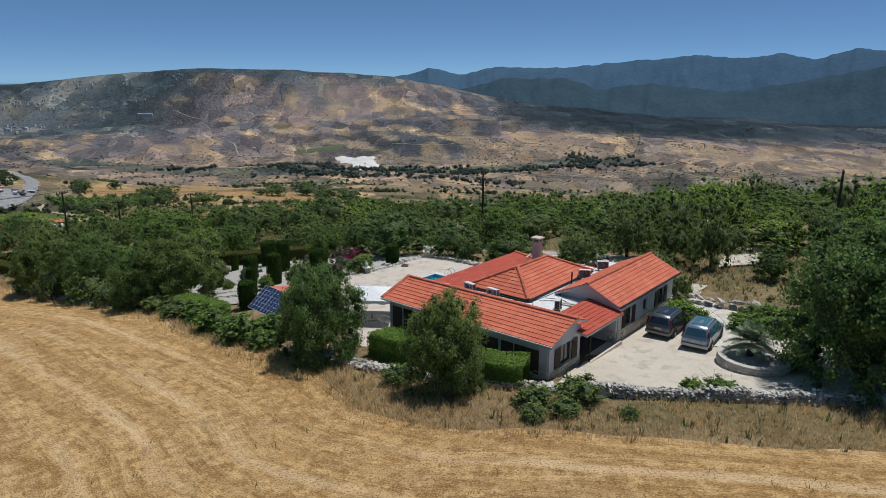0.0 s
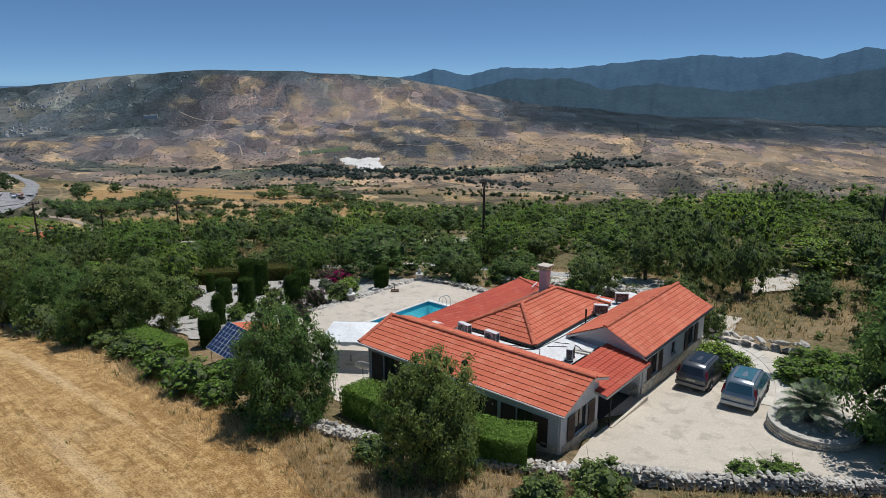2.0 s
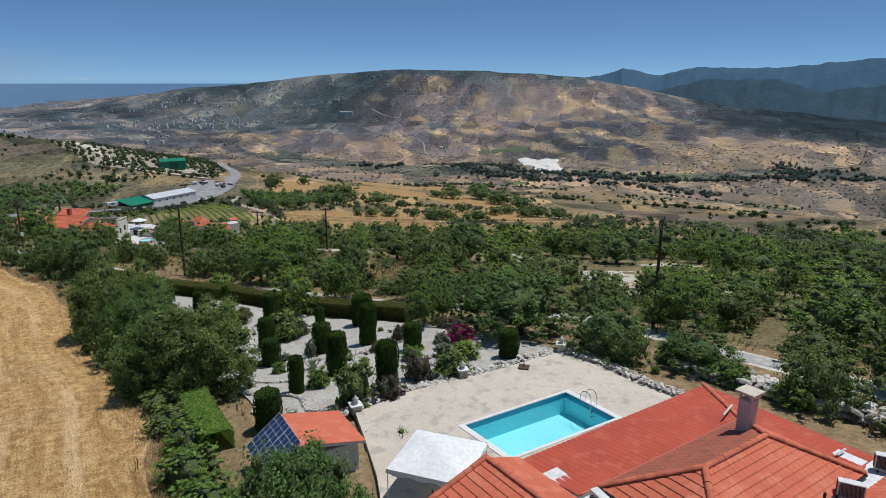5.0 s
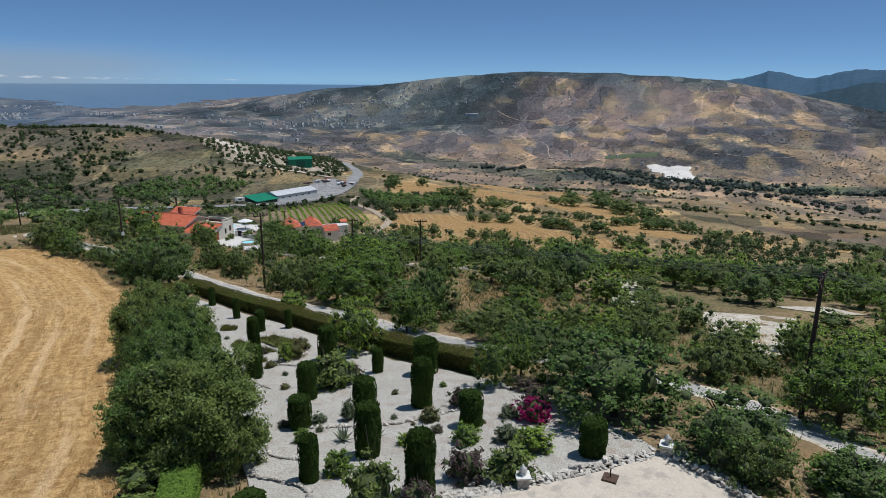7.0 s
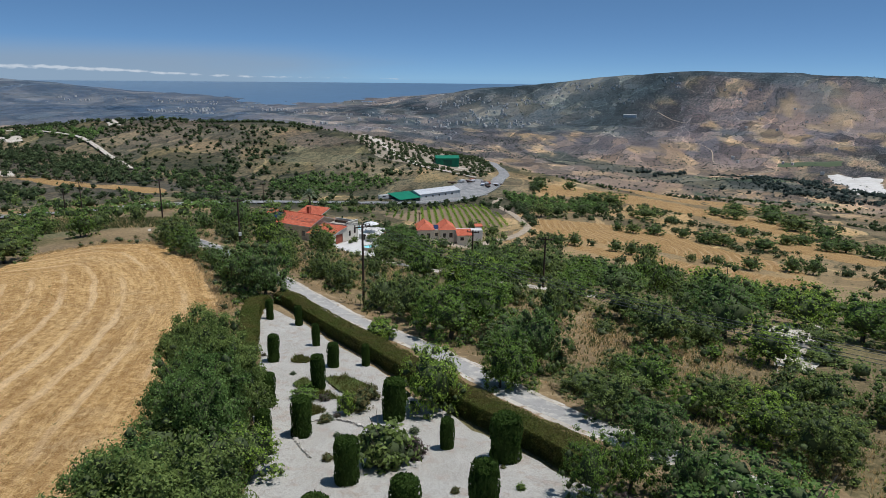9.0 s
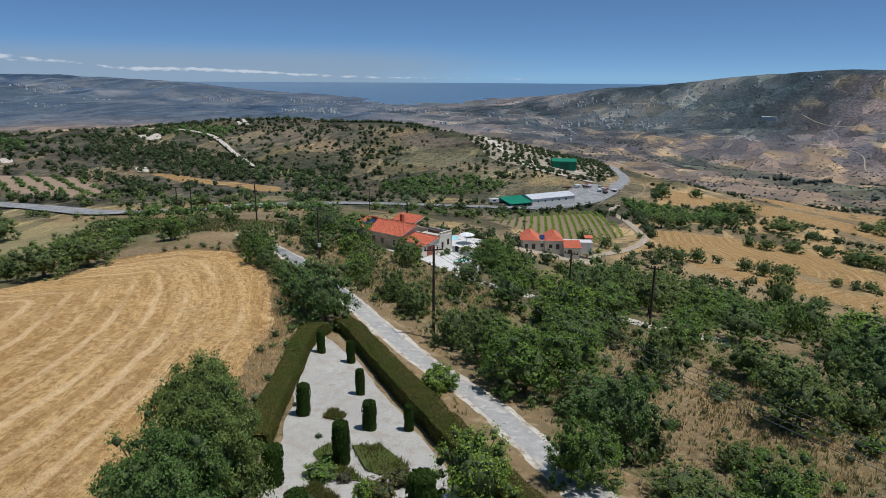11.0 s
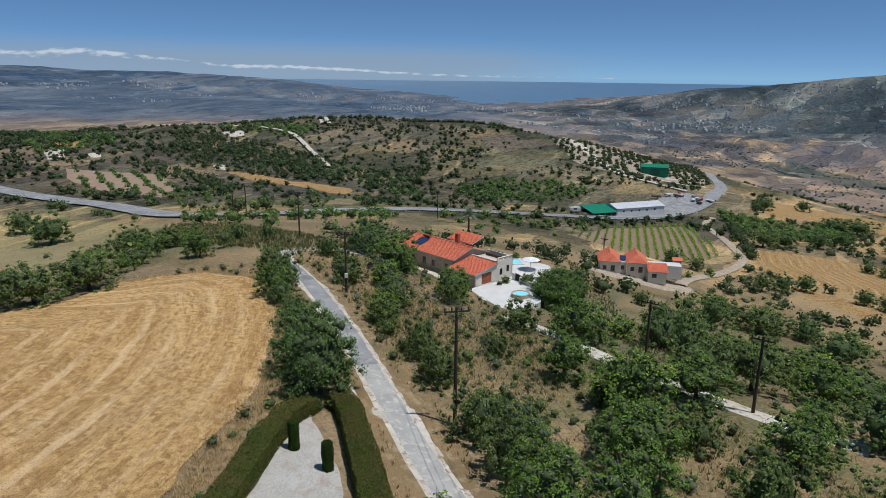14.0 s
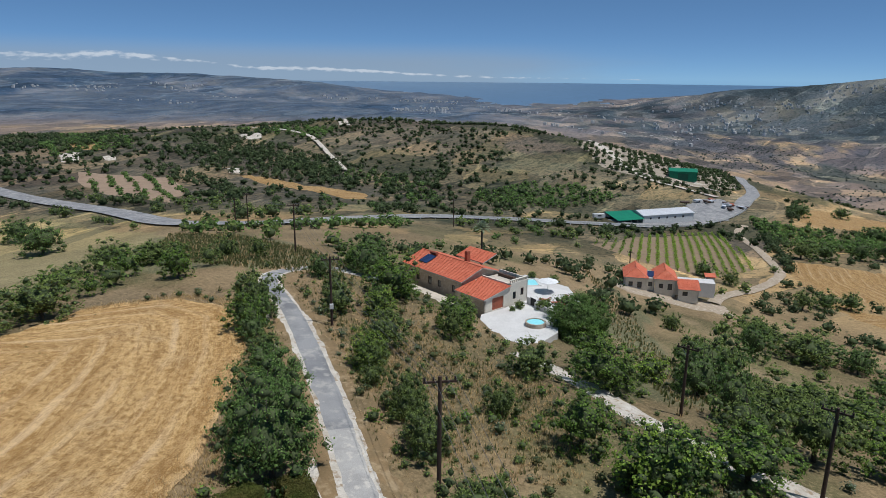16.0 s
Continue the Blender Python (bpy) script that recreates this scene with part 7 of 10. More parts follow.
hedge("hedge", [(-16.8, 43.6), (-14.5, 41.3), (-11.5, 38.6), (-9.4, 36.9), (-7.9, 36.2)], 2.0, 1.6, 53, "bright green loose hedge in front of the villa", mat=leaf_green)
hedge("hedge", [(-36.5, 58.5), (-32.5, 54.2), (-30, 52.0)], 1.8, 1.3, 54, "green clipped hedge by the garden hut", mat=leaf_green)
mat_green = material("ground_cover", (0.07, 0.10, 0.02), (0.10, 0.12, 0.03), 25, 1.5, 0.9, 0.9)
for pts in ([(-51.5, 83.2), (-48.2, 83.0), (-46.6, 81.6), (-49.5, 80.6), (-52.6, 81.6)], [(-53.8, 80.6), (-50.5, 79.9), (-48.4, 79.8), (-49.5, 78.7), (-53.2, 79.0)], [(-58.5, 83.6), (-57, 83.9), (-56.4, 83.0), (-57.6, 82.4)], [(-50, 77.4), (-47.6, 77.6), (-47.9, 76.4), (-49.6, 76.2)]):
    drape("ground_cover", pts, 0.4, 0.22, mat_green, "low mat of green ground-cover plants", "ground cover", kind="stuff", bumps=0.15)
    a = np.array(pts)
    rg2 = np.random.default_rng(len(pts) + int(abs(pts[0][0])))
    gx, gy = rg2.uniform(a[:, 0].min(), a[:, 0].max(), 500), rg2.uniform(a[:, 1].min(), a[:, 1].max(), 500)
    k = inside(gx, gy, pts)
    tufts("ground_cover_leaves", gx[k], gy[k], 0.35, leaf_hedge, "low mat of green ground-cover leaves", 3, per=8, lean=0.8, wide=0.035)
# edging stones that part the beds
rubble("rubble_edging", [(-24.9, 58.0), (-27.5, 57.5), (-29.5, 59.5), (-33, 59.6)], 0.2, 0.3, 0.3, "line of small pale stones edging a garden bed", 61, 40)
rubble("rubble_edging", [(-34.5, 66.2), (-31.5, 67.6), (-29.5, 68.6), (-27.5, 71.0), (-25.8, 73.2)], 0.2, 0.28, 0.3, "line of small pale stones edging a garden bed", 62, 50)
rubble("rubble_edging", [(-38.5, 62.6), (-35.5, 63.2), (-33.5, 62.0), (-31.0, 62.6)], 0.2, 0.26, 0.3, "line of small pale stones edging a garden bed", 63, 40)
rubble("rubble_edging", [(-43.0, 77.5), (-46, 77.0), (-47.0, 74.2), (-42.5, 72.0)], 0.2, 0.26, 0.3, "line of small pale stones edging a garden bed", 64, 50)
pot_mat = material("terracotta_pot", (0.36, 0.15, 0.08), (0.30, 0.12, 0.07), 10, 1, 0.85, 0.2)
pt = thing("plant_pot", pose(-25.6, 57.9, height(-25.6, 57.9) + 0.15), "terracotta pot with a small plant beside the terrace wall", "plant pot")
part("pot", lathe([(0.16, 0), (0.24, 0.38), (0.27, 0.38), (0.27, 0.45), (0.22, 0.45), (0.2, 0.4)], 18), pot_mat, pt)
part("foliage", crown_mesh(400, leaf_green, rx=0.25, rz=0.25, zc=0.6, clumps=14, per=20, leaf=0.06, spread=0.1, name="foliage"), None, pt)


def agave(x, y, size, seed):
    rng = random.Random(seed)
    t = thing("agave", pose(x, y, height(x, y) + 0.12), "grey-green spiky agave rosette in gravel", "agave", "agaves in the gravel garden")
    for i in range(18):
        a, el = i * 2.4, radians(25 + 55 * i / 18)
        d = Vector((math.cos(a) * math.cos(el), math.sin(a) * math.cos(el), math.sin(el)))
        s = Vector((-math.sin(a), math.cos(a), 0)) * size * 0.09
        m = d * size * 0.5
        bm = bmesh.new()
        vs = [bm.verts.new(p) for p in (-s * 0.7, s * 0.7, m + s, d * size, m - s)]
        lo = bm.verts.new(m - Vector((0, 0, size * 0.05)))
        bm.faces.new((vs[0], vs[1], vs[2], lo))
        bm.faces.new((vs[0], lo, vs[4]))
        bm.faces.new((lo, vs[2], vs[3]))
        bm.faces.new((lo, vs[3], vs[4]))
        part("blade", bm, leaf_grey, t)


agave(-31.2, 65.2, 0.9, 1)
agave(-54.5, 75.6, 0.9, 2)
agave(-29.6, 66.4, 0.7, 3)
# ---- trees that stand out ----
BIG = [("carob", -20.5, 42.7, 6.1, 6.6), ("olive", -12.4, 35.9, 5.0, 5.7), ("carob", 11.6, 36.2, 10.6, 9.8), ("olive", -36.4, 60.0, 7.4, 6.6), ("olive", -57.0, 73.4, 6.6, 7.0), ("olive", -51.0, 71.4, 6.8, 7.4), ("carob", -39.6, 59.6, 6.2, 6.0), ("carob", -48.5, 68.3, 6.8, 6.9), ("carob", -17.6, 74.2, 9.2, 5.6), ("carob", -10.8, 70.6, 6.6, 3.9), ("carob", -5.0, 69.2, 5.6, 2.9),
       ("light_tree", -43.2, 68.4, 3.9, 3.4), ("light_tree", -42.0, 82.9, 5.4, 5.2), ("almond", -40.6, 89.6, 3.3, 4.6), ("carob", -41.3, 96.4, 6.0, 6.1), ("carob", -79.6, 95.4, 7.6, 7.2), ("carob", -85.0, 96.4, 7.6, 6.6), ("carob", -91.0, 99.3, 6.0, 5.0)]
HILL = [("almond", -119, 124.4, 8.4, 6.6), ("almond", -105.0, 126.3, 6.1, 5.2), ("carob", -107.0, 149.0, 10.6, 7.6), ("olive", -114, 103.9, 6.4, 6.0), ("carob", -138.5, 130, 9.7, 7.0), ("almond", -96.4, 142.0, 5.1, 5.0), ("carob", -66.3, 120.3, 7.4, 6.2), ("almond", -85.6, 132.7, 7.2, 5.7),
        ("bush_tree", -87.2, 152.7, 9.7, 7.7), ("almond", -26.5, 77.2, 3.2, 4.2), ("bush_tree", 6.9, 53.0, 2.6, 2.2)]
SIDE = [("carob", -223, 80.4, 12.5, 8.6), ("carob", -249, 74.8, 10.5, 7.1), ("olive", -158.3, 92.0, 8.6, 5.8), ("olive", -125.7, 81.8, 8.8, 5.5), ("olive", -121.5, 75.4, 8.7, 5.7), ("olive", -159.6, 98, 6.9, 4.6),
        ("almond", -138.8, 99, 5.0, 5.0), ("light_tree", -110.4, 118.4, 4.6, 4.0), ("almond", -135.4, 125.3, 5.3, 4.6), ("olive", -98.9, 113.5, 5.5, 5.0), ("almond", -109.2, 101.4, 5.0, 4.4)]
BANK = [("olive", -91.2, 129.9, 5.7, 4.6), ("bush_tree", -87.3, 137.7, 6.3, 5.1), ("bush_tree", -77.2, 121.3, 6.5, 5.2), ("carob", -89.8, 156.5, 6.7, 5.3), ("olive", -75.2, 140.1, 5.2, 4.1), ("carob", -121.3, 201.7, 5.2, 4.2), ("olive", -145.3, 193.8, 7.6, 6.0), ("olive", -131.4, 197.0, 6.5, 5.2), ("olive", -128.4, 200.3, 5.3, 4.2), ("carob", -166.2, 203.0, 7.1, 5.7), ("bush_tree", -180.4, 232.6, 6.7, 5.3), ("carob", -178.1, 251.4, 8.8, 7.1), ("carob", -168.1, 258.4, 7.1, 5.6), ("olive", -158.5, 258.2, 6.3, 5.0), ("bush_tree", -84.0, 108.4, 3.8, 3.0), ("olive", -94.1, 109.9, 3.9, 3.2), ("bush_tree", -82.1, 116.8, 3.6, 2.9), ("carob", -131.2, 126.5, 7.3, 5.8), ("bush_tree", -98.0, 163.3, 6.2, 5.0), ("bush_tree", -120.3, 186.1, 4.4, 3.5), ("carob", -91.6, 135.1, 3.9, 3.1)]
for k, x, y, w, h in BIG[:11]:
    tree(k, x, y, w, h, hero=k in ("carob", "olive") and edge_distance(np.array([x]), np.array([y]), [(14, 34), (-12, 36), (-36, 58), (-58, 74)])[0] < 6)
for k, x, y, w, h in BIG[11:] + HILL + BANK[-9:] + SIDE:
    tree(k, x, y, w, h, hero=k == "carob" and w > 10 and y > 100)

# the trees that stand out on the slope below the lane
SLOPE = {
    "bush_tree": [(-68.0, 104.6, 5.7, 4.4), (-65.2, 106.4, 4.6, 4.4), (-58.6, 119.1, 4.8, 3.5), (-62.4, 112.9, 3.2, 2.5), (-43.0, 113.7, 2.8, 1.5), (-33.3, 116.3, 4.4, 3.4), (-35.4, 100.5, 3.2, 2.0), (-35.3, 93.5, 4.5, 2.0), (-12.5, 86.5, 4.9, 3.5), (-6.4, 85.0, 3.7, 2.8), (-22.4, 101.0, 4.1, 2.8), (3.2, 72.4, 4.9, 2.7), (-84.9, 108.7, 3.9, 3.8), (-78.7, 107.3, 4.8, 3.7), (-86.3, 135.0, 6.4, 4.0), (-91.1, 108.3, 2.6, 2.0), (-112.9, 113.7, 4.9, 3.7), (1.6, 64.9, 5.0, 3.4), (-9.7, 68.6, 3.5, 2.7), (-4.6, 69.4, 3.8, 1.7), (6.1, 56.5, 2.9, 2.6)],
    "olive": [(-48.4, 111.9, 5.3, 6.1), (-44.3, 121.1, 6.2, 4.2), (-71.1, 150.4, 8.6, 4.6), (-35.8, 111.4, 6.5, 5.5), (-62.1, 103.3, 5.6, 5.3), (-42.8, 139.6, 5.2, 4.3), (-24.0, 127.3, 5.1, 2.7), (-76.9, 151.3, 7.1, 4.8), (-25.5, 95.1, 4.7, 3.4), (-20.2, 102.5, 4.9, 3.6), (-16.0, 134.1, 6.6, 4.7), (-31.0, 89.5, 5.3, 3.6), (-18.5, 94.2, 5.2, 2.8), (-16.0, 103.4, 4.1, 3.5), (-0.8, 83.7, 5.0, 3.7), (29.5, 125.9, 3.8, 4.4), (15.4, 124.8, 6.0, 4.0), (13.3, 62.2, 3.9, 5.8), (24.4, 78.8, 3.0, 2.9), (17.1, 79.9, 4.9, 3.0), (14.3, 67.7, 3.1, 2.9), (-89.9, 126.3, 5.3, 4.3)] + [(-69.4, 134.8, 6.8, 5.6), (-66.3, 139.3, 6.7, 6.0), (-102.5, 201.6, 11.4, 6.4), (6.9, 67.8, 5.3, 5.7), (10.8, 64.8, 4.0, 4.6)],
    "light_tree": [(-26.5, 114.1, 5.4, 4.3), (-21.8, 92.1, 4.5, 3.7), (-27.7, 139.0, 7.2, 5.3), (-6.4, 99.6, 4.5, 3.1), (-2.9, 91.4, 5.2, 4.1), (-95.1, 109.8, 4.0, 3.6), (-66.6, 119.9, 7.5, 5.5)],
    "almond": [(-56.6, 101.0, 5.5, 5.7), (-52.7, 104.7, 6.2, 5.9), (-54.0, 128.4, 5.0, 4.7), (-65.1, 128.0, 6.8, 4.7), (-53.4, 99.3, 7.0, 5.8), (-28.3, 149.4, 6.9, 5.1), (-52.8, 123.8, 6.3, 4.6), (-60.9, 144.0, 7.0, 5.0), (-58.6, 112.4, 7.2, 5.5), (-21.1, 136.6, 7.8, 5.5), (2.5, 133.2, 6.9, 4.2), (3.6, 112.7, 5.7, 4.6), (-40.1, 90.6, 4.6, 4.2), (9.8, 73.6, 5.8, 3.2), (1.7, 89.4, 5.9, 4.1), (41.0, 94.3, 6.6, 3.3), (-19.0, 144.8, 8.2, 4.4), (-74.3, 119.2, 5.2, 5.2), (-5.3, 80.2, 6.1, 5.3)],
    "carob": [(-46.3, 100.1, 6.6, 3.3), (-51.6, 135.9, 7.4, 4.9), (-38.9, 117.4, 5.9, 4.4), (-37.1, 137.1, 8.6, 6.6), (-26.6, 85.7, 4.6, 3.5), (-32.5, 121.6, 8.2, 6.4), (-10.4, 127.3, 7.9, 4.9), (-2.1, 147.8, 9.8, 5.9), (22.2, 120.6, 6.2, 4.4), (16.9, 57.8, 3.6, 2.9), (-84.1, 146.7, 6.8, 5.5), (-104.5, 188.7, 7.0, 7.2), (-97.5, 212.1, 6.4, 5.0)]}
VALLEY = [(-113.3, 203.7, 9.0, 5.4), (-102.9, 206.4, 11.2, 5.3), (-95.6, 208.3, 5.9, 5.1), (-81.8, 193.3, 9.8, 6.4), (-76.3, 209.5, 7.1, 10.3), (-98.2, 171.0, 8.6, 5.9), (-60.9, 180.3, 5.3, 4.2), (-40.4, 172.3, 5.7, 5.4), (-134.6, 256.8, 6.5, 6.0), (-132.9, 264.9, 7.5, 6.1), (-130.6, 273.8, 6.8, 5.9), (-139.1, 331.9, 6.1, 4.4), (-131.7, 332.0, 8.5, 5.2), (-125.0, 340.4, 10.1, 5.5), (-114.1, 347.7, 6.0, 5.0), (-102.2, 345.6, 13.0, 7.1), (-95.7, 345.6, 10.5, 6.6), (-80.1, 349.2, 13.4, 7.5), (-115.5, 277.9, 6.2, 5.3), (-108.7, 277.2, 6.9, 5.8), (-102.6, 280.2, 7.2, 5.7), (-84.3, 227.8, 6.9, 7.8)]
VALLEY += [(-70.2, 290.1, 8.0, 5.8), (-81.3, 290.8, 5.9, 3.9), (-90.1, 287.2, 4.4, 3.4), (-59.2, 301.6, 8.4, 6.7), (-53.0, 304.2, 6.8, 6.5), (-78.4, 240.3, 6.5, 3.4), (-178.7, 329.1, 10.9, 7.8), (-175.3, 339.6, 11.1, 7.9), (-173.5, 362.8, 10.5, 8.6), (-169.8, 378.0, 10.8, 9.7), (-153.8, 399.7, 18.2, 8.2), (-139.5, 402.4, 7.2, 5.1), (-73.6, 397.4, 10.4, 6.2), (-61.6, 385.6, 10.8, 6.3), (-78.4, 386.5, 9.2, 6.1), (-98.6, 390.9, 9.2, 5.9), (-107.5, 484.5, 19.9, 9.0), (-93.4, 473.7, 15.9, 7.6), (-127.0, 475.0, 16.9, 7.6), (-139.5, 478.4, 11.8, 5.6), (-254.6, 454.0, 12.4, 8.7), (-252.7, 495.1, 10.7, 7.6)]
VALLEY += [(-194.1, 441.4, 19.2, 9.5), (-202.4, 431.9, 15.2, 8.7), (-136.9, 511.1, 16.8, 8.0), (-120.2, 532.1, 19.0, 9.8), (-89.1, 460.4, 18.3, 10.4), (-70.6, 434.6, 17.0, 9.7), (-54.9, 391.3, 13.2, 8.0), (-42.6, 385.6, 11.7, 7.0), (-27.1, 359.7, 11.8, 6.6), (-14.3, 350.2, 10.2, 5.6)]
STAND = [(k, *q) for k in SLOPE for q in SLOPE[k]]
for k, x, y, w, h in STAND:
    tree(k, x, y, w * 1.08, h * 1.05, label="" if k != "olive" or w < 5.6 else "spreading grey-green olive-like tree over dry brown grass")
for i, (x, y, w, h) in enumerate(VALLEY):
    tree("carob" if i % 4 else "olive", x, y, w * 1.05, h, group="trees between the straw fields", label="dark rounded tree beside a straw-coloured field")


def crowded(x, y, gap=3.0):
    return any((x - q[1]) ** 2 + (y - q[2]) ** 2 < (gap + q[3] * 0.25) ** 2 for q in STAND)


# ---- the wooded slope ----
CLEAR = [[(-18, 106), (-9, 104), (-4, 110), (0, 136), (-12, 141), (-17, 122)], [(-48, 116), (-41, 125), (-29, 114), (-29, 99), (-37, 101)], [(-109, 110), (-110, 121), (-98, 122), (-84, 126), (-70, 116), (-73, 108), (-87, 107)], [(-33, 126), (-15, 119), (-10, 123), (-20, 133), (-36, 148), (-42, 141)],
         [(-13, 121), (4, 117), (6, 122), (-2, 130), (-12, 132)], [(12, 90), (22, 84), (30, 92), (18, 100)], [(14, 58), (24, 54), (26, 66), (16, 70)]]
CLEAR += [[(-96.3, 109.5), (-93.3, 134.1), (-84.2, 126.1), (-78.7, 118.7), (-69.3, 116.2), (-75.3, 102.2)], [(10.6, 57.5), (14.5, 63), (17.8, 70.2), (22.2, 77.2), (27.6, 79.5), (21.7, 67.6), (17, 61.3), (18.1, 57), (15.8, 52.3), (8.8, 52.5)], [(-57, 113), (-57, 117), (-51, 112), (-49, 109), (-51, 106)], [(-46, 108), (-46, 114), (-43, 118), (-39, 112), (-43, 104)], [(-43, 104), (-37, 108), (-28, 109), (-26, 102), (-32, 99), (-37, 97)], [(-39, 94), (-38, 99), (-34, 95), (-31, 88), (-35, 88)]]
WOODS = [(-64, 104), (-52, 99.5), (-35, 93.5), (-20, 90.5), (-8, 86.5), (4, 76), (15, 70), (26, 52), (46, 50), (62, 66), (64, 110), (50, 130), (20, 150), (-20, 160), (-55, 170), (-84, 165), (-92, 152), (-90, 136), (-66, 136), (-62, 126), (-66, 112)]


def scatter(poly, gap, seed, avoid=(), tries=9000, roads=()):
    rng = np.random.default_rng(seed)
    a = np.array(poly)
    x, y = rng.uniform(a[:, 0].min(), a[:, 0].max(), tries), rng.uniform(a[:, 1].min(), a[:, 1].max(), tries)
    k = inside(x, y, poly)
    for q in avoid:
        k &= ~inside(x, y, q)
    for ln, w in roads:
        k &= edge_distance(x, y, ln) > w
    x, y = x[k], y[k]
    keep = []
    for i in range(len(x)):
        g = gap * (0.75 + 0.6 * ((x[i] * 7.3 + y[i] * 3.1) % 1))
        if all((x[i] - x[j]) ** 2 + (y[i] - y[j]) ** 2 > g * g for j in keep):
            keep.append(i)
    return x[keep], y[keep]


pick = random.Random(12)
GROVE = []
BELOW_LANE = [(-21, 104), (-16, 116), (-12, 126), (-1, 141), (-6, 87), (-13, 86)]
EDGE_L = [(-61, 75.2), (-52, 67.5), (-43, 60.5), (-38, 55.5), (-41, 64), (-47, 69.5), (-57, 77.4)]
VERGE_L = [(-88, 98), (-98, 101.5), (-110, 104.5), (-122, 106), (-120, 103.6), (-106, 101), (-95, 98)]
SLOPE_B = [(-106, 112), (-128, 114), (-134, 124), (-146, 132), (-142, 145), (-128, 124), (-116, 128), (-108, 133), (-94, 128), (-78, 126), (-70, 118), (-84, 110)]
WEST = [(-128, 78), (-140, 95), (-136, 106), (-150, 118), (-175, 108), (-170, 92), (-150, 80), (-150, 60), (-125, 50), (-118, 70)]
EAST = [(16, 34), (34, 28), (52, 44), (48, 56), (30, 58), (21, 52), (18, 42)]
LANE, WAY = (ROAD, 4.2), (TRACK, 3.2)
for poly, gap, seed, avoid, tries, roads, kinds, wide, tall in (
        (WOODS, 5.8, 5, CLEAR, 7000, (LANE, WAY), ["olive"] * 3 + ["almond"] * 4 + ["carob"] * 2 + ["bush_tree"] * 2 + ["light_tree"] * 2, (3.4, 8.4), (2.8, 6.8)),
        (EDGE_L, 3.6, 8, [FIELD], 600, (), ["olive", "carob", "bush_tree"], (3.0, 4.6), (2.4, 4.2)),
        (VERGE_L, 4.5, 9, [FIELD], 400, ((ROAD, 3.4),), ["olive", "carob"], (3.0, 4.6), (2.6, 4.0)),
        (SLOPE_B, 7.5, 10, CLEAR[2:3] + CLEAR[7:8] + [PATIO], 900, (LANE, WAY), ["olive", "almond", "bush_tree", "carob"], (3.2, 5.6), (2.6, 4.6)),
        (WEST, 8.0, 11, [FIELD], 500, (), ["olive", "bush_tree", "almond"], (3.6, 6.6), (2.6, 4.6)),
        (EAST, 4.6, 13, [DRIVE], 900, (), ["carob", "olive"], (4.5, 7.0), (4.2, 6.4))):
    for x, y in zip(*scatter(poly, gap, seed, avoid, tries, roads)):
        if crowded(x, y) or (poly is WOODS and x < -14 and y < 128 and pick.random() < 0.78) or edge_distance(np.array([x]), np.array([y]), TRACK)[0] < 5.5:
            continue
        lowland = -48 < x < 8 and 98 < y < 121 or inside(np.array([x]), np.array([y]), BELOW_LANE)[0]
        GROVE.append(("bush_tree" if lowland else pick.choice(kinds), float(x), float(y), pick.uniform(*wide) * (0.75 if lowland else 1), pick.uniform(*tall) * (0.5 if lowland else 1)))
GROVE.sort(key=lambda q: float(edge_distance(np.array([q[1]]), np.array([q[2]]), [(28, 60), (0, 80), (-40, 90), (-120, 112)])[0]))
for i, (k, x, y, w, h) in enumerate(GROVE[:80]):
    tree(k, x, y, w, h)


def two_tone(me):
    """Leaves in the first material, the lumps under them in the second, dark as the crown's inner shade."""
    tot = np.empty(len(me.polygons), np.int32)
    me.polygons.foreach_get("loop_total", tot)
    me.materials.append(inner_shade)
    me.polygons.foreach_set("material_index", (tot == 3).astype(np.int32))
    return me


def joined_trees(rows, label):
    """The trees of one kind that stand farther off, joined in one mesh."""
    for kind in KINDS:
        vs, qs, ts, o = [], [], [], 0
        for k, x, y, w, h in rows:
            if k != kind:
                continue
            me, kw = FAR_CROWNS[k][tree_rng.randrange(5)], KINDS[k][2]
            co = np.empty(len(me.vertices) * 3)
            me.vertices.foreach_get("co", co)
            co = co.reshape(-1, 3)
            tot = np.empty(len(me.polygons), np.int32)
            me.polygons.foreach_get("loop_total", tot)
            ids = np.empty(len(me.loops), np.int32)
            me.loops.foreach_get("vertex_index", ids)
            n4 = int((tot == 4).sum())
            a, sx, sz = tree_rng.uniform(0, 6.28), w / (2 * kw["rx"] * 1.27), h / (kw["zc"] + kw["rz"] * 1.2)
            ca, sa = math.cos(a) * sx, math.sin(a) * sx
            vs.append(np.c_[x + co[:, 0] * ca - co[:, 1] * sa, y + co[:, 0] * sa + co[:, 1] * ca, height(x, y) + co[:, 2] * sz])
            qs.append(ids[:4 * n4].reshape(-1, 4) + o)
            ts.append(ids[4 * n4:].reshape(-1, 3) + o)
            o += len(co)
        if vs:
            tagged(new("far_trees", two_tone(fast_mesh("far_trees", np.vstack(vs), np.vstack(qs), KINDS[kind][1], np.vstack(ts)))), label, "trees", kind="stuff")


joined_trees(GROVE[80:], "wood of green trees down the dry slope")
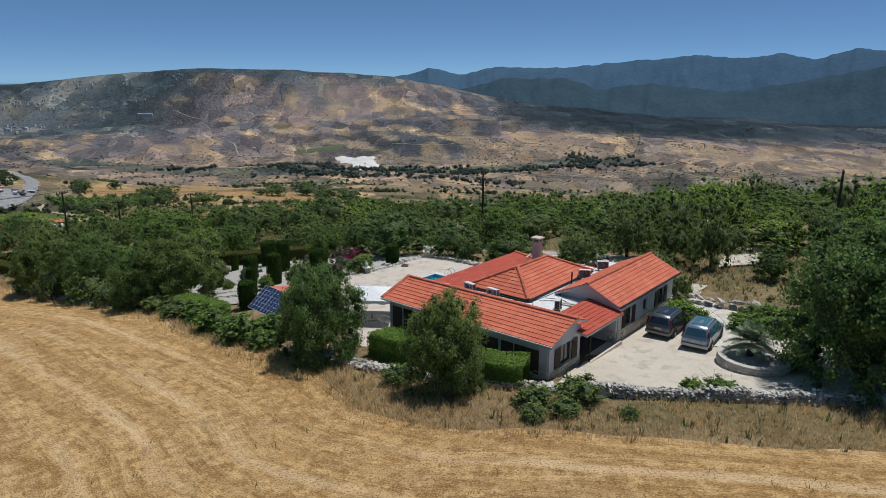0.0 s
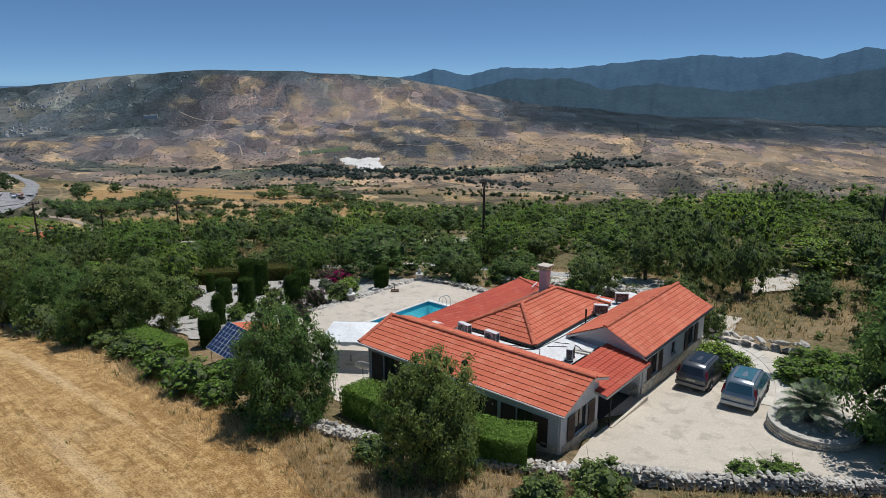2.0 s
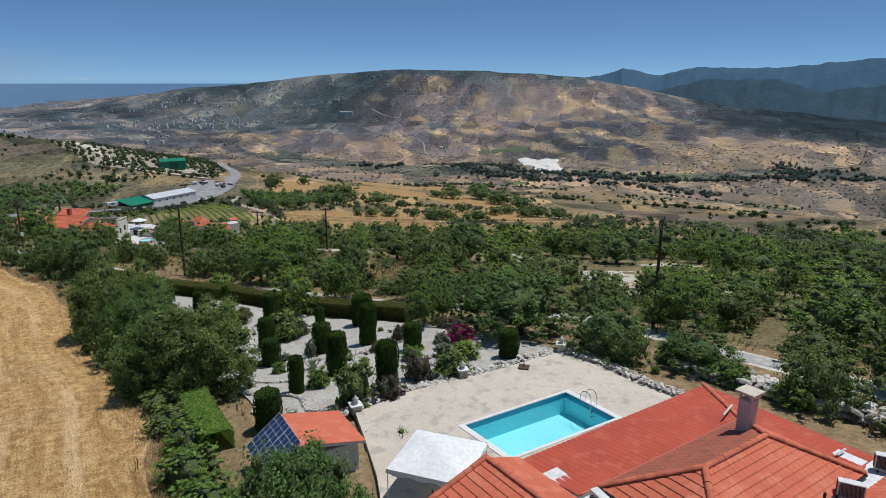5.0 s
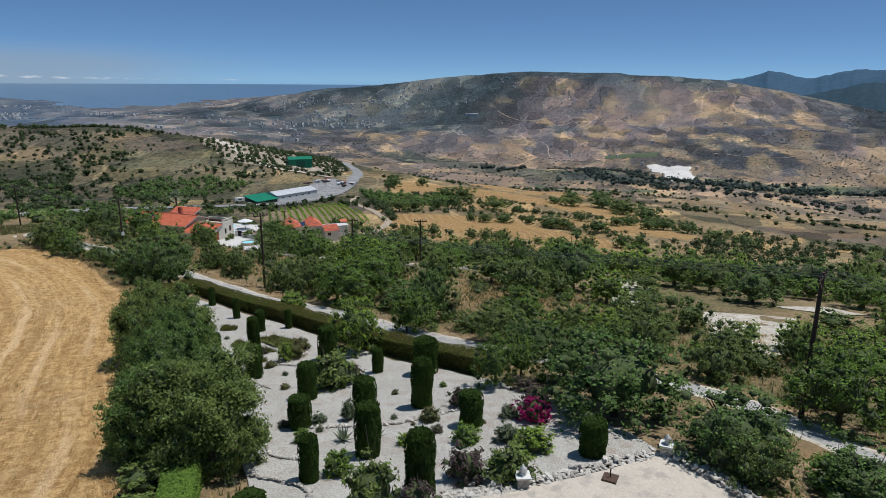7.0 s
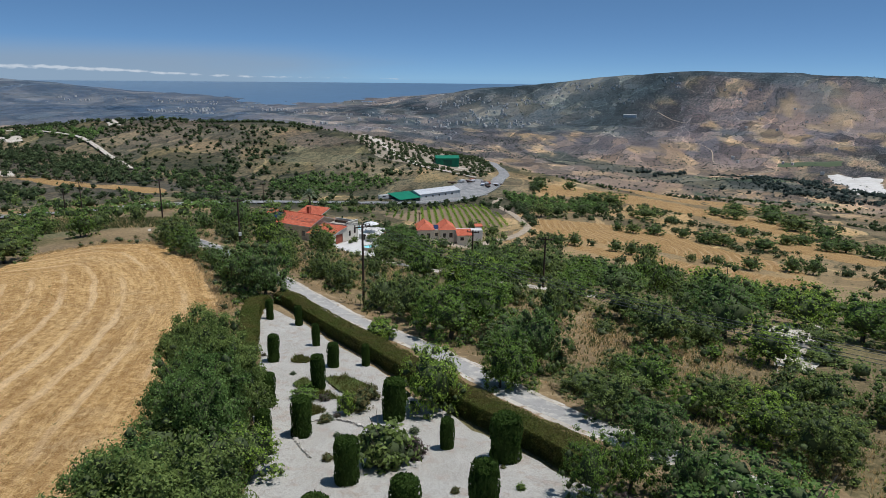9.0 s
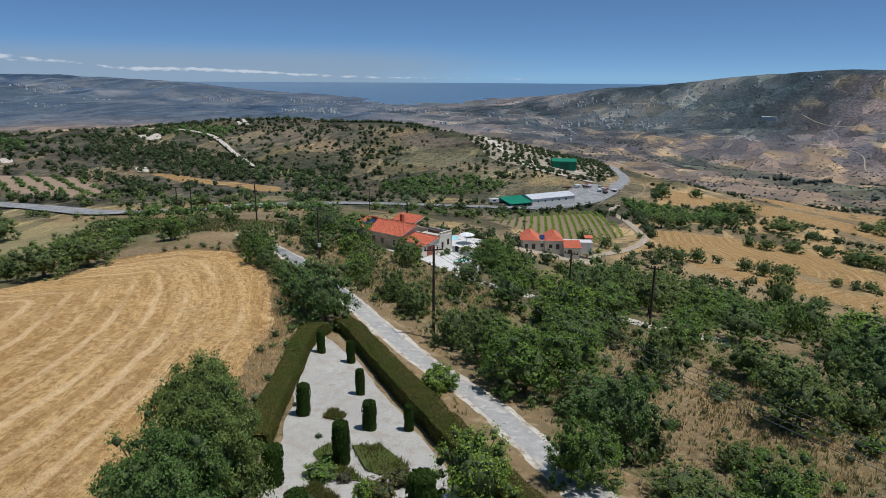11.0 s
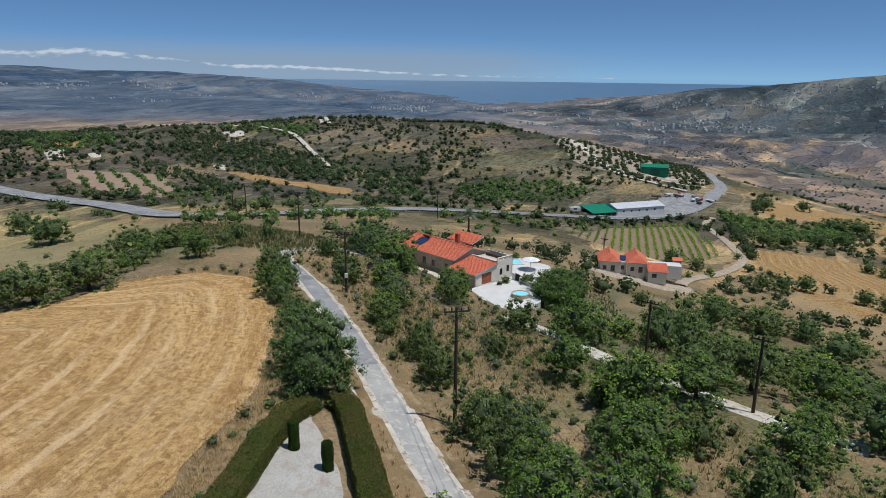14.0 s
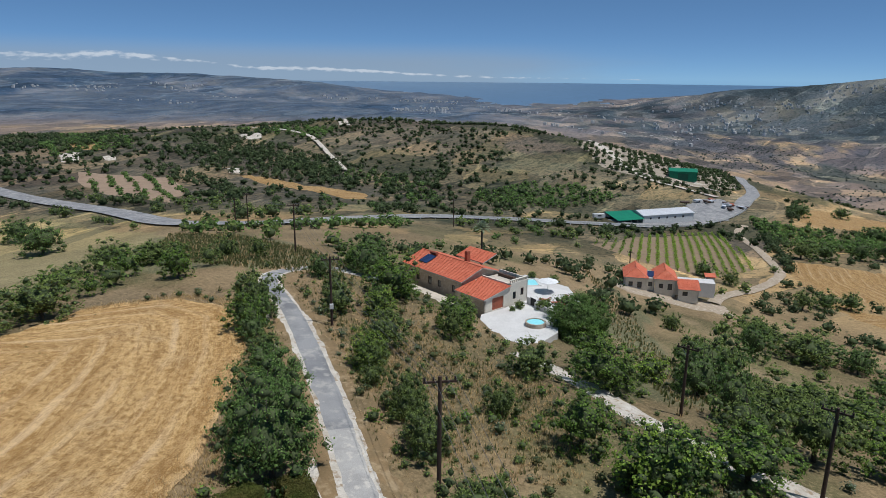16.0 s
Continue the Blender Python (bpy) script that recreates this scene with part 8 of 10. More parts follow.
# low scrub under the trees
bx, by = scatter(WOODS, 2.9, 15, CLEAR[:1] + CLEAR[3:7] + CLEAR[8:9], 2600, ((ROAD, 3.4), (TRACK, 2.4)))
ux, uy = scatter([(-60, 103), (-92, 106), (-124, 110), (-140, 122), (-140, 132), (-122, 130), (-100, 132), (-70, 134), (-62, 128)], 1.7, 16, [PATIO, FIELD], 2600, ((ROAD, 2.6), (TRACK, 1.8)))
vx, vy = scatter([(-20, 55), (-60, 80), (-79, 97), (-92, 102), (-128, 107), (-128, 90), (-120, 102), (-88, 93), (-60, 75), (-36, 54)], 1.6, 18, [FIELD, GARDEN], 2600, ((ROAD, 2.6),))
ux, uy = np.r_[ux, vx], np.r_[uy, vy]
bx, by = np.r_[bx, ux], np.r_[by, uy]
under = np.random.default_rng(17)
qx, qy = scatter([(-62, 101), (-34, 91), (-11, 85.5), (4, 75), (20, 62), (34, 60), (40, 90), (8, 121), (-48, 122)], 5.4, 19, CLEAR[:1] + CLEAR[3:], 1500, ((ROAD, 3.6),))
for m, (mat, lab) in enumerate(((leaf_olive, "grey-green bushes on the slope below the lane"), (leaf_green, "green bushes on the slope below the lane"), (leaf_dry, "brownish bushes on the slope below the lane"))):
    k = np.arange(len(qx)) % 3 == m
    stuff_trees("bushes", qx[k], qy[k], under.uniform(1.5, 3.3, k.sum()), 110, mat, lab, 80 + m, leaf=0.085, squash=0.8)
for m, (mat, lab) in enumerate(((leaf_olive, "low grey-green scrub under the trees"), (leaf_green, "low green scrub under the trees"), (leaf_dry, "low withered scrub under the trees"), (leaf_grey, "low grey scrub among dry grass"))):
    k = np.arange(len(bx)) % 4 == m
    stuff_trees("undergrowth", bx[k], by[k], under.uniform(0.5, 1.0, k.sum()) ** 1.6 * 2.0, 60, mat, lab, 60 + m, leaf=0.10)
for k, x, y, w, h in (("carob", -22.4, 80.2, 4.4, 4.2), ("almond", -18.2, 80.4, 4.2, 3.6), ("almond", -25.4, 79.4, 3.0, 3.8), ("carob", -24.5, 92.8, 5.6, 4.6), ("olive", -18.4, 90.6, 5.2, 4.2), ("almond", -30.6, 95.0, 5.2, 4.6), ("olive", -12.0, 88.8, 5.0, 4.0), ("carob", -36.0, 95.6, 4.8, 4.2)):
    if not crowded(x, y, 1.6):
        tree(k, x, y, w, h, group="trees along the lane")
for k, x, y, w, h in (("olive", 22.0, 55.6, 5.6, 4.6), ("carob", 24.5, 60.5, 6.0, 5.2), ("almond", 9.5, 64.5, 4.6, 4.0), ("olive", 27.0, 68.0, 6.2, 5.4), ("bush_tree", 7.5, 60.5, 3.8, 2.4), ("bush_tree", 18.5, 69.0, 4.6, 3.0), ("carob", 28.0, 56.0, 5.5, 4.6)):
    if not crowded(x, y, 1.6):
        tree(k, x, y, w, h, group="trees beside the drive")
rx2, ry2 = scatter([(7, 53), (30, 49), (36, 66), (12, 74), (0, 68)], 1.9, 23, [DRIVE, CLEAR[8]], 900, ((ROAD, 3.0),))
for m, (mat, lab) in enumerate(((leaf_olive, "low grey-green scrub behind the drive"), (leaf_dry, "low withered scrub behind the drive"))):
    k = np.arange(len(rx2)) % 2 == m
    stuff_trees("undergrowth", rx2[k], ry2[k], under.uniform(0.5, 1.0, k.sum()) ** 1.6 * 1.9, 60, mat, lab, 90 + m, leaf=0.12)
for x, y, w, h in ((4.5, 46.8, 2.3, 1.9), (5.8, 46.3, 1.9, 1.7), (5.2, 48.0, 2.0, 1.9)):
    shrub("light", x, y, w, h, group="bushes round the villa", label="rounded bright green shrub beside the drive")
for x, y, w, h in ((9.0, 45.4, 2.6, 1.5), (10.6, 44.7, 2.8, 1.5), (12.3, 45.6, 3.0, 1.6), (10.9, 46.8, 2.8, 1.7), (14.0, 46.4, 2.6, 1.5), (9.6, 47.0, 1.8, 1.1)):
    shrub("green", x, y, w, h, group="bushes round the villa", label="dense dark green spreading shrub by the path")
for q in ((0.9, 34.6, 1.5), (2.2, 34.5, 1.7), (3.0, 34.7, 1.2), (-6.6, 31.8, 1.6), (-8.2, 31.4, 1.4), (-3.4, 31.5, 1.0), (-5.5, 33.6, 2.4), (-8.0, 33.0, 2.0), (-24.5, 47.0, 3.0), (-27, 46.5, 3.2), (-29.6, 49.0, 3.0), (-31.8, 52.0, 2.8), (-25.0, 44.8, 2.2), (-15.2, 37.6, 2.0)):
    shrub("green" if q[0] > 0 or q[0] < -20 else "olive", q[0], q[1], q[2], q[2] * 0.65, group="bushes round the villa", label="loose green bush among dry grass")
# ---- power line ----
pole_wood = material("pole_wood", (0.085, 0.055, 0.04), (0.055, 0.036, 0.028), 8, 1.2, 0.85, 0.4)
insul = material("insulator", (0.05, 0.035, 0.03), (0.07, 0.05, 0.04), 10, 1, 0.25, 0.0)
wire_mat = material("wire", (0.10, 0.10, 0.10), (0.14, 0.14, 0.14), 10, 1, 0.6, 0.0)


def power_pole(x, y, tall, turn, label="tall dark wooden power pole with a crossarm and wires", box_at=None):
    z = height(x, y)
    t = thing("power_pole", pose(x, y, z, 0, 0, turn), label, "power pole", "power poles")
    part("pole", tube(bmesh.new(), (0, 0, -0.6), (0, 0, tall), 0.17, 0.12, 10), pole_wood, t)
    arm = part("crossarm", block(-1.05, 1.05, -0.06, 0.06, tall - 0.42, tall - 0.28, 0.01), pole_wood, t)
    for xx in (-0.95, -0.4, 0.4, 0.95):
        part("insulator", lathe([(0.03, tall - 0.28), (0.07, tall - 0.2), (0.05, tall - 0.14), (0.08, tall - 0.08), (0.03, tall - 0.02)], 10, at=(xx, 0, 0)), insul, arm)
    part("brace", tube(tube(bmesh.new(), (-0.6, 0, tall - 0.4), (0, -0.1, tall - 1.1), 0.02, seg=5), (0.6, 0, tall - 0.4), (0, -0.1, tall - 1.1), 0.02, seg=5), chrome, t)
    if box_at:
        part("meter_box", block(-0.22, 0.22, -0.35, -0.13, box_at, box_at + 0.6, 0.02), white_metal, t, "pale grey meter box")
    return t


POLES = [(30.7, 71.8, 8.0, 60), (-7.15, 81.0, 9.8, 75), (-70.6, 103.6, 10.4, 68), (-107.5, 110.8, 8.4, 72), (-153.7, 121.7, 9.3, 75), (-210.6, 127.6, 9.6, 75)]
for i, (x, y, h, a) in enumerate(POLES):
    power_pole(x, y, h, a, box_at=2.2 if i == 3 else None)
for x, y, h in ((-77.8, 135.9, 7.5), (-61.1, 131.1, 7.9), (-219.3, 126.4, 7.8), (-230.8, 203.6, 10), (-160, 216, 8)):
    power_pole(x, y, h, 20)
for (x0, y0, h0, a0), (x1, y1, h1, a1) in zip(POLES, POLES[1:]):
    for off in (-0.95, -0.4, 0.4, 0.95):
        p, q = ((Vector((x + off * math.cos(radians(a)), y + off * math.sin(radians(a)), height(x, y) + h)) for x, y, h, a in ((x0, y0, h0, a0), (x1, y1, h1, a1))))
        pts = [tuple(p.lerp(q, f / 10) - Vector((0, 0, 4 * 1.1 * (f / 10) * (1 - f / 10)))) for f in range(11)]
        cable("power_line", pts, 0.014, wire_mat, None, "thin sagging power line between wooden poles", "wire", "power lines")
# ---- the neighbours' houses, farm, vineyard ----
stone_wall = material("stone_wall", (0.50, 0.42, 0.33), (0.40, 0.33, 0.26), 6, 1.0, 0.9, 0.5, c3=(0.55, 0.49, 0.40))
cream = material("cream_plaster", (0.78, 0.73, 0.63), (0.70, 0.65, 0.56), 8, 0.6, 0.9, 0.15)
white_pave = material("white_paving", (0.70, 0.68, 0.65), (0.62, 0.60, 0.57), 8, 0.5, 0.85, 0.2)
green_sheet = material("green_sheet", (0.012, 0.22, 0.12), (0.010, 0.18, 0.10), 3, 0.3, 0.5, 0.05)
grey_sheet = material("grey_sheet", (0.66, 0.67, 0.69), (0.60, 0.61, 0.63), 3, 0.3, 0.45, 0.05)


def house_wall(parent, a, b, z0, z1, mat, holes=(), tops=None, panes=True):
    w = part("wall", wall_mesh(a, b, z0, z1, 0.25, list(holes), tops), mat, parent)
    a3, b3 = Vector((*a, 0)), Vector((*b, 0))
    d = (b3 - a3).normalized()
    for s0, s1, lo, hi in holes if panes else ():
        wd = new("window")
        wd.parent = parent
        wd.matrix_basis = Matrix.Translation(a3 + d * s0) @ Matrix.Rotation(math.atan2(d.y, d.x), 4, "Z")
        part("pane", block(0.05, s1 - s0 - 0.05, 0.12, 0.14, lo + 0.05, hi - 0.05), pane_mat, wd)
        bm = bmesh.new()
        for x0, x1, y0, y1 in ((0, s1 - s0, lo, lo + .06), (0, s1 - s0, hi - .06, hi), (0, .06, lo + .06, hi - .06), (s1 - s0 - .06, s1 - s0, lo + .06, hi - .06)):
            box(bm, x0, x1, 0.06, 0.15, y0, y1)
        part("window_frame", bm, dark_wood, wd)
    return w


# stone house with a garage and white patio
PAT = -15.3
hb = thing("house", pose(-124.4, 139.5, PAT, 0, 0, 10), "stone house with a red tiled roof and garage", "house", "houses down the slope")
rf = lambda nm, sl, mt, rd=(): roof(nm, sl, mt, "red tiled roof", rd, 0.15, hb)
rf("roof", [((-15.4, -0.5, 3.25), (0.4, -0.5, 3.25), (0.4, 4.3, 4.85), (-15.4, 4.3, 4.85)), ((0.4, 9.2, 3.25), (-15.4, 9.2, 3.25), (-15.4, 4.3, 4.85), (0.4, 4.3, 4.85))], tile, [((-15.4, 4.3, 4.9), (0.4, 4.3, 4.9))])
rf("back_roof", [((-11, 8.6, 3.9), (-4.0, 8.6, 3.9), (-4.0, 12.0, 5.0), (-11, 12.0, 5.0))], tile)
house_wall(hb, (-15, 0), (0, 0), -1.5, 3.3, stone_wall, [(3.2, 4.1, 0.9, 2.1), (6.4, 7.4, 0.8, 2.2), (9.0, 9.9, 0.9, 2.1), (12.6, 13.4, 0.9, 2.1)])
house_wall(hb, (0, 0), (0, 8.7), -1.5, 3.3, stone_wall, [], (4.3, 4.75))
house_wall(hb, (-15, 8.7), (-15, 0), -1.5, 3.3, stone_wall, [], (4.3, 4.75))
house_wall(hb, (0, 8.7), (-15, 8.7), -1.5, 3.3, stone_wall)
part("chimney", block(-6.4, -5.7, 6.4, 7.1, 3.9, 6.0, 0.02), tile_brown, hb)
part("solar_panel", quad_prism(bmesh.new(), [(-12.4, 1.0, 3.95), (-10.2, 1.0, 3.95), (-10.2, 3.2, 4.75), (-12.4, 3.2, 4.75)], 0.06), panel_mat, hb)
part("water_tank", tube(bmesh.new(), (-12.2, 3.6, 5.1), (-10.4, 3.6, 5.1), 0.28, seg=14), tile_brown, hb)
part("air_conditioner", block(0.26, 0.6, 2.6, 3.5, 2.5, 3.1, 0.03), white_metal, hb)
rf("garage_roof", [((0.1, -1.7, 2.2), (6.9, -1.7, 2.2), (6.9, 4.3, 3.35), (0.1, 4.3, 3.35))], tile)
house_wall(hb, (0, -1.3), (6.6, -1.3), -1.0, 2.25, stone_wall, [(2.5, 3.3, 0.9, 1.7)])
house_wall(hb, (6.6, -1.3), (6.6, 4.2), -1.0, 2.3, cream, [(1.7, 4.2, 0.02, 2.0)], (5.4, 3.25), False)
part("garage_door", block(6.4, 6.46, 0.4, 2.9, 0.02, 2.0), tile_brown, hb, "brown wooden garage door")
house_wall(hb, (6.6, 4.2), (6.6, 8.4), -1.0, 3.6, cream, [(0.8, 1.5, 0.9, 2.1), (2.6, 3.3, 1.2, 2.4)])
house_wall(hb, (6.6, 8.4), (0.25, 8.4), -1.0, 3.6, cream)
house_wall(hb, (0.25, 4.2), (6.6, 4.2), 2.9, 3.6, cream)
part("flat_roof", block(0.3, 6.3, 4.5, 8.2, 2.9, 3.1), terrace, hb)
for i in range(9):
    part("baluster", block(6.4, 6.55, 4.4 + i * 0.47, 4.52 + i * 0.47, 3.6, 4.05), cream, hb)
part("balcony_rail", block(6.36, 6.6, 4.3, 8.4, 4.05, 4.17, 0.02), cream, hb)
part("balcony_rail", block(0.3, 6.36, 8.2, 8.4, 3.6, 3.9, 0.02), cream, hb)
part("roof_bench", block(1.0, 4.6, 7.2, 7.8, 3.1, 3.6, 0.03), dark_wood, hb)
gw = thing("terrace_wall", pose(-119.6, 133.2, PAT, 0, 0, 191), "long low white terrace wall with wooden railing", "wall")
part("wall", block(0, 15, -0.2, 0.2, -1.6, 1.0, 0.03), white_pave, gw)
part("rail", block(0, 15, 1.4, 1.5, 1.6, 1.72, 0.02), dark_wood, gw)
for i in range(8):
    part("railing_post", block(0.1 + i * 2.1, 0.22 + i * 2.1, 1.38, 1.5, -0.6, 1.7), dark_wood, gw)
tagged(part("patio", quad_prism(bmesh.new(), [(x, y, PAT) for x, y in PATIO], 4.0), white_pave), "white paved patio below the stone house", "patio", kind="structure")
tagged(part("terrace_strip", quad_prism(bmesh.new(), [(-119.5, 133.4, PAT + .3), (-134.5, 130.5, PAT + .3), (-135.5, 136.4, PAT + .3), (-124.6, 138.2, PAT + .3), (-118.2, 138.0, PAT + .3)], 3.0), concrete), "pale paved strip in front of the stone house", "terrace", kind="structure")
jz = thing("jacuzzi", pose(-109.8, 143.1, PAT), "round stone-rimmed plunge pool on the white patio", "pool")
part("rim", lathe([(1.55, 0), (1.55, 0.6), (1.3, 0.6), (1.3, 0.3), (0.02, 0.3)], 28), stone_wall, jz)
part("water", lathe([(1.29, 0.45), (1.28, 0.5), (0.02, 0.52)], 28), pool_blue, jz, "pale turquoise water")
pb = thing("swimming_pool", pose(-127.2, 154.0, PAT, 0, 0, 64), "small turquoise swimming pool by the stone house", "pool")
part("water", block(-2.6, 2.6, -1.6, 1.6, 0.01, 0.06), pool_blue, pb)
part("coping", flat_with_hole([(-3.0, -2.0), (3.0, -2.0), (3.0, 2.0), (-3.0, 2.0)], [(-2.6, -1.6), (2.6, -1.6), (2.6, 1.6), (-2.6, 1.6)], 0.12, 0.12), white_pave, pb)
lw = thing("garden_wall", pose(-118.2, 148.0, PAT, 0, 0, -2), "low white garden wall beside the patio", "wall")
part("wall", block(0.2, 1.0, -0.15, 0.15, 0, 1.2, 0.03), white_pave, lw)
part("wall", block(2.2, 7.4, -0.15, 0.15, 0, 0.9, 0.03), white_pave, lw)
u = thing("parasol", pose(-121.0, 154.6, PAT), "large open white parasol on the patio", "parasol")
part("pole", tube(bmesh.new(), (0, 0, 0), (0, 0, 2.6), 0.05, seg=6), white_metal, u)
part("canopy", lathe([(1.8, 1.9), (1.78, 1.96), (1.0, 2.25), (0.05, 2.5)], 8), canvas, u)
for i, (x, y) in enumerate(((-117.6, 151.2), (-115.6, 152.0), (-113.8, 151.4), (-116.2, 154.2))):
    u = thing("sun_lounger", pose(x, y, PAT, 0, 0, 40 + 25 * i), "brown wooden sun lounger on the patio", "lounger", "loungers on the patio")
    part("frame", block(-0.95, 0.95, -0.33, 0.33, 0.25, 0.33, 0.02), tile_brown, u)
    part("backrest", quad_prism(bmesh.new(), [(0.3, -0.33, 0.36), (0.95, -0.33, 0.8), (0.95, 0.33, 0.8), (0.3, 0.33, 0.36)], 0.06), tile_brown, u)
    for sx in (-0.85, 0.85):
        for sy in (-0.28, 0.28):
            part("leg", tube(bmesh.new(), (sx, sy, 0), (sx, sy, 0.26), 0.025, seg=5), white_metal, u)
for x, y, w in ((-117.0, 145.6, 1.6), (-116.6, 143.9, 1.0), (-114.5, 148.4, 2.4), (-124.5, 158.8, 2.0), (-129.0, 157.5, 1.6)):
    shrub("olive", x, y, w, w * 0.8, z=PAT, group="shrubs by the stone house", label="round olive-green shrub on the white patio")
gt = thing("garden_gate", pose(-116.6, 148.0, PAT, 0, 0, 0), "dark metal gate in a white garden wall", "gate")
part("gate_frame", block(-0.7, 0.7, -0.03, 0.03, 0.05, 1.3), black_metal, gt)
palm_tree(-150.5, 161.0, height(-150.5, 161.0), 9.2, 2.3, 30, "tall fan palm with a slim dark trunk behind the stone house", 8)

# small cream house with twin gables
CZ = -31.6
hc = thing("house", pose(-151.6, 205.6, CZ, 0, 0, 46), "cream house with twin red hipped roofs and a low wing", "house", "houses down the slope")
for x0, x1 in ((0, 5.3), (7.3, 12.3)):
    m = (x0 + x1) / 2
    ro = roof("roof", [((x0 - .4, -0.4, 3.3), (x1 + .4, -0.4, 3.3), (m, 2.0, 5.3), (m, 2.0, 5.3)), ((x1 + .4, -0.4, 3.3), (x1 + .4, 8.4, 3.3), (m, 8.4, 5.3), (m, 2.0, 5.3)), ((x0 - .4, 8.4, 3.3), (x0 - .4, -0.4, 3.3), (m, 2.0, 5.3), (m, 8.4, 5.3))], tile, "salmon-red tiled roof", [((m, 2, 5.33), (m, 8.4, 5.33))], 0.15, hc)
    house_wall(hc, (x0, 0), (x1, 0), -1.5, 3.3, cream, [(1.0, 2.0, 0.9, 2.1), (3.1, 4.2, 0.6, 2.2)])
    house_wall(hc, (x1, 0), (x1, 8), -1.5, 3.3, cream)
house_wall(hc, (5.3, 1.0), (7.3, 1.0), -1.5, 3.0, cream, [(0.5, 1.5, 0.9, 2.1)])
house_wall(hc, (0, 8), (0, 0), -1.5, 3.3, cream)
part("solar_panel", quad_prism(bmesh.new(), [(5.5, 1.6, 3.3), (7.1, 1.6, 3.3), (7.1, 3.4, 4.3), (5.5, 3.4, 4.3)], 0.06), panel_mat, hc)
part("flat_roof", block(5.3, 7.3, 1.2, 8, 2.9, 3.05), white_roof, hc)
roof("wing_roof", [((12.6, -3.0, 1.9), (17.8, -3.0, 1.9), (17.8, 2.5, 3.0), (12.6, 2.5, 3.0))], tile, "salmon-red tiled roof", (), 0.15, hc)
house_wall(hc, (12.7, -2.6), (17.4, -2.6), -1.5, 1.85, cream, [(1.0, 2.2, 0.2, 1.3)])
house_wall(hc, (17.4, -2.6), (17.4, 3), -1.5, 1.9, cream)
part("terrace_wall", block(12.5, 22, 3.0, 7, -1.5, 2.2, 0.05), white_pave, hc)
part("gatehouse", block(20.5, 22.6, 8, 10, -1.5, 2.4, 0.05), cream, hc)
part("gatehouse_roof", quad_prism(bmesh.new(), [(20.2, 7.7, 2.5), (22.9, 7.7, 2.5), (22.9, 10.3, 2.9), (20.2, 10.3, 2.9)], 0.15), tile, hc)
drape("yard", [(-156, 203), (-146, 200), (-134, 210), (-130, 222), (-137, 228), (-148, 222)], 3, 0.3, dusty, "pale dusty yard round the cream house", "yard")

# farm by the main road
drape("yard", [(-258, 330), (-258, 395), (-275, 429), (-300, 446), (-297, 416), (-288, 395), (-288, 340), (-276, 322)], 6, 0.5, asphalt, "grey farm yard with parked machines", "yard")
FZ = height(-272, 352)
fh = thing("farm_hall", pose(-268.5, 340.5, FZ, 0, 0, 78), "long white farm hall with a grey sheet roof and green canopy", "farm building")
L1, DP, EH = 31.0, 13.0, 4.6
part("roof", quad_prism(quad_prism(bmesh.new(), [(-.3, -.4, EH), (L1 + .3, -.4, EH), (L1 + .3, DP / 2, EH + 1.8), (-.3, DP / 2, EH + 1.8)], 0.12), [(L1 + .3, DP + .4, EH), (-.3, DP + .4, EH), (-.3, DP / 2, EH + 1.8), (L1 + .3, DP / 2, EH + 1.8)], 0.12), grey_sheet, fh, "pale grey ribbed sheet roof")
for i in range(31):
    part("roof_rib", quad_prism(bmesh.new(), [(i * 1.0 + .4, -.4, EH + .05), (i * 1.0 + .5, -.4, EH + .05), (i * 1.0 + .5, DP / 2, EH + 1.85), (i * 1.0 + .4, DP / 2, EH + 1.85)], 0.05), grey_sheet, fh)
house_wall(fh, (0, 0), (L1, 0), -1.5, EH, white_metal, [(4 + 5 * i, 5.2 + 5 * i, 2.4, 3.4) for i in range(5)])
house_wall(fh, (L1, 0), (L1, DP), -1.5, EH, white_metal, [(4, 8, -1.4, 3.2)], (DP / 2, EH + 1.7), False)
house_wall(fh, (0, DP), (0, 0), -1.5, EH, white_metal, [], (DP / 2, EH + 1.7))
part("canopy", quad_prism(bmesh.new(), [(-16, -2, EH - 1.2), (-0.3, -2, EH - 1.2), (-0.3, 11, EH + 0.9), (-16, 11, EH + 0.9)], 0.15), green_sheet, fh, "bright green sheet canopy roof")
for i in range(5):
    part("canopy_post", tube(bmesh.new(), (-15.6 + i * 3.8, -1.6, -1.5), (-15.6 + i * 3.8, -1.6, EH - 1.3), 0.1, seg=6), grey_sheet, fh)
part("canopy_back", block(-16, -0.4, 10.8, 11, -1.5, EH + .7), grey_sheet, fh)
gs = thing("barn", pose(-364, 470, height(-358, 474), 0, 0, 45), "dark green metal barn on the orchard hill", "barn")
part("wall", block(0, 19, 0, 12, -1.5, 5.6), green_sheet, gs)
part("roof", quad_prism(quad_prism(bmesh.new(), [(-.4, -.4, 5.6), (19.4, -.4, 5.6), (19.4, 6, 7.4), (-.4, 6, 7.4)], 0.15), [(19.4, 12.4, 5.6), (-.4, 12.4, 5.6), (-.4, 6, 7.4), (19.4, 6, 7.4)], 0.15), green_sheet, gs)
part("door", block(6, 13, -0.08, 0.02, -0.5, 4.2), material("barn_door", (0.02, 0.13, 0.08), (0.018, 0.11, 0.07), 3, 0.5, 0.6, 0.1), gs)
drape("yard", [(-372, 470), (-350, 450), (-336, 462), (-344, 490), (-362, 498)], 5, 0.5, chalk, "pale gravel yard round the green barn", "yard")
rgy = random.Random(17)
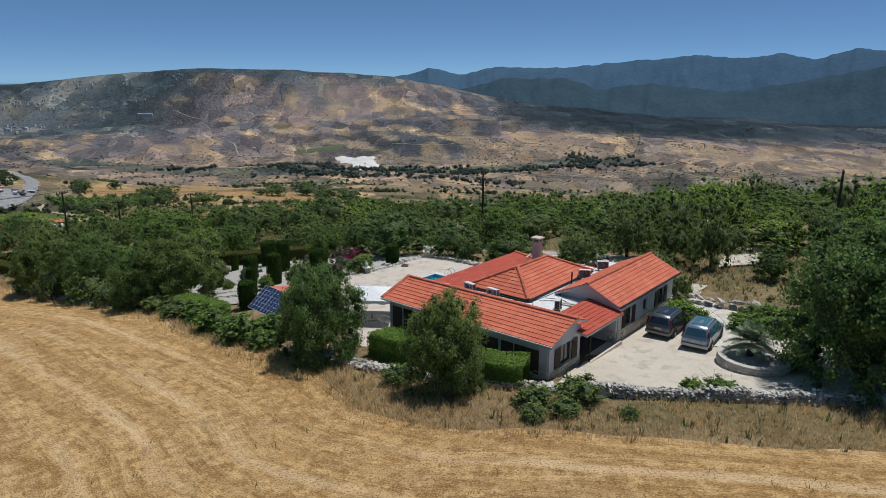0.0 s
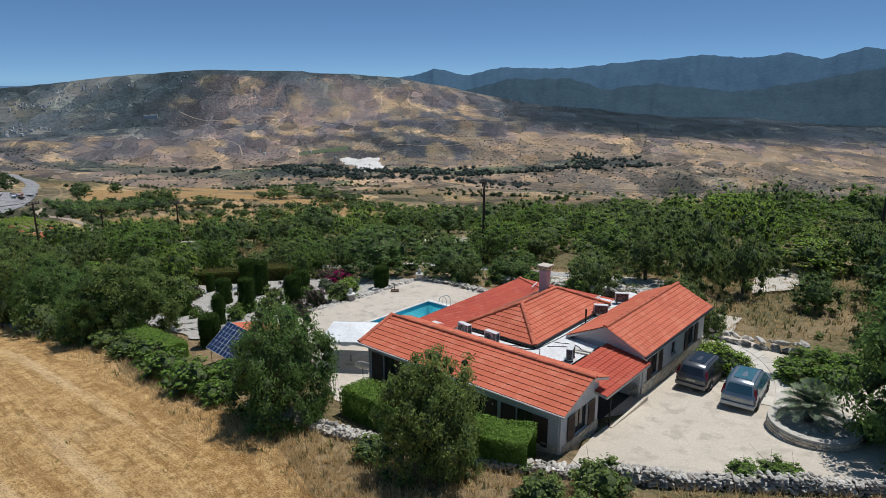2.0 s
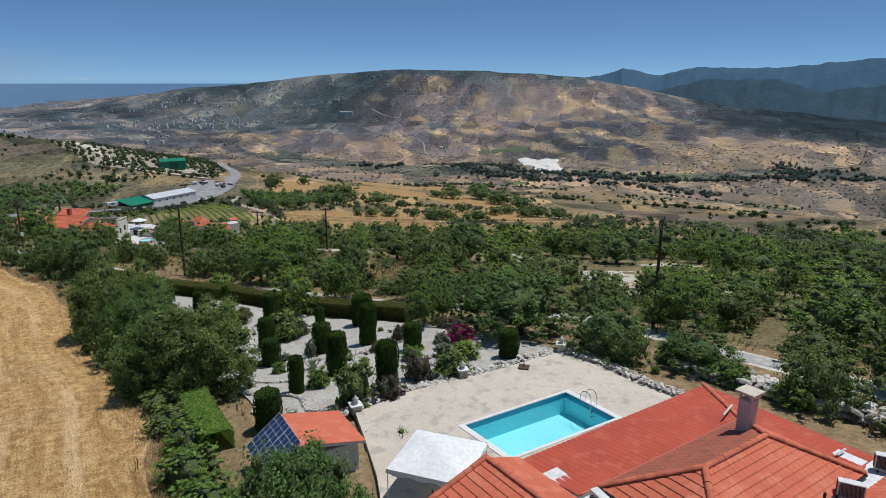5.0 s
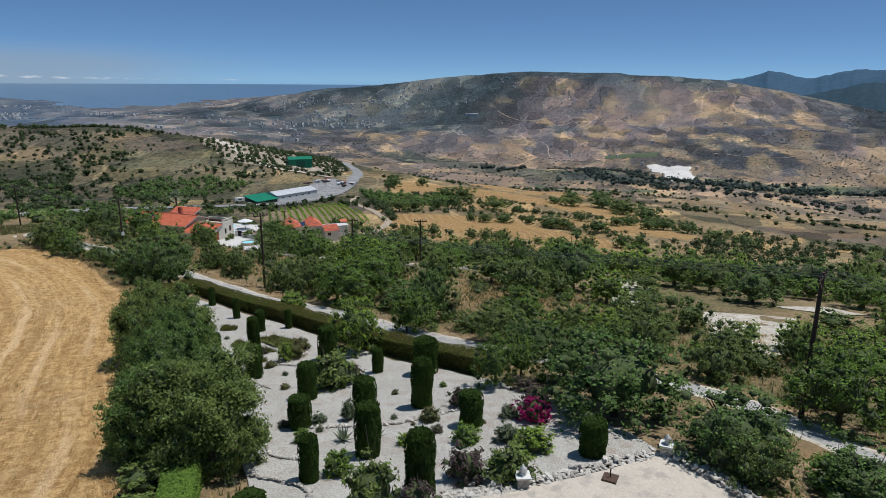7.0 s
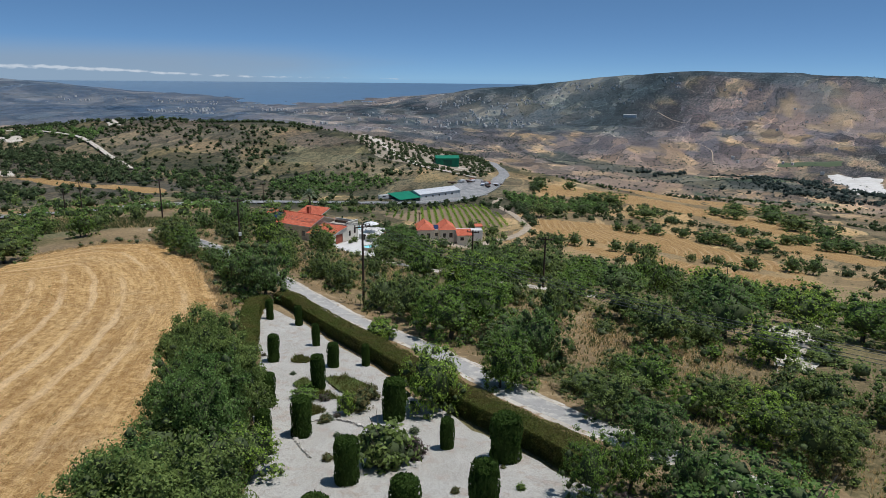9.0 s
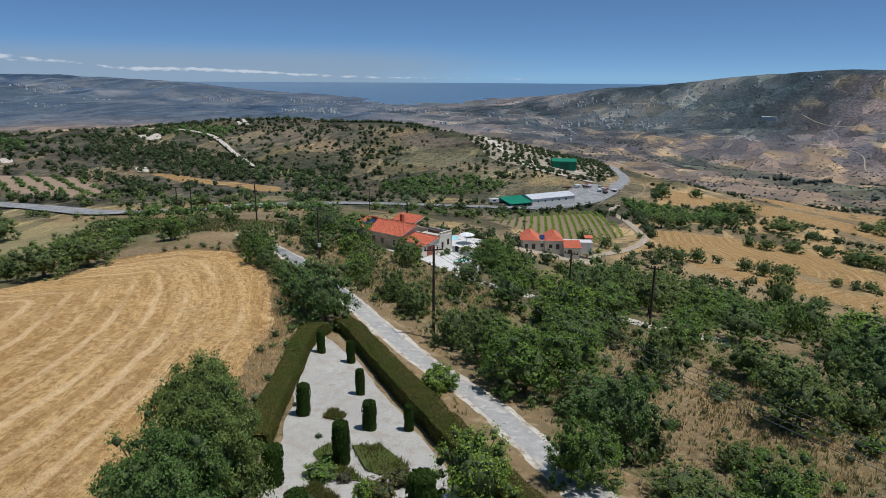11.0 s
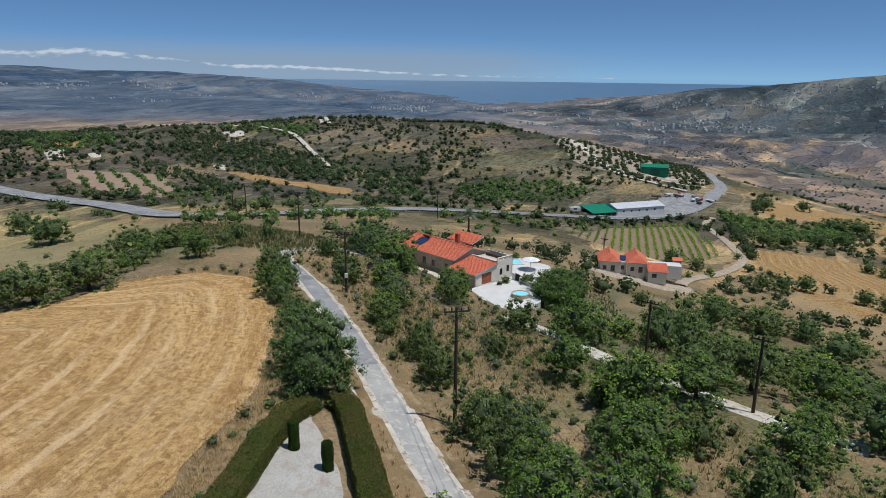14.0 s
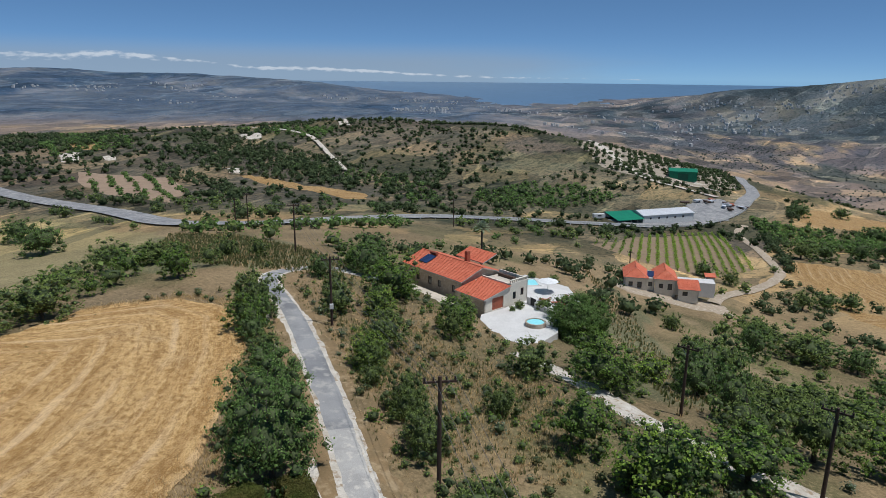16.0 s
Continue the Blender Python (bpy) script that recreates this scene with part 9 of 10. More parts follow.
for i in range(12):
    x, y = rgy.uniform(-292, -268), rgy.uniform(396, 428)
    v = thing("farm_trailer", pose(x, y, height(x, y) + 0.6, 0, 0, rgy.uniform(0, 180)), "rusty farm trailer parked in the yard", "trailer", "machines in the farm yard")
    part("bed", block(-2.6, 2.6, -1.1, 1.1, 0.7, 1.5, 0.05), rgy.choice([tile_brown, grey_sheet, dark_wood]), v)
    for s in (-1, 1):
        part("wheel", tube(bmesh.new(), (0.4, s * 0.9, 0.45), (0.4, s * 1.15, 0.45), 0.45, seg=12), tyre_mat, v)
vn = thing("caravan", pose(-277, 318, height(-277, 318) + .4, 0, 0, 70), "white caravan parked by the farm", "caravan")
part("body", block(-3, 3, -1.1, 1.1, 0.4, 2.6, 0.2), white_metal, vn)
part("window", block(-1, 1, -1.13, -1.09, 1.4, 2.1), pane_mat, vn)
# guard rail along the bend
rail_pts = smooth_line([(p[0] + 5.2, p[1] - 1.0) for p in MAINROAD[4:13]], 4)
gr = thing("guard_rail", pose(0, 0, 0), "long pale steel guard rail along the main road", "guard rail")
zz = land(rail_pts[:, 0], rail_pts[:, 1]) + 0.6
vs, fs = [], []
for (x, y), z in zip(rail_pts, zz):
    vs += [(x, y, z + 0.45), (x, y, z + 0.95)]
part("beam", mesh_of("beam", vs, [(2 * i, 2 * i + 2, 2 * i + 3, 2 * i + 1) for i in range(len(zz) - 1)], white_metal), white_metal, gr)
for (x, y), z in list(zip(rail_pts, zz))[::2]:
    part("post", block(x - .08, x + .08, y - .08, y + .08, z - 0.6, z + 0.9), grey_sheet, gr)

# vineyard
VINES = [(-184, 247), (-212, 250), (-232, 300), (-238, 358), (-200, 320), (-170, 288), (-165, 258)]
drape("vineyard_soil", VINES, 4, 0.25, material("vine_soil", (0.30, 0.22, 0.14), (0.24, 0.17, 0.10), 4, 0.3, 0.95, 0.5), "ploughed brown soil between vine rows", "soil")
vd = Vector((0.66, -0.75))
vq = Vector((0.75, 0.66))
vrng = np.random.default_rng(4)
for i in range(44):
    base = Vector((-262, 250)) + vq * (i * 3.1)
    s = np.arange(-60, 160, 0.55)
    x, y = base.x + vd.x * s + vrng.normal(0, .12, len(s)), base.y + vd.y * s + vrng.normal(0, .12, len(s))
    k = inside(x, y, VINES) & ((vrng.uniform(0, 1, len(s)) < (0.95 if i > 17 else 0.45)))
    if k.sum() < 6:
        continue
    x, y = x[k], y[k]
    pos = np.repeat(np.c_[x, y, land(x, y) + 0.25 + 0.7], 7, 0) + vrng.normal(0, 0.28, (7 * len(x), 3))
    v, f = leaf_quads(pos, unit(vrng.normal(size=pos.shape) + [0, 0, .6]), 0.36, vrng, 1.2)
    vr = thing("vine_row", pose(0, 0, 0), "long row of green grapevines in brown soil", "vine row", "vine rows")
    part("foliage", fast_mesh("foliage", v, f, leaf_light if i > 17 else leaf_green), None, vr)
    for a, b in list(zip(x, y))[::12]:
        part("post", block(a - .05, a + .05, b - .05, b + .05, height(a, b) - .2, height(a, b) + 1.1), dark_wood, vr)
# ---- fields, orchards and woods far down the valley ----
def straw_patch(pts, step, label="straw-yellow field among dark trees", dz=0.22):
    ob = drape("field", pts, step, dz, old_stubble, label, "field")
    row_attribute(ob, pts[:3])
    return pts


PATCHES = [straw_patch(p, k) for p, k in (([(-137, 230), (-150, 262), (-146, 274), (-122, 262), (-100, 258), (-60, 251), (-41, 256), (-46, 288), (-80, 284), (-108, 289), (-130, 279), (-141, 283), (-155, 262)], 4),
           ([(-181, 317), (-163, 292), (-147, 285), (-108, 296), (-80, 291), (-48, 297), (-68, 326), (-98, 339), (-127, 358), (-160, 343)], 5), ([(-125, 378), (-80, 362), (-40, 352), (-28, 372), (-70, 412), (-110, 402)], 6),
           ([(-245, 429), (-220, 448), (-185, 466), (-145, 458), (-96, 425), (-60, 440), (-98, 497), (-148, 505), (-225, 560), (-280, 540), (-286, 503)], 8), ([(-250, 620), (-330, 720), (-240, 800), (-120, 700), (-150, 600)], 14),
           ([(-399, 167), (-390, 184), (-360, 196), (-329, 218), (-304, 205), (-309, 193), (-335, 188), (-351, 175)], 5), ([(-560, 100), (-520, 120), (-480, 110), (-520, 88)], 8))]
ORCHARD = [(-421, 95), (-392, 138), (-341, 137), (-307, 122), (-347, 100), (-386, 92)]
drape("orchard_soil", ORCHARD, 6, 0.4, material("orchard_soil", (0.36, 0.26, 0.18), (0.30, 0.21, 0.14), 3, 0.2, 0.95, 0.4), "pale brown orchard soil", "soil")
HILL_SOIL = [(-470, 470), (-430, 560), (-380, 560), (-340, 520), (-330, 440), (-390, 425)]
drape("orchard_soil", HILL_SOIL, 8, 0.5, material("chalky_soil", (0.40, 0.34, 0.26), (0.29, 0.245, 0.18), 2, 0.15, 0.95, 0.4), "chalky pale orchard soil on the hill", "soil")
drape("quarry", [(-252, 1570), (-228, 1590), (-205, 1562), (-185, 1590), (-150, 1530), (-136, 1400), (-114, 1270), (-120, 1190), (-133, 1142), (-150, 1120), (-160, 1210), (-190, 1360), (-224, 1480)], 8, 1.6, material("quarry_chalk", (0.75, 0.72, 0.68), (0.62, 0.58, 0.53), 0.4, 0.05, 0.95, 0.5), "white chalk quarry in the valley", "quarry")
for pts in [[(-488, 88), (-492, 102), (-451, 99), (-448, 89)], [(-471, 110), (-474, 120), (-454, 118), (-455, 110)], [(-417, 169), (-414, 177), (-399, 173), (-402, 166)], [(-538, 205), (-541, 225), (-517, 218), (-512, 207)]]:
    drape("chalk_ground", pts, 4, 0.7, chalk, "bare white chalk cutting on the scrubby hill", "bare ground")
ribbon("dirt_track", [(-400, 233), (-418, 237), (-440, 241), (-471, 246), (-498, 250), (-517, 250), (-537, 242), (-570, 226)], 3.4, 1.3, chalk, "pale chalk track climbing the scrubby hill", step=6, ragged=0.2)
ribbon("dirt_track", [(-322, 476), (-350, 452), (-386, 449), (-412, 462), (-440, 474), (-480, 500)], 4.5, 0.9, chalk, "pale chalk track through the orchard hill", step=6, ragged=0.2)
for pts in ([(-400, 1500), (-340, 1420), (-230, 1380), (-160, 1310), (-60, 1300)], [(-700, 1900), (-560, 1800), (-480, 1640), (-300, 1600)], [(60, 1100), (180, 1180), (330, 1160), (460, 1280)], [(-900, 2300), (-760, 2200), (-640, 2320), (-420, 2280)], [(300, 1500), (420, 1420), (560, 1500), (720, 1460)], [(-120, 1700), (0, 1640), (120, 1720), (300, 1690)], [(40, 800), (140, 860), (260, 840), (420, 900)]):
    ribbon("dirt_track", pts, 2.6, 1.2, dusty, "faint pale track across far dry hills", step=20, ragged=0.3)


def land_points(seed, n, r0, r1, b0, b1, size, thresh, avoid=(), roads=()):
    rng = np.random.default_rng(seed)
    r, b = np.sqrt(rng.uniform(r0 ** 2, r1 ** 2, n)), np.radians(rng.uniform(b0, b1, n))
    x, y = -15 - r * np.sin(b), 50 + r * np.cos(b)
    k = fbm(x, y, size, 4, seed) > thresh
    for q in avoid:
        k &= ~inside(x, y, q)
    for ln, w in roads:
        k &= edge_distance(x, y, ln) > w
    return x[k], y[k]


OFF = PATCHES + [VINES, ORCHARD, PATIO, WOODS, FIELD, GARDEN, [(-160, 198), (-134, 196), (-122, 232), (-150, 232)], [(-262, 318), (-262, 390), (-285, 428), (-322, 428), (-320, 316)], [(-145, 122), (-100, 132), (-98, 172), (-135, 170)], [(-376, 468), (-346, 446), (-330, 462), (-346, 498)]]
LANES = ((MAINROAD, 9), (ROAD, 6))
rs = np.random.default_rng(77)
OPEN = [STRAW_LAND, BANK_GRASS, MEADOW, FALLOW, TAN_HILL]
for nm, (seed, n, r0, r1, b0, b1, sz, th), mat, lab, smin, smax in (
        ("mid_woods", (3, 900, 110, 330, -46, 100, 60, 0.02), leaf_olive, "scattered olive and carob trees on the slope", 3.0, 6.0), ("mid_woods", (4, 1300, 110, 330, -46, 100, 50, 0.02), leaf_far, "dark carob trees between the fields", 3.5, 7.0),
        ("mid_woods", (5, 700, 110, 330, -46, 100, 40, 0.05), leaf_dark, "green bushes on the slope", 2.0, 4.5), ("hill_scrub", (6, 4000, 300, 760, 34, 104, 80, -0.10), leaf_far, "scrub and small trees on the brown hill", 1.5, 4.0),
        ("hill_scrub", (7, 3000, 300, 760, 34, 104, 70, -0.02), leaf_far, "dark scrub on the hill", 2.2, 6.0), ("valley_trees", (8, 2600, 320, 900, -46, 34, 90, 0.02), leaf_far, "dark trees along the valley fields", 2.6, 6.0)):
    x, y = land_points(seed, n, r0, r1, b0, b1, sz, th, OFF + OPEN, LANES)
    stuff_trees(nm, x, y, rs.uniform(smin, smax, len(x)), 50 if r1 < 400 else 16, mat, lab, seed, leaf=0.13 if r1 < 400 else 0.24)
x, y = land_points(9, 2400, 150, 480, -20, 40, 60, 0.0, PATCHES + [WOODS, VINES, PATIO], LANES)
k = inside(x, y, STRAW_LAND)
stuff_trees("mid_woods", x[k], y[k], rs.uniform(1.4, 5.0, k.sum()), 40, leaf_far, "dark bushes and small trees on the straw slopes", 9, leaf=0.16)
# thickets on the hill and beside the main road
for i, (poly, gap, lo, hi) in enumerate((([(-489, 168), (-431, 199), (-377, 207), (-405, 246), (-433, 243), (-527, 203), (-565, 175)], 5.0, 3.5, 7.0), ([(-324, 271), (-356, 333), (-342, 357), (-317, 375), (-305, 341), (-297, 277)], 4.5, 3.0, 6.0),
        ([(-700, 60), (-623, 130), (-523, 129), (-501, 95), (-620, 50)], 8.0, 4.0, 8.0), ([(-253, 408), (-233, 412), (-208, 409), (-206, 448), (-185, 404), (-186, 365), (-200, 353), (-226, 373)], 5.0, 4.0, 7.0),
        ([(-434, 119), (-348, 146), (-325, 152), (-366, 157), (-428, 141)], 6.0, 3.5, 6.5), ([(-410, 200), (-380, 225), (-330, 235), (-300, 225), (-305, 240), (-350, 262), (-400, 250)], 7.0, 3.0, 6.0), ([(-240, 118), (-215, 124), (-205, 148), (-228, 150), (-250, 128)], 6.0, 2.0, 4.0), ([(-226, 114), (-214, 136), (-236, 178), (-222, 186), (-200, 140), (-205, 112)], 5.0, 3.0, 5.5),
        ([(-495, 150), (-494, 193), (-446, 214), (-394, 224), (-340, 219), (-352, 206), (-367, 191), (-386, 176), (-402, 159), (-433, 152)], 5.5, 3.5, 7.0), ([(-549, 287), (-496, 255), (-517, 233), (-561, 211)], 6.0, 3.5, 6.5), ([(-365, 237), (-407, 308), (-366, 282), (-330, 229)], 6.0, 3.0, 6.0), ([(-532, 77), (-676, 98), (-558, 136), (-505, 133), (-476, 86)], 6.5, 3.5, 6.5))):
    x, y = scatter(poly, gap, 200 + i, (), 1500, LANES)
    stuff_trees("thicket", x, y, rs.uniform(lo, hi, len(x)), 34, leaf_far if i % 2 == 0 else leaf_dark, "dense thicket of dark green trees on the hill", 210 + i, leaf=0.18)
for seed, n, r0, r1, b0, b1, sz, th, k in ((21, 6500, 850, 1700, -46, 40, 160, 0.0, 0.75), (22, 6000, 1600, 3000, -46, 34, 260, 0.0, 0.9)):
    x, y = land_points(seed, n, r0, r1, b0, b1, sz, th)
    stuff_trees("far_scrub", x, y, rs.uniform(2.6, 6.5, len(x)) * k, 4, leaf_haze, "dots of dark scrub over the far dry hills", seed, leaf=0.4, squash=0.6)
x, y = land_points(24, 2600, 900, 1500, -30, 46, 120, -0.05)
k = inside(x, y, VALLEY_WOOD)
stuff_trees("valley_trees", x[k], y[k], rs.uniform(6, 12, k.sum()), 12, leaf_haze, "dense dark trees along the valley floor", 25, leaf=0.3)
# trees along the stream in the valley, and two watered fields
for i, ln in enumerate(([(-420, 1440), (-360, 1404), (-240, 1300), (-190, 1160), (-79, 1100), (60, 1150), (268, 1220), (400, 1260)], [(268, 1220), (276, 1330), (286, 1430)], [(-300, 1250), (-210, 1060), (-60, 1000), (120, 1010)])):
    p = np.repeat(smooth_line(ln, 9), 3, 0)
    p = p + rs.normal(0, 13, p.shape)
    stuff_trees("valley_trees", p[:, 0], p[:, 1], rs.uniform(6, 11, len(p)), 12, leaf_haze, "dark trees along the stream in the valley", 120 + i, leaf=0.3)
crop = material("green_crop", (0.095, 0.125, 0.062), (0.08, 0.105, 0.055), 1, 0.05, 0.9, 0.2)
for pts in ([(-380, 1728), (-250, 1745), (-240, 1690), (-372, 1672)], [(-330, 1300), (-270, 1240), (-240, 1262), (-300, 1330)], [(230, 1300), (262, 1380), (300, 1370), (272, 1290)]):
    drape("field", pts, 18, 1.6, crop, "small green watered field in the valley", "field")
# rows of orchard trees
for poly, gap, kind in ((ORCHARD, 8.2, leaf_dark), (HILL_SOIL, 7.0, leaf_far)):
    a = np.array(poly)
    gx, gy = np.meshgrid(np.arange(a[:, 0].min(), a[:, 0].max(), gap), np.arange(a[:, 1].min(), a[:, 1].max(), gap))
    gx, gy = gx.ravel() + rs.normal(0, .5, gx.size), gy.ravel() + rs.normal(0, .5, gx.size)
    k = inside(gx, gy, poly) & (rs.uniform(0, 1, gx.size) < 0.85)
    for q in OFF[-1:]:
        k &= ~inside(gx, gy, q)
    stuff_trees("orchard_trees", gx[k], gy[k], rs.uniform(2.6, 4.0, k.sum()) * (1.0 if poly is ORCHARD else 1.4), 40, kind, "rows of rounded orchard trees", 31, leaf=0.22)
# dark hedgerows between the valley fields
for i, ln in enumerate(([(-190, 330), (-205, 352), (-222, 372)], [(-165, 300), (-180, 322)], [(-35, 335), (0, 340)], [(-250, 440), (-285, 500)], [(-140, 395), (-100, 412), (-60, 420)], [(-30, 300), (10, 330)])):
    p = smooth_line(ln, 2.8)
    stuff_trees("hedgerow", p[:, 0] + rs.normal(0, 1.4, len(p)), p[:, 1] + rs.normal(0, 1.4, len(p)), rs.uniform(3.0, 6.5, len(p)), 40, leaf_far, "dark row of trees between straw fields", 40 + i, leaf=0.16)


# pale specks of villages and farms
def specks(seed, n, b0, b1, r0, r1, name, label):
    rng = np.random.default_rng(seed)
    x, y = land_points(seed, n, r0, r1, b0, b1, 300, 0.08)
    bm = bmesh.new()
    for a, b in zip(x, y):
        w, d, h, t = rng.uniform(4, 9), rng.uniform(4, 8), rng.uniform(2.2, 4), rng.uniform(0, 3)
        m = Matrix.Translation((a, b, height(a, b) + h / 2)) @ Matrix.Rotation(t, 4, "Z") @ Matrix.Diagonal((w, d, h + 3, 1))
        bmesh.ops.create_cube(bm, size=1, matrix=m)
    tagged(part(name, bm, white_pave), label, "houses", kind="stuff")


specks(51, 420, 20, 38, 2000, 2900, "far_village", "pale houses of a far hillside village")
specks(52, 1500, 38, 98, 1400, 3300, "far_village", "pale houses scattered over the coastal plain")
specks(54, 1800, 58, 100, 1700, 3300, "far_village", "pale houses scattered over a far blue plateau")
specks(53, 160, -24, 18, 1300, 2800, "far_village", "pale farmhouses on far hills")
fb = thing("white_hall", pose(-955, 2200, height(-955, 2200), 0, 0, 20), "long low white building on a far hillside", "building")
part("body", block(-22, 22, -10, 10, -4, 9, 0.3), white_pave, fb)

# the sea, and the clouds that lie over it
# sea blue, paled by haze put into the colour
sea_mat = material("sea", (0.108, 0.190, 0.295), (0.114, 0.198, 0.305), 0.02, 0.001, 0.35, 0.0)
bs, rr = np.radians(np.arange(26, 86.1, 1.0)), np.array([2950, 3400, 3800, 4200, 4845])
v, f = [], []
for r in rr:
    el = radians(np.interp(r, [2950, 3120, 4845], [-2.5, -2.18, -0.42]))
    v += [(-15 - r * math.sin(b), 50 + r * math.cos(b), EZ + r * math.tan(el)) for b in bs]
nb = len(bs)
f = [(i * nb + j, i * nb + j + 1, (i + 1) * nb + j + 1, (i + 1) * nb + j) for i in range(len(rr) - 1) for j in range(nb - 1)]
tagged(part("water", mesh_of("water", v, f, sea_mat, True), sea_mat), "hazy blue sea at the horizon", "sea", kind="structure")


def cloud_material():
    """Ragged white cloud over a grey haze veil, thinning out upwards; emission stands in for daylight on both."""
    m = bpy.data.materials.new("cloud")
    m.use_nodes = True
    n, l = m.node_tree.nodes, m.node_tree.links
    n.remove(n["Principled BSDF"])

    def attr(name):
        a = n.new("ShaderNodeAttribute")
        a.attribute_name = name
        return a.outputs["Fac"]

    def calc(op, a, c):
        x = n.new("ShaderNodeMath")
        x.operation = op
        for i, v in ((0, a), (1, c)):
            if isinstance(v, (int, float)):
                x.inputs[i].default_value = v
            else:
                l.new(v, x.inputs[i])
        return x.outputs[0]

    def span(sock, lo, hi):
        r = n.new("ShaderNodeMapRange")
        r.interpolation_type = "SMOOTHSTEP"
        r.inputs[1].default_value, r.inputs[2].default_value = lo, hi
        l.new(sock, r.inputs[0])
        return r.outputs[0]

    def noisy(su, sv, scale, detail):
        c = n.new("ShaderNodeCombineXYZ")
        l.new(calc("MULTIPLY", attr("bearing"), su), c.inputs[0])
        l.new(calc("MULTIPLY", attr("rise"), sv), c.inputs[1])
        t = n.new("ShaderNodeTexNoise")
        t.inputs["Scale"].default_value, t.inputs["Detail"].default_value = scale, detail
        l.new(c.outputs[0], t.inputs["Vector"])
        return t.outputs[0]

    v = attr("rise")
    veil = calc("MULTIPLY", calc("MULTIPLY", span(v, 3.0, 0.9), 0.8), span(calc("ADD", attr("bearing"), calc("MULTIPLY", noisy(.1, .6, 1, 3), 14)), 46, 68))
    lumps = calc("ADD", noisy(1.0, 3.2, 1.0, 8), calc("MULTIPLY", attr("bank"), 0.42))
    white = calc("MULTIPLY", span(lumps, 0.62, 0.90), span(attr("bank"), 0.05, 0.35))
    puff, grey, clear, m1, m2 = n.new("ShaderNodeEmission"), n.new("ShaderNodeEmission"), n.new("ShaderNodeBsdfTransparent"), n.new("ShaderNodeMixShader"), n.new("ShaderNodeMixShader")
    puff.inputs[0].default_value, grey.inputs[0].default_value = (0.50, 0.54, 0.58, 1), (0.235, 0.295, 0.365, 1)
    l.new(veil, m1.inputs[0])
    l.new(clear.outputs[0], m1.inputs[1])
    l.new(grey.outputs[0], m1.inputs[2])
    l.new(calc("MULTIPLY", white, 0.85), m2.inputs[0])
    l.new(m1.outputs[0], m2.inputs[1])
    l.new(puff.outputs[0], m2.inputs[2])
    l.new(m2.outputs[0], n["Material Output"].inputs["Surface"])
    return m


CLOUD_LINE = [(40, -0.1), (52, -0.02), (58, 0.05), (62, 0.24), (66, 0.42), (70, 0.56), (75, 0.55), (77.5, 0.88), (82, 1.25), (85, 1.5), (88, 1.2), (100, 1.3)]
ub, ue = np.arange(36, 106, 0.25), np.arange(-1.2, 3.3, 0.08)
B, E2 = [g.ravel() for g in np.meshgrid(ub, ue, indexing="ij")]
mid = np.interp(B, [q[0] for q in CLOUD_LINE], [q[1] for q in CLOUD_LINE])
thick = np.interp(B, [40, 60, 70, 76, 80, 86, 100], [0.05, 0.07, 0.13, 0.10, 0.12, 0.22, 0.2])
d = (E2 - mid) / thick
bank = np.exp(-np.where(d > 0, d / 1.0, d / 1.5) ** 2) * np.interp(B, [40, 50, 62, 66, 73, 76, 79, 83, 86, 100], [0.3, 0.5, 0.75, 1, 1, 0.6, 0.55, 0.85, 0.8, 0.5])
rc = 4830
v = np.c_[-15 - rc * np.sin(np.radians(B)), 50 + rc * np.cos(np.radians(B)), EZ + rc * np.tan(np.radians(E2))]
i, j = [g.ravel() for g in np.meshgrid(np.arange(len(ub) - 1), np.arange(len(ue) - 1), indexing="ij")]
me = fast_mesh("cloud_bank", v, np.c_[i * len(ue) + j, (i + 1) * len(ue) + j, (i + 1) * len(ue) + j + 1, i * len(ue) + j + 1], cloud_material())
for nm, val in (("bearing", B), ("rise", E2), ("bank", bank)):
    me.attributes.new(nm, "FLOAT", "POINT").data.foreach_set("value", val.astype(np.float32))
cb = tagged(new("cloud_bank", me), "low bank of white cloud over the coast", "cloud", kind="structure")
cb.visible_shadow = False


# mountain ridges behind the valley, their blue is distance haze put into the colour
def ridge(line, r, base, c1, c2, seed, label):
    bs = np.arange(line[0][0], line[-1][0], 0.12)
    top = np.interp(bs, [q[0] for q in line], [q[1] for q in line])
    top = top + fbm(bs * 10, bs * 0, 9, 4, seed) * 0.16
    rows = np.linspace(0, 1, 26)
    v = []
    for k, s in enumerate(rows):
        el = base + (top - base) * s
        rr = r - 620 * (1 - s) ** 0.8 + fbm(bs * 14 + s * 5, bs * 0 + s * 30, 16, 5, seed + 3) * 45 * math.sin(math.pi * min(1, s + 0.06)) ** 0.5
        v.append(np.c_[-15 - rr * np.sin(np.radians(bs)), 50 + rr * np.cos(np.radians(bs)), EZ + rr * np.tan(np.radians(el))])
    n = len(bs)
    i, j = [g.ravel() for g in np.meshgrid(np.arange(len(rows) - 1), np.arange(n - 1), indexing="ij")]
    me = fast_mesh("mountain", np.vstack(v), np.c_[i * n + j, i * n + j + 1, (i + 1) * n + j + 1, (i + 1) * n + j], material("hazy_ridge", c1, c2, 0.05, 0.006, 1.0, 0.0, spec=0.0))
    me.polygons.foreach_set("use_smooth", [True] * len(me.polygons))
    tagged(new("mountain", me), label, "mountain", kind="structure")


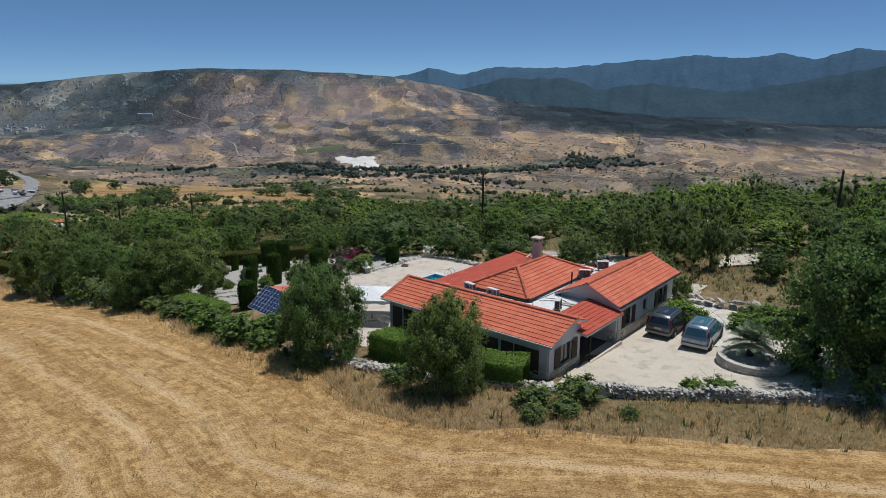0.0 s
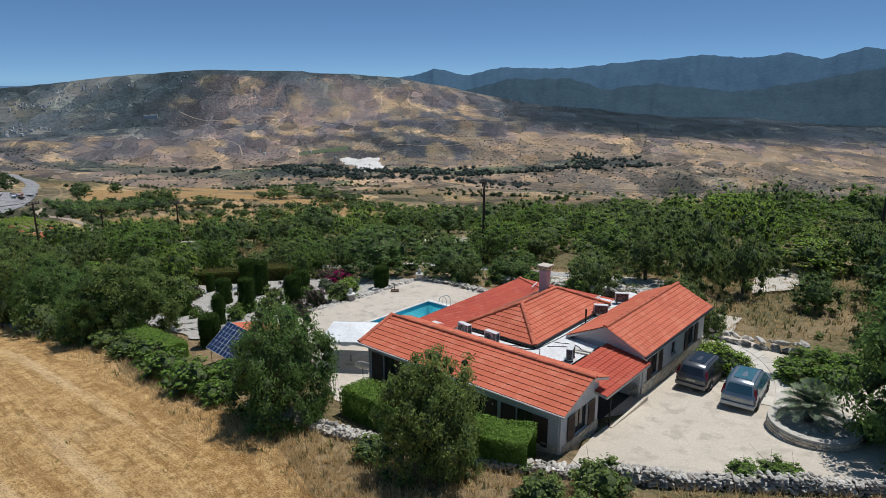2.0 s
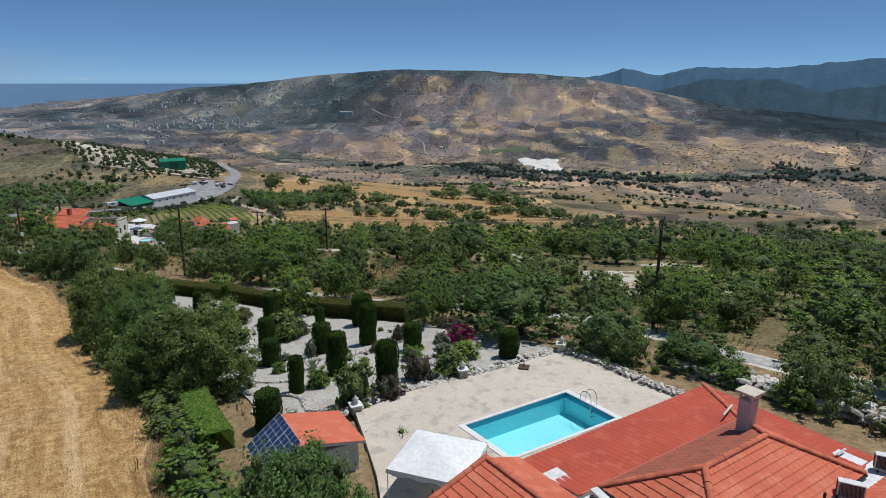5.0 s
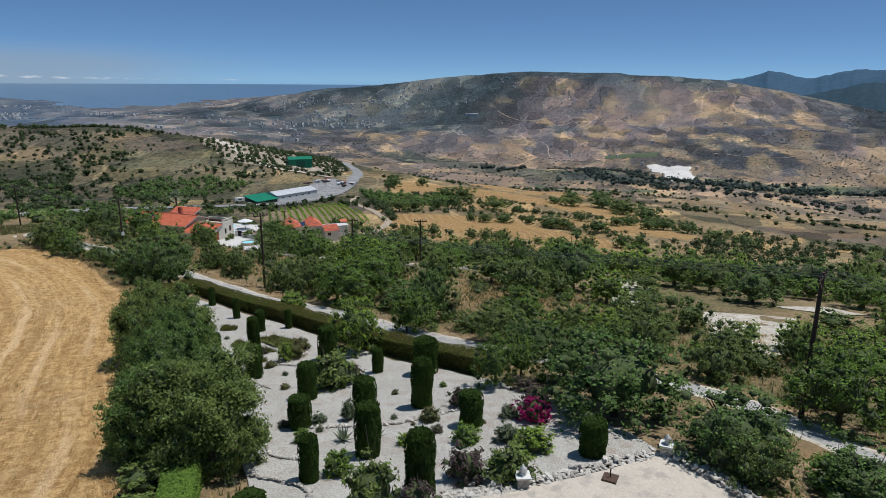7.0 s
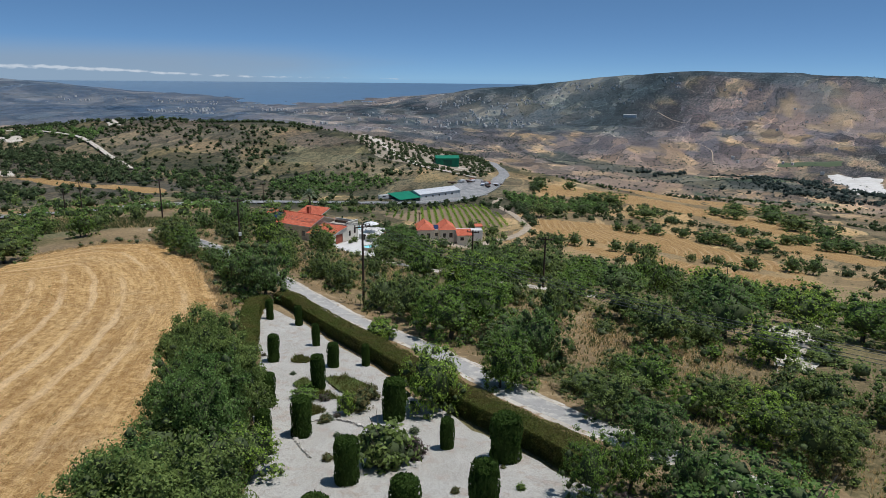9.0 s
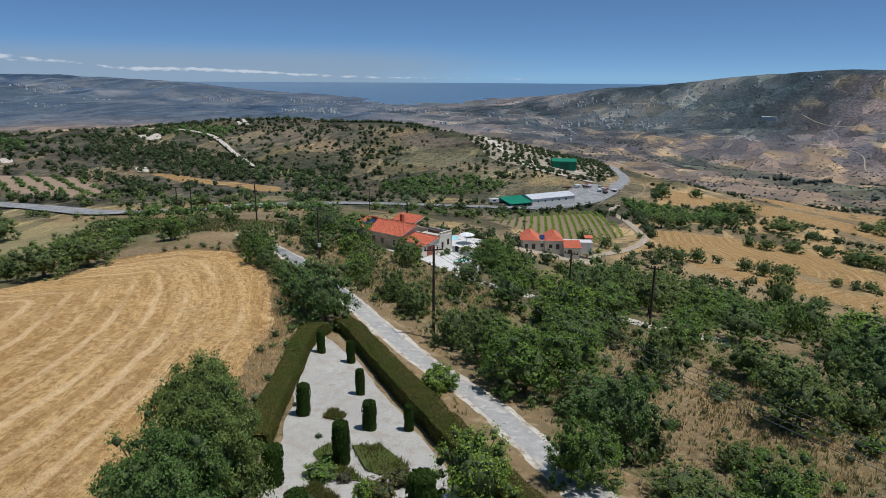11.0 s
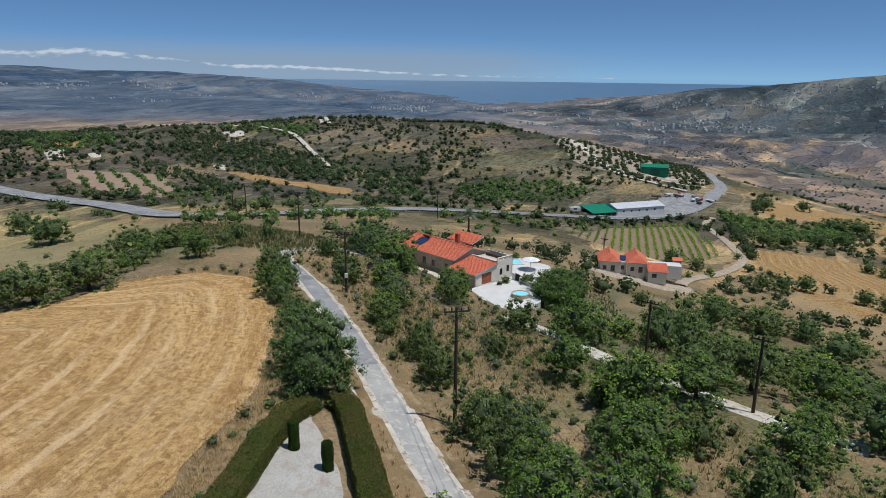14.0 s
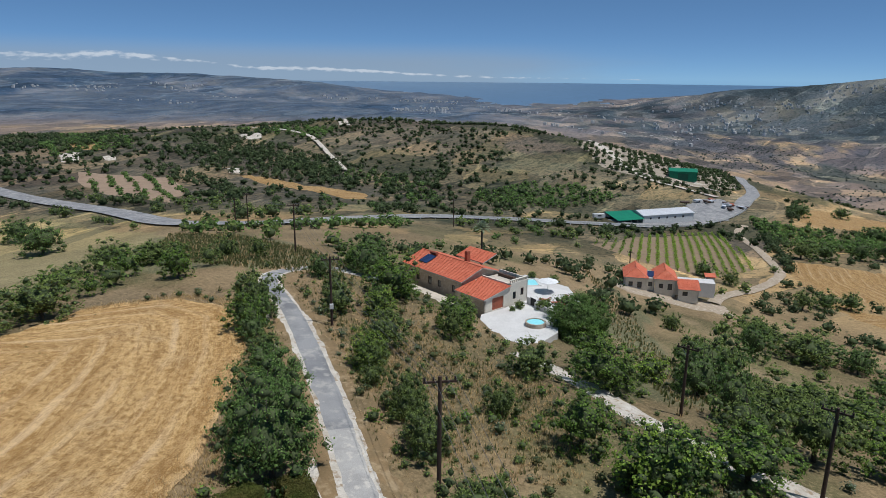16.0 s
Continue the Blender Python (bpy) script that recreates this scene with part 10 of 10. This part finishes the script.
ridge([(-60, 1.6), (-45, 1.9), (-38, 1.7), (-33.8, 1.92), (-32.1, 2.11), (-29.4, 1.44), (-27.5, 1.79), (-23.5, 1.59), (-21.1, 1.79), (-18.9, 1.55), (-15.9, 1.39), (-13, 1.05), (-10.9, 0.87), (-7.2, 0.87), (-5.3, 0.97), (-2.2, 0.32), (0.5, 0.87), (2.2, 0.27), (6, -0.3)], 4780, -2.2, (0.072, 0.128, 0.190), (0.062, 0.114, 0.172), 4, "far mountain ridge painted haze-blue under a clear sky")
ridge([(-60, 1.2), (-42, 1.2), (-34, 0.84), (-28.1, -0.35), (-23.8, -1.02), (-18.2, -0.39), (-13.8, -0.86), (-11, 0.05), (-6.2, 0.04), (-2.4, -0.89), (0, -1.3)], 3900, -3.4, (0.052, 0.086, 0.112), (0.043, 0.074, 0.098), 8, "dark wooded mountain, blue-green with painted haze, above the valley")
# ---- dry grass and weeds ----
weed = leafy("weed_green", (0.16, 0.19, 0.07), (0.22, 0.21, 0.09), 0.3)
rgs = np.random.default_rng(90)


def spread(poly, n, avoid=(), roads=()):
    a = np.array(poly)
    x, y = rgs.uniform(a[:, 0].min(), a[:, 0].max(), n), rgs.uniform(a[:, 1].min(), a[:, 1].max(), n)
    k = inside(x, y, poly)
    for q in avoid:
        k &= ~inside(x, y, q)
    for ln, w in roads:
        k &= edge_distance(x, y, ln) > w
    return x[k], y[k]


SOUTH = [(-34, 50), (-26, 42), (-20, 37), (-16, 32), (-10, 29), (20, 27), (22, 33.5), (8, 33.2), (-4, 33.8), (-9, 35.2), (-15, 38.6), (-20, 42.4), (-25, 46.5), (-31, 51.5)]
x, y = spread(SOUTH, 16000)
tufts("dry_grass", x, y, 0.34, straw_blade, "tall dry straw-coloured grass at the field's edge", 1, per=7, wide=0.016, lean=1.1)
x, y = spread(SOUTH, 900)
tufts("green_weeds", x, y, 0.38, weed, "dusty green weeds among dry grass", 2, per=9, wide=0.03)
x, y = spread(FIELD_EDGE + [(30, 16), (-12, 18), (-30, 36), (-60, 62), (-90, 84), (-115, 90)], 9000)
tufts("stubble_tufts", x, y, 0.2, straw_blade, "short straw stubble", 3, per=6)
x, y = spread([(-60, 66), (-125, 88), (-110, 20), (-60, 0), (20, 0), (20, 26), (-12, 28), (-34, 48)], 1500)
tufts("field_weeds", x, y, 0.22, weed, "small green weeds in the stubble", 4, per=10, lean=0.9, wide=0.03)
for poly, n in (([(7, 53), (30, 49), (36, 66), (12, 74), (0, 68)], 5000), (CLEAR[1], 3000), (CLEAR[2], 5000), (SLOPE_B, 6000), ([(-64, 104), (-30, 92), (-8, 86), (0, 100), (-40, 125), (-66, 126)], 12000), ([(-20, 55), (-60, 80), (-79, 96), (-92, 101), (-125, 107), (-120, 102), (-88, 95), (-60, 76.5), (-36, 56)], 9000)):
    x, y = spread(poly, n, [GARDEN, FIELD, PATIO], ((ROAD, 2.4), (TRACK, 1.6)))
    k = rgs.uniform(0, 1, len(x)) < 0.75
    tufts("dry_grass", x[k], y[k], 0.26, straw_blade, "dry brown grass between the trees", 5 + n, per=5, wide=0.03, lean=1.1)
    tufts("green_weeds", x[~k], y[~k], 0.36, weed, "dusty green weeds between the trees", 6 + n, per=5, wide=0.04)

for poly, n in ((BANK_GRASS, 9000), (WEST_BANK, 9000)):
    x, y = spread(poly, n, [PATIO], ((TRACK, 1.6),))
    k = rgs.uniform(0, 1, len(x)) < 0.35
    tufts("dry_grass", x[k], y[k], 0.5, straw_blade, "tall dry grass on the bank", 70, per=4, wide=0.05, lean=0.7)
    tufts("green_weeds", x[~k], y[~k], 0.6, weed, "tall grey-green grass on the bank", 71, per=5, wide=0.06)

ln = smooth_line(ROAD[1:12], 0.05)
off = rgs.uniform(1.9, 4.2, len(ln)) * rgs.choice([-1, 1], len(ln))
d = unit(np.gradient(ln, axis=0))
vx2, vy2 = ln[:, 0] - d[:, 1] * off, ln[:, 1] + d[:, 0] * off
k = ~inside(vx2, vy2, GARDEN)
vx2, vy2 = vx2[k], vy2[k]
k = fbm(vx2, vy2, 5.0, 3, 9.0) > rgs.uniform(-0.3, 0.25, len(vx2))
tufts("dry_grass", vx2[k][::2], vy2[k][::2], 0.26, straw_blade, "dry grass along the lane", 91, per=5, wide=0.025, lean=1.0)
tufts("green_weeds", vx2[k][1::4], vy2[k][1::4], 0.4, weed, "dusty weeds along the lane", 92, per=6, wide=0.035)

# a fringe of uncut grass round the stubble
fr = smooth_line(FIELD_EDGE[:-2], 0.12)
n = len(fr)
rgs2 = np.random.default_rng(95)
for side in range(4):
    off = rgs2.normal(0, 0.9, (n, 2)) + [0.35, 0.55]
    tufts("dry_grass", fr[:, 0] + off[:, 0], fr[:, 1] + off[:, 1], 0.34, straw_blade, "fringe of uncut dry grass round the stubble", 96 + side, per=5, wide=0.025, lean=0.9)
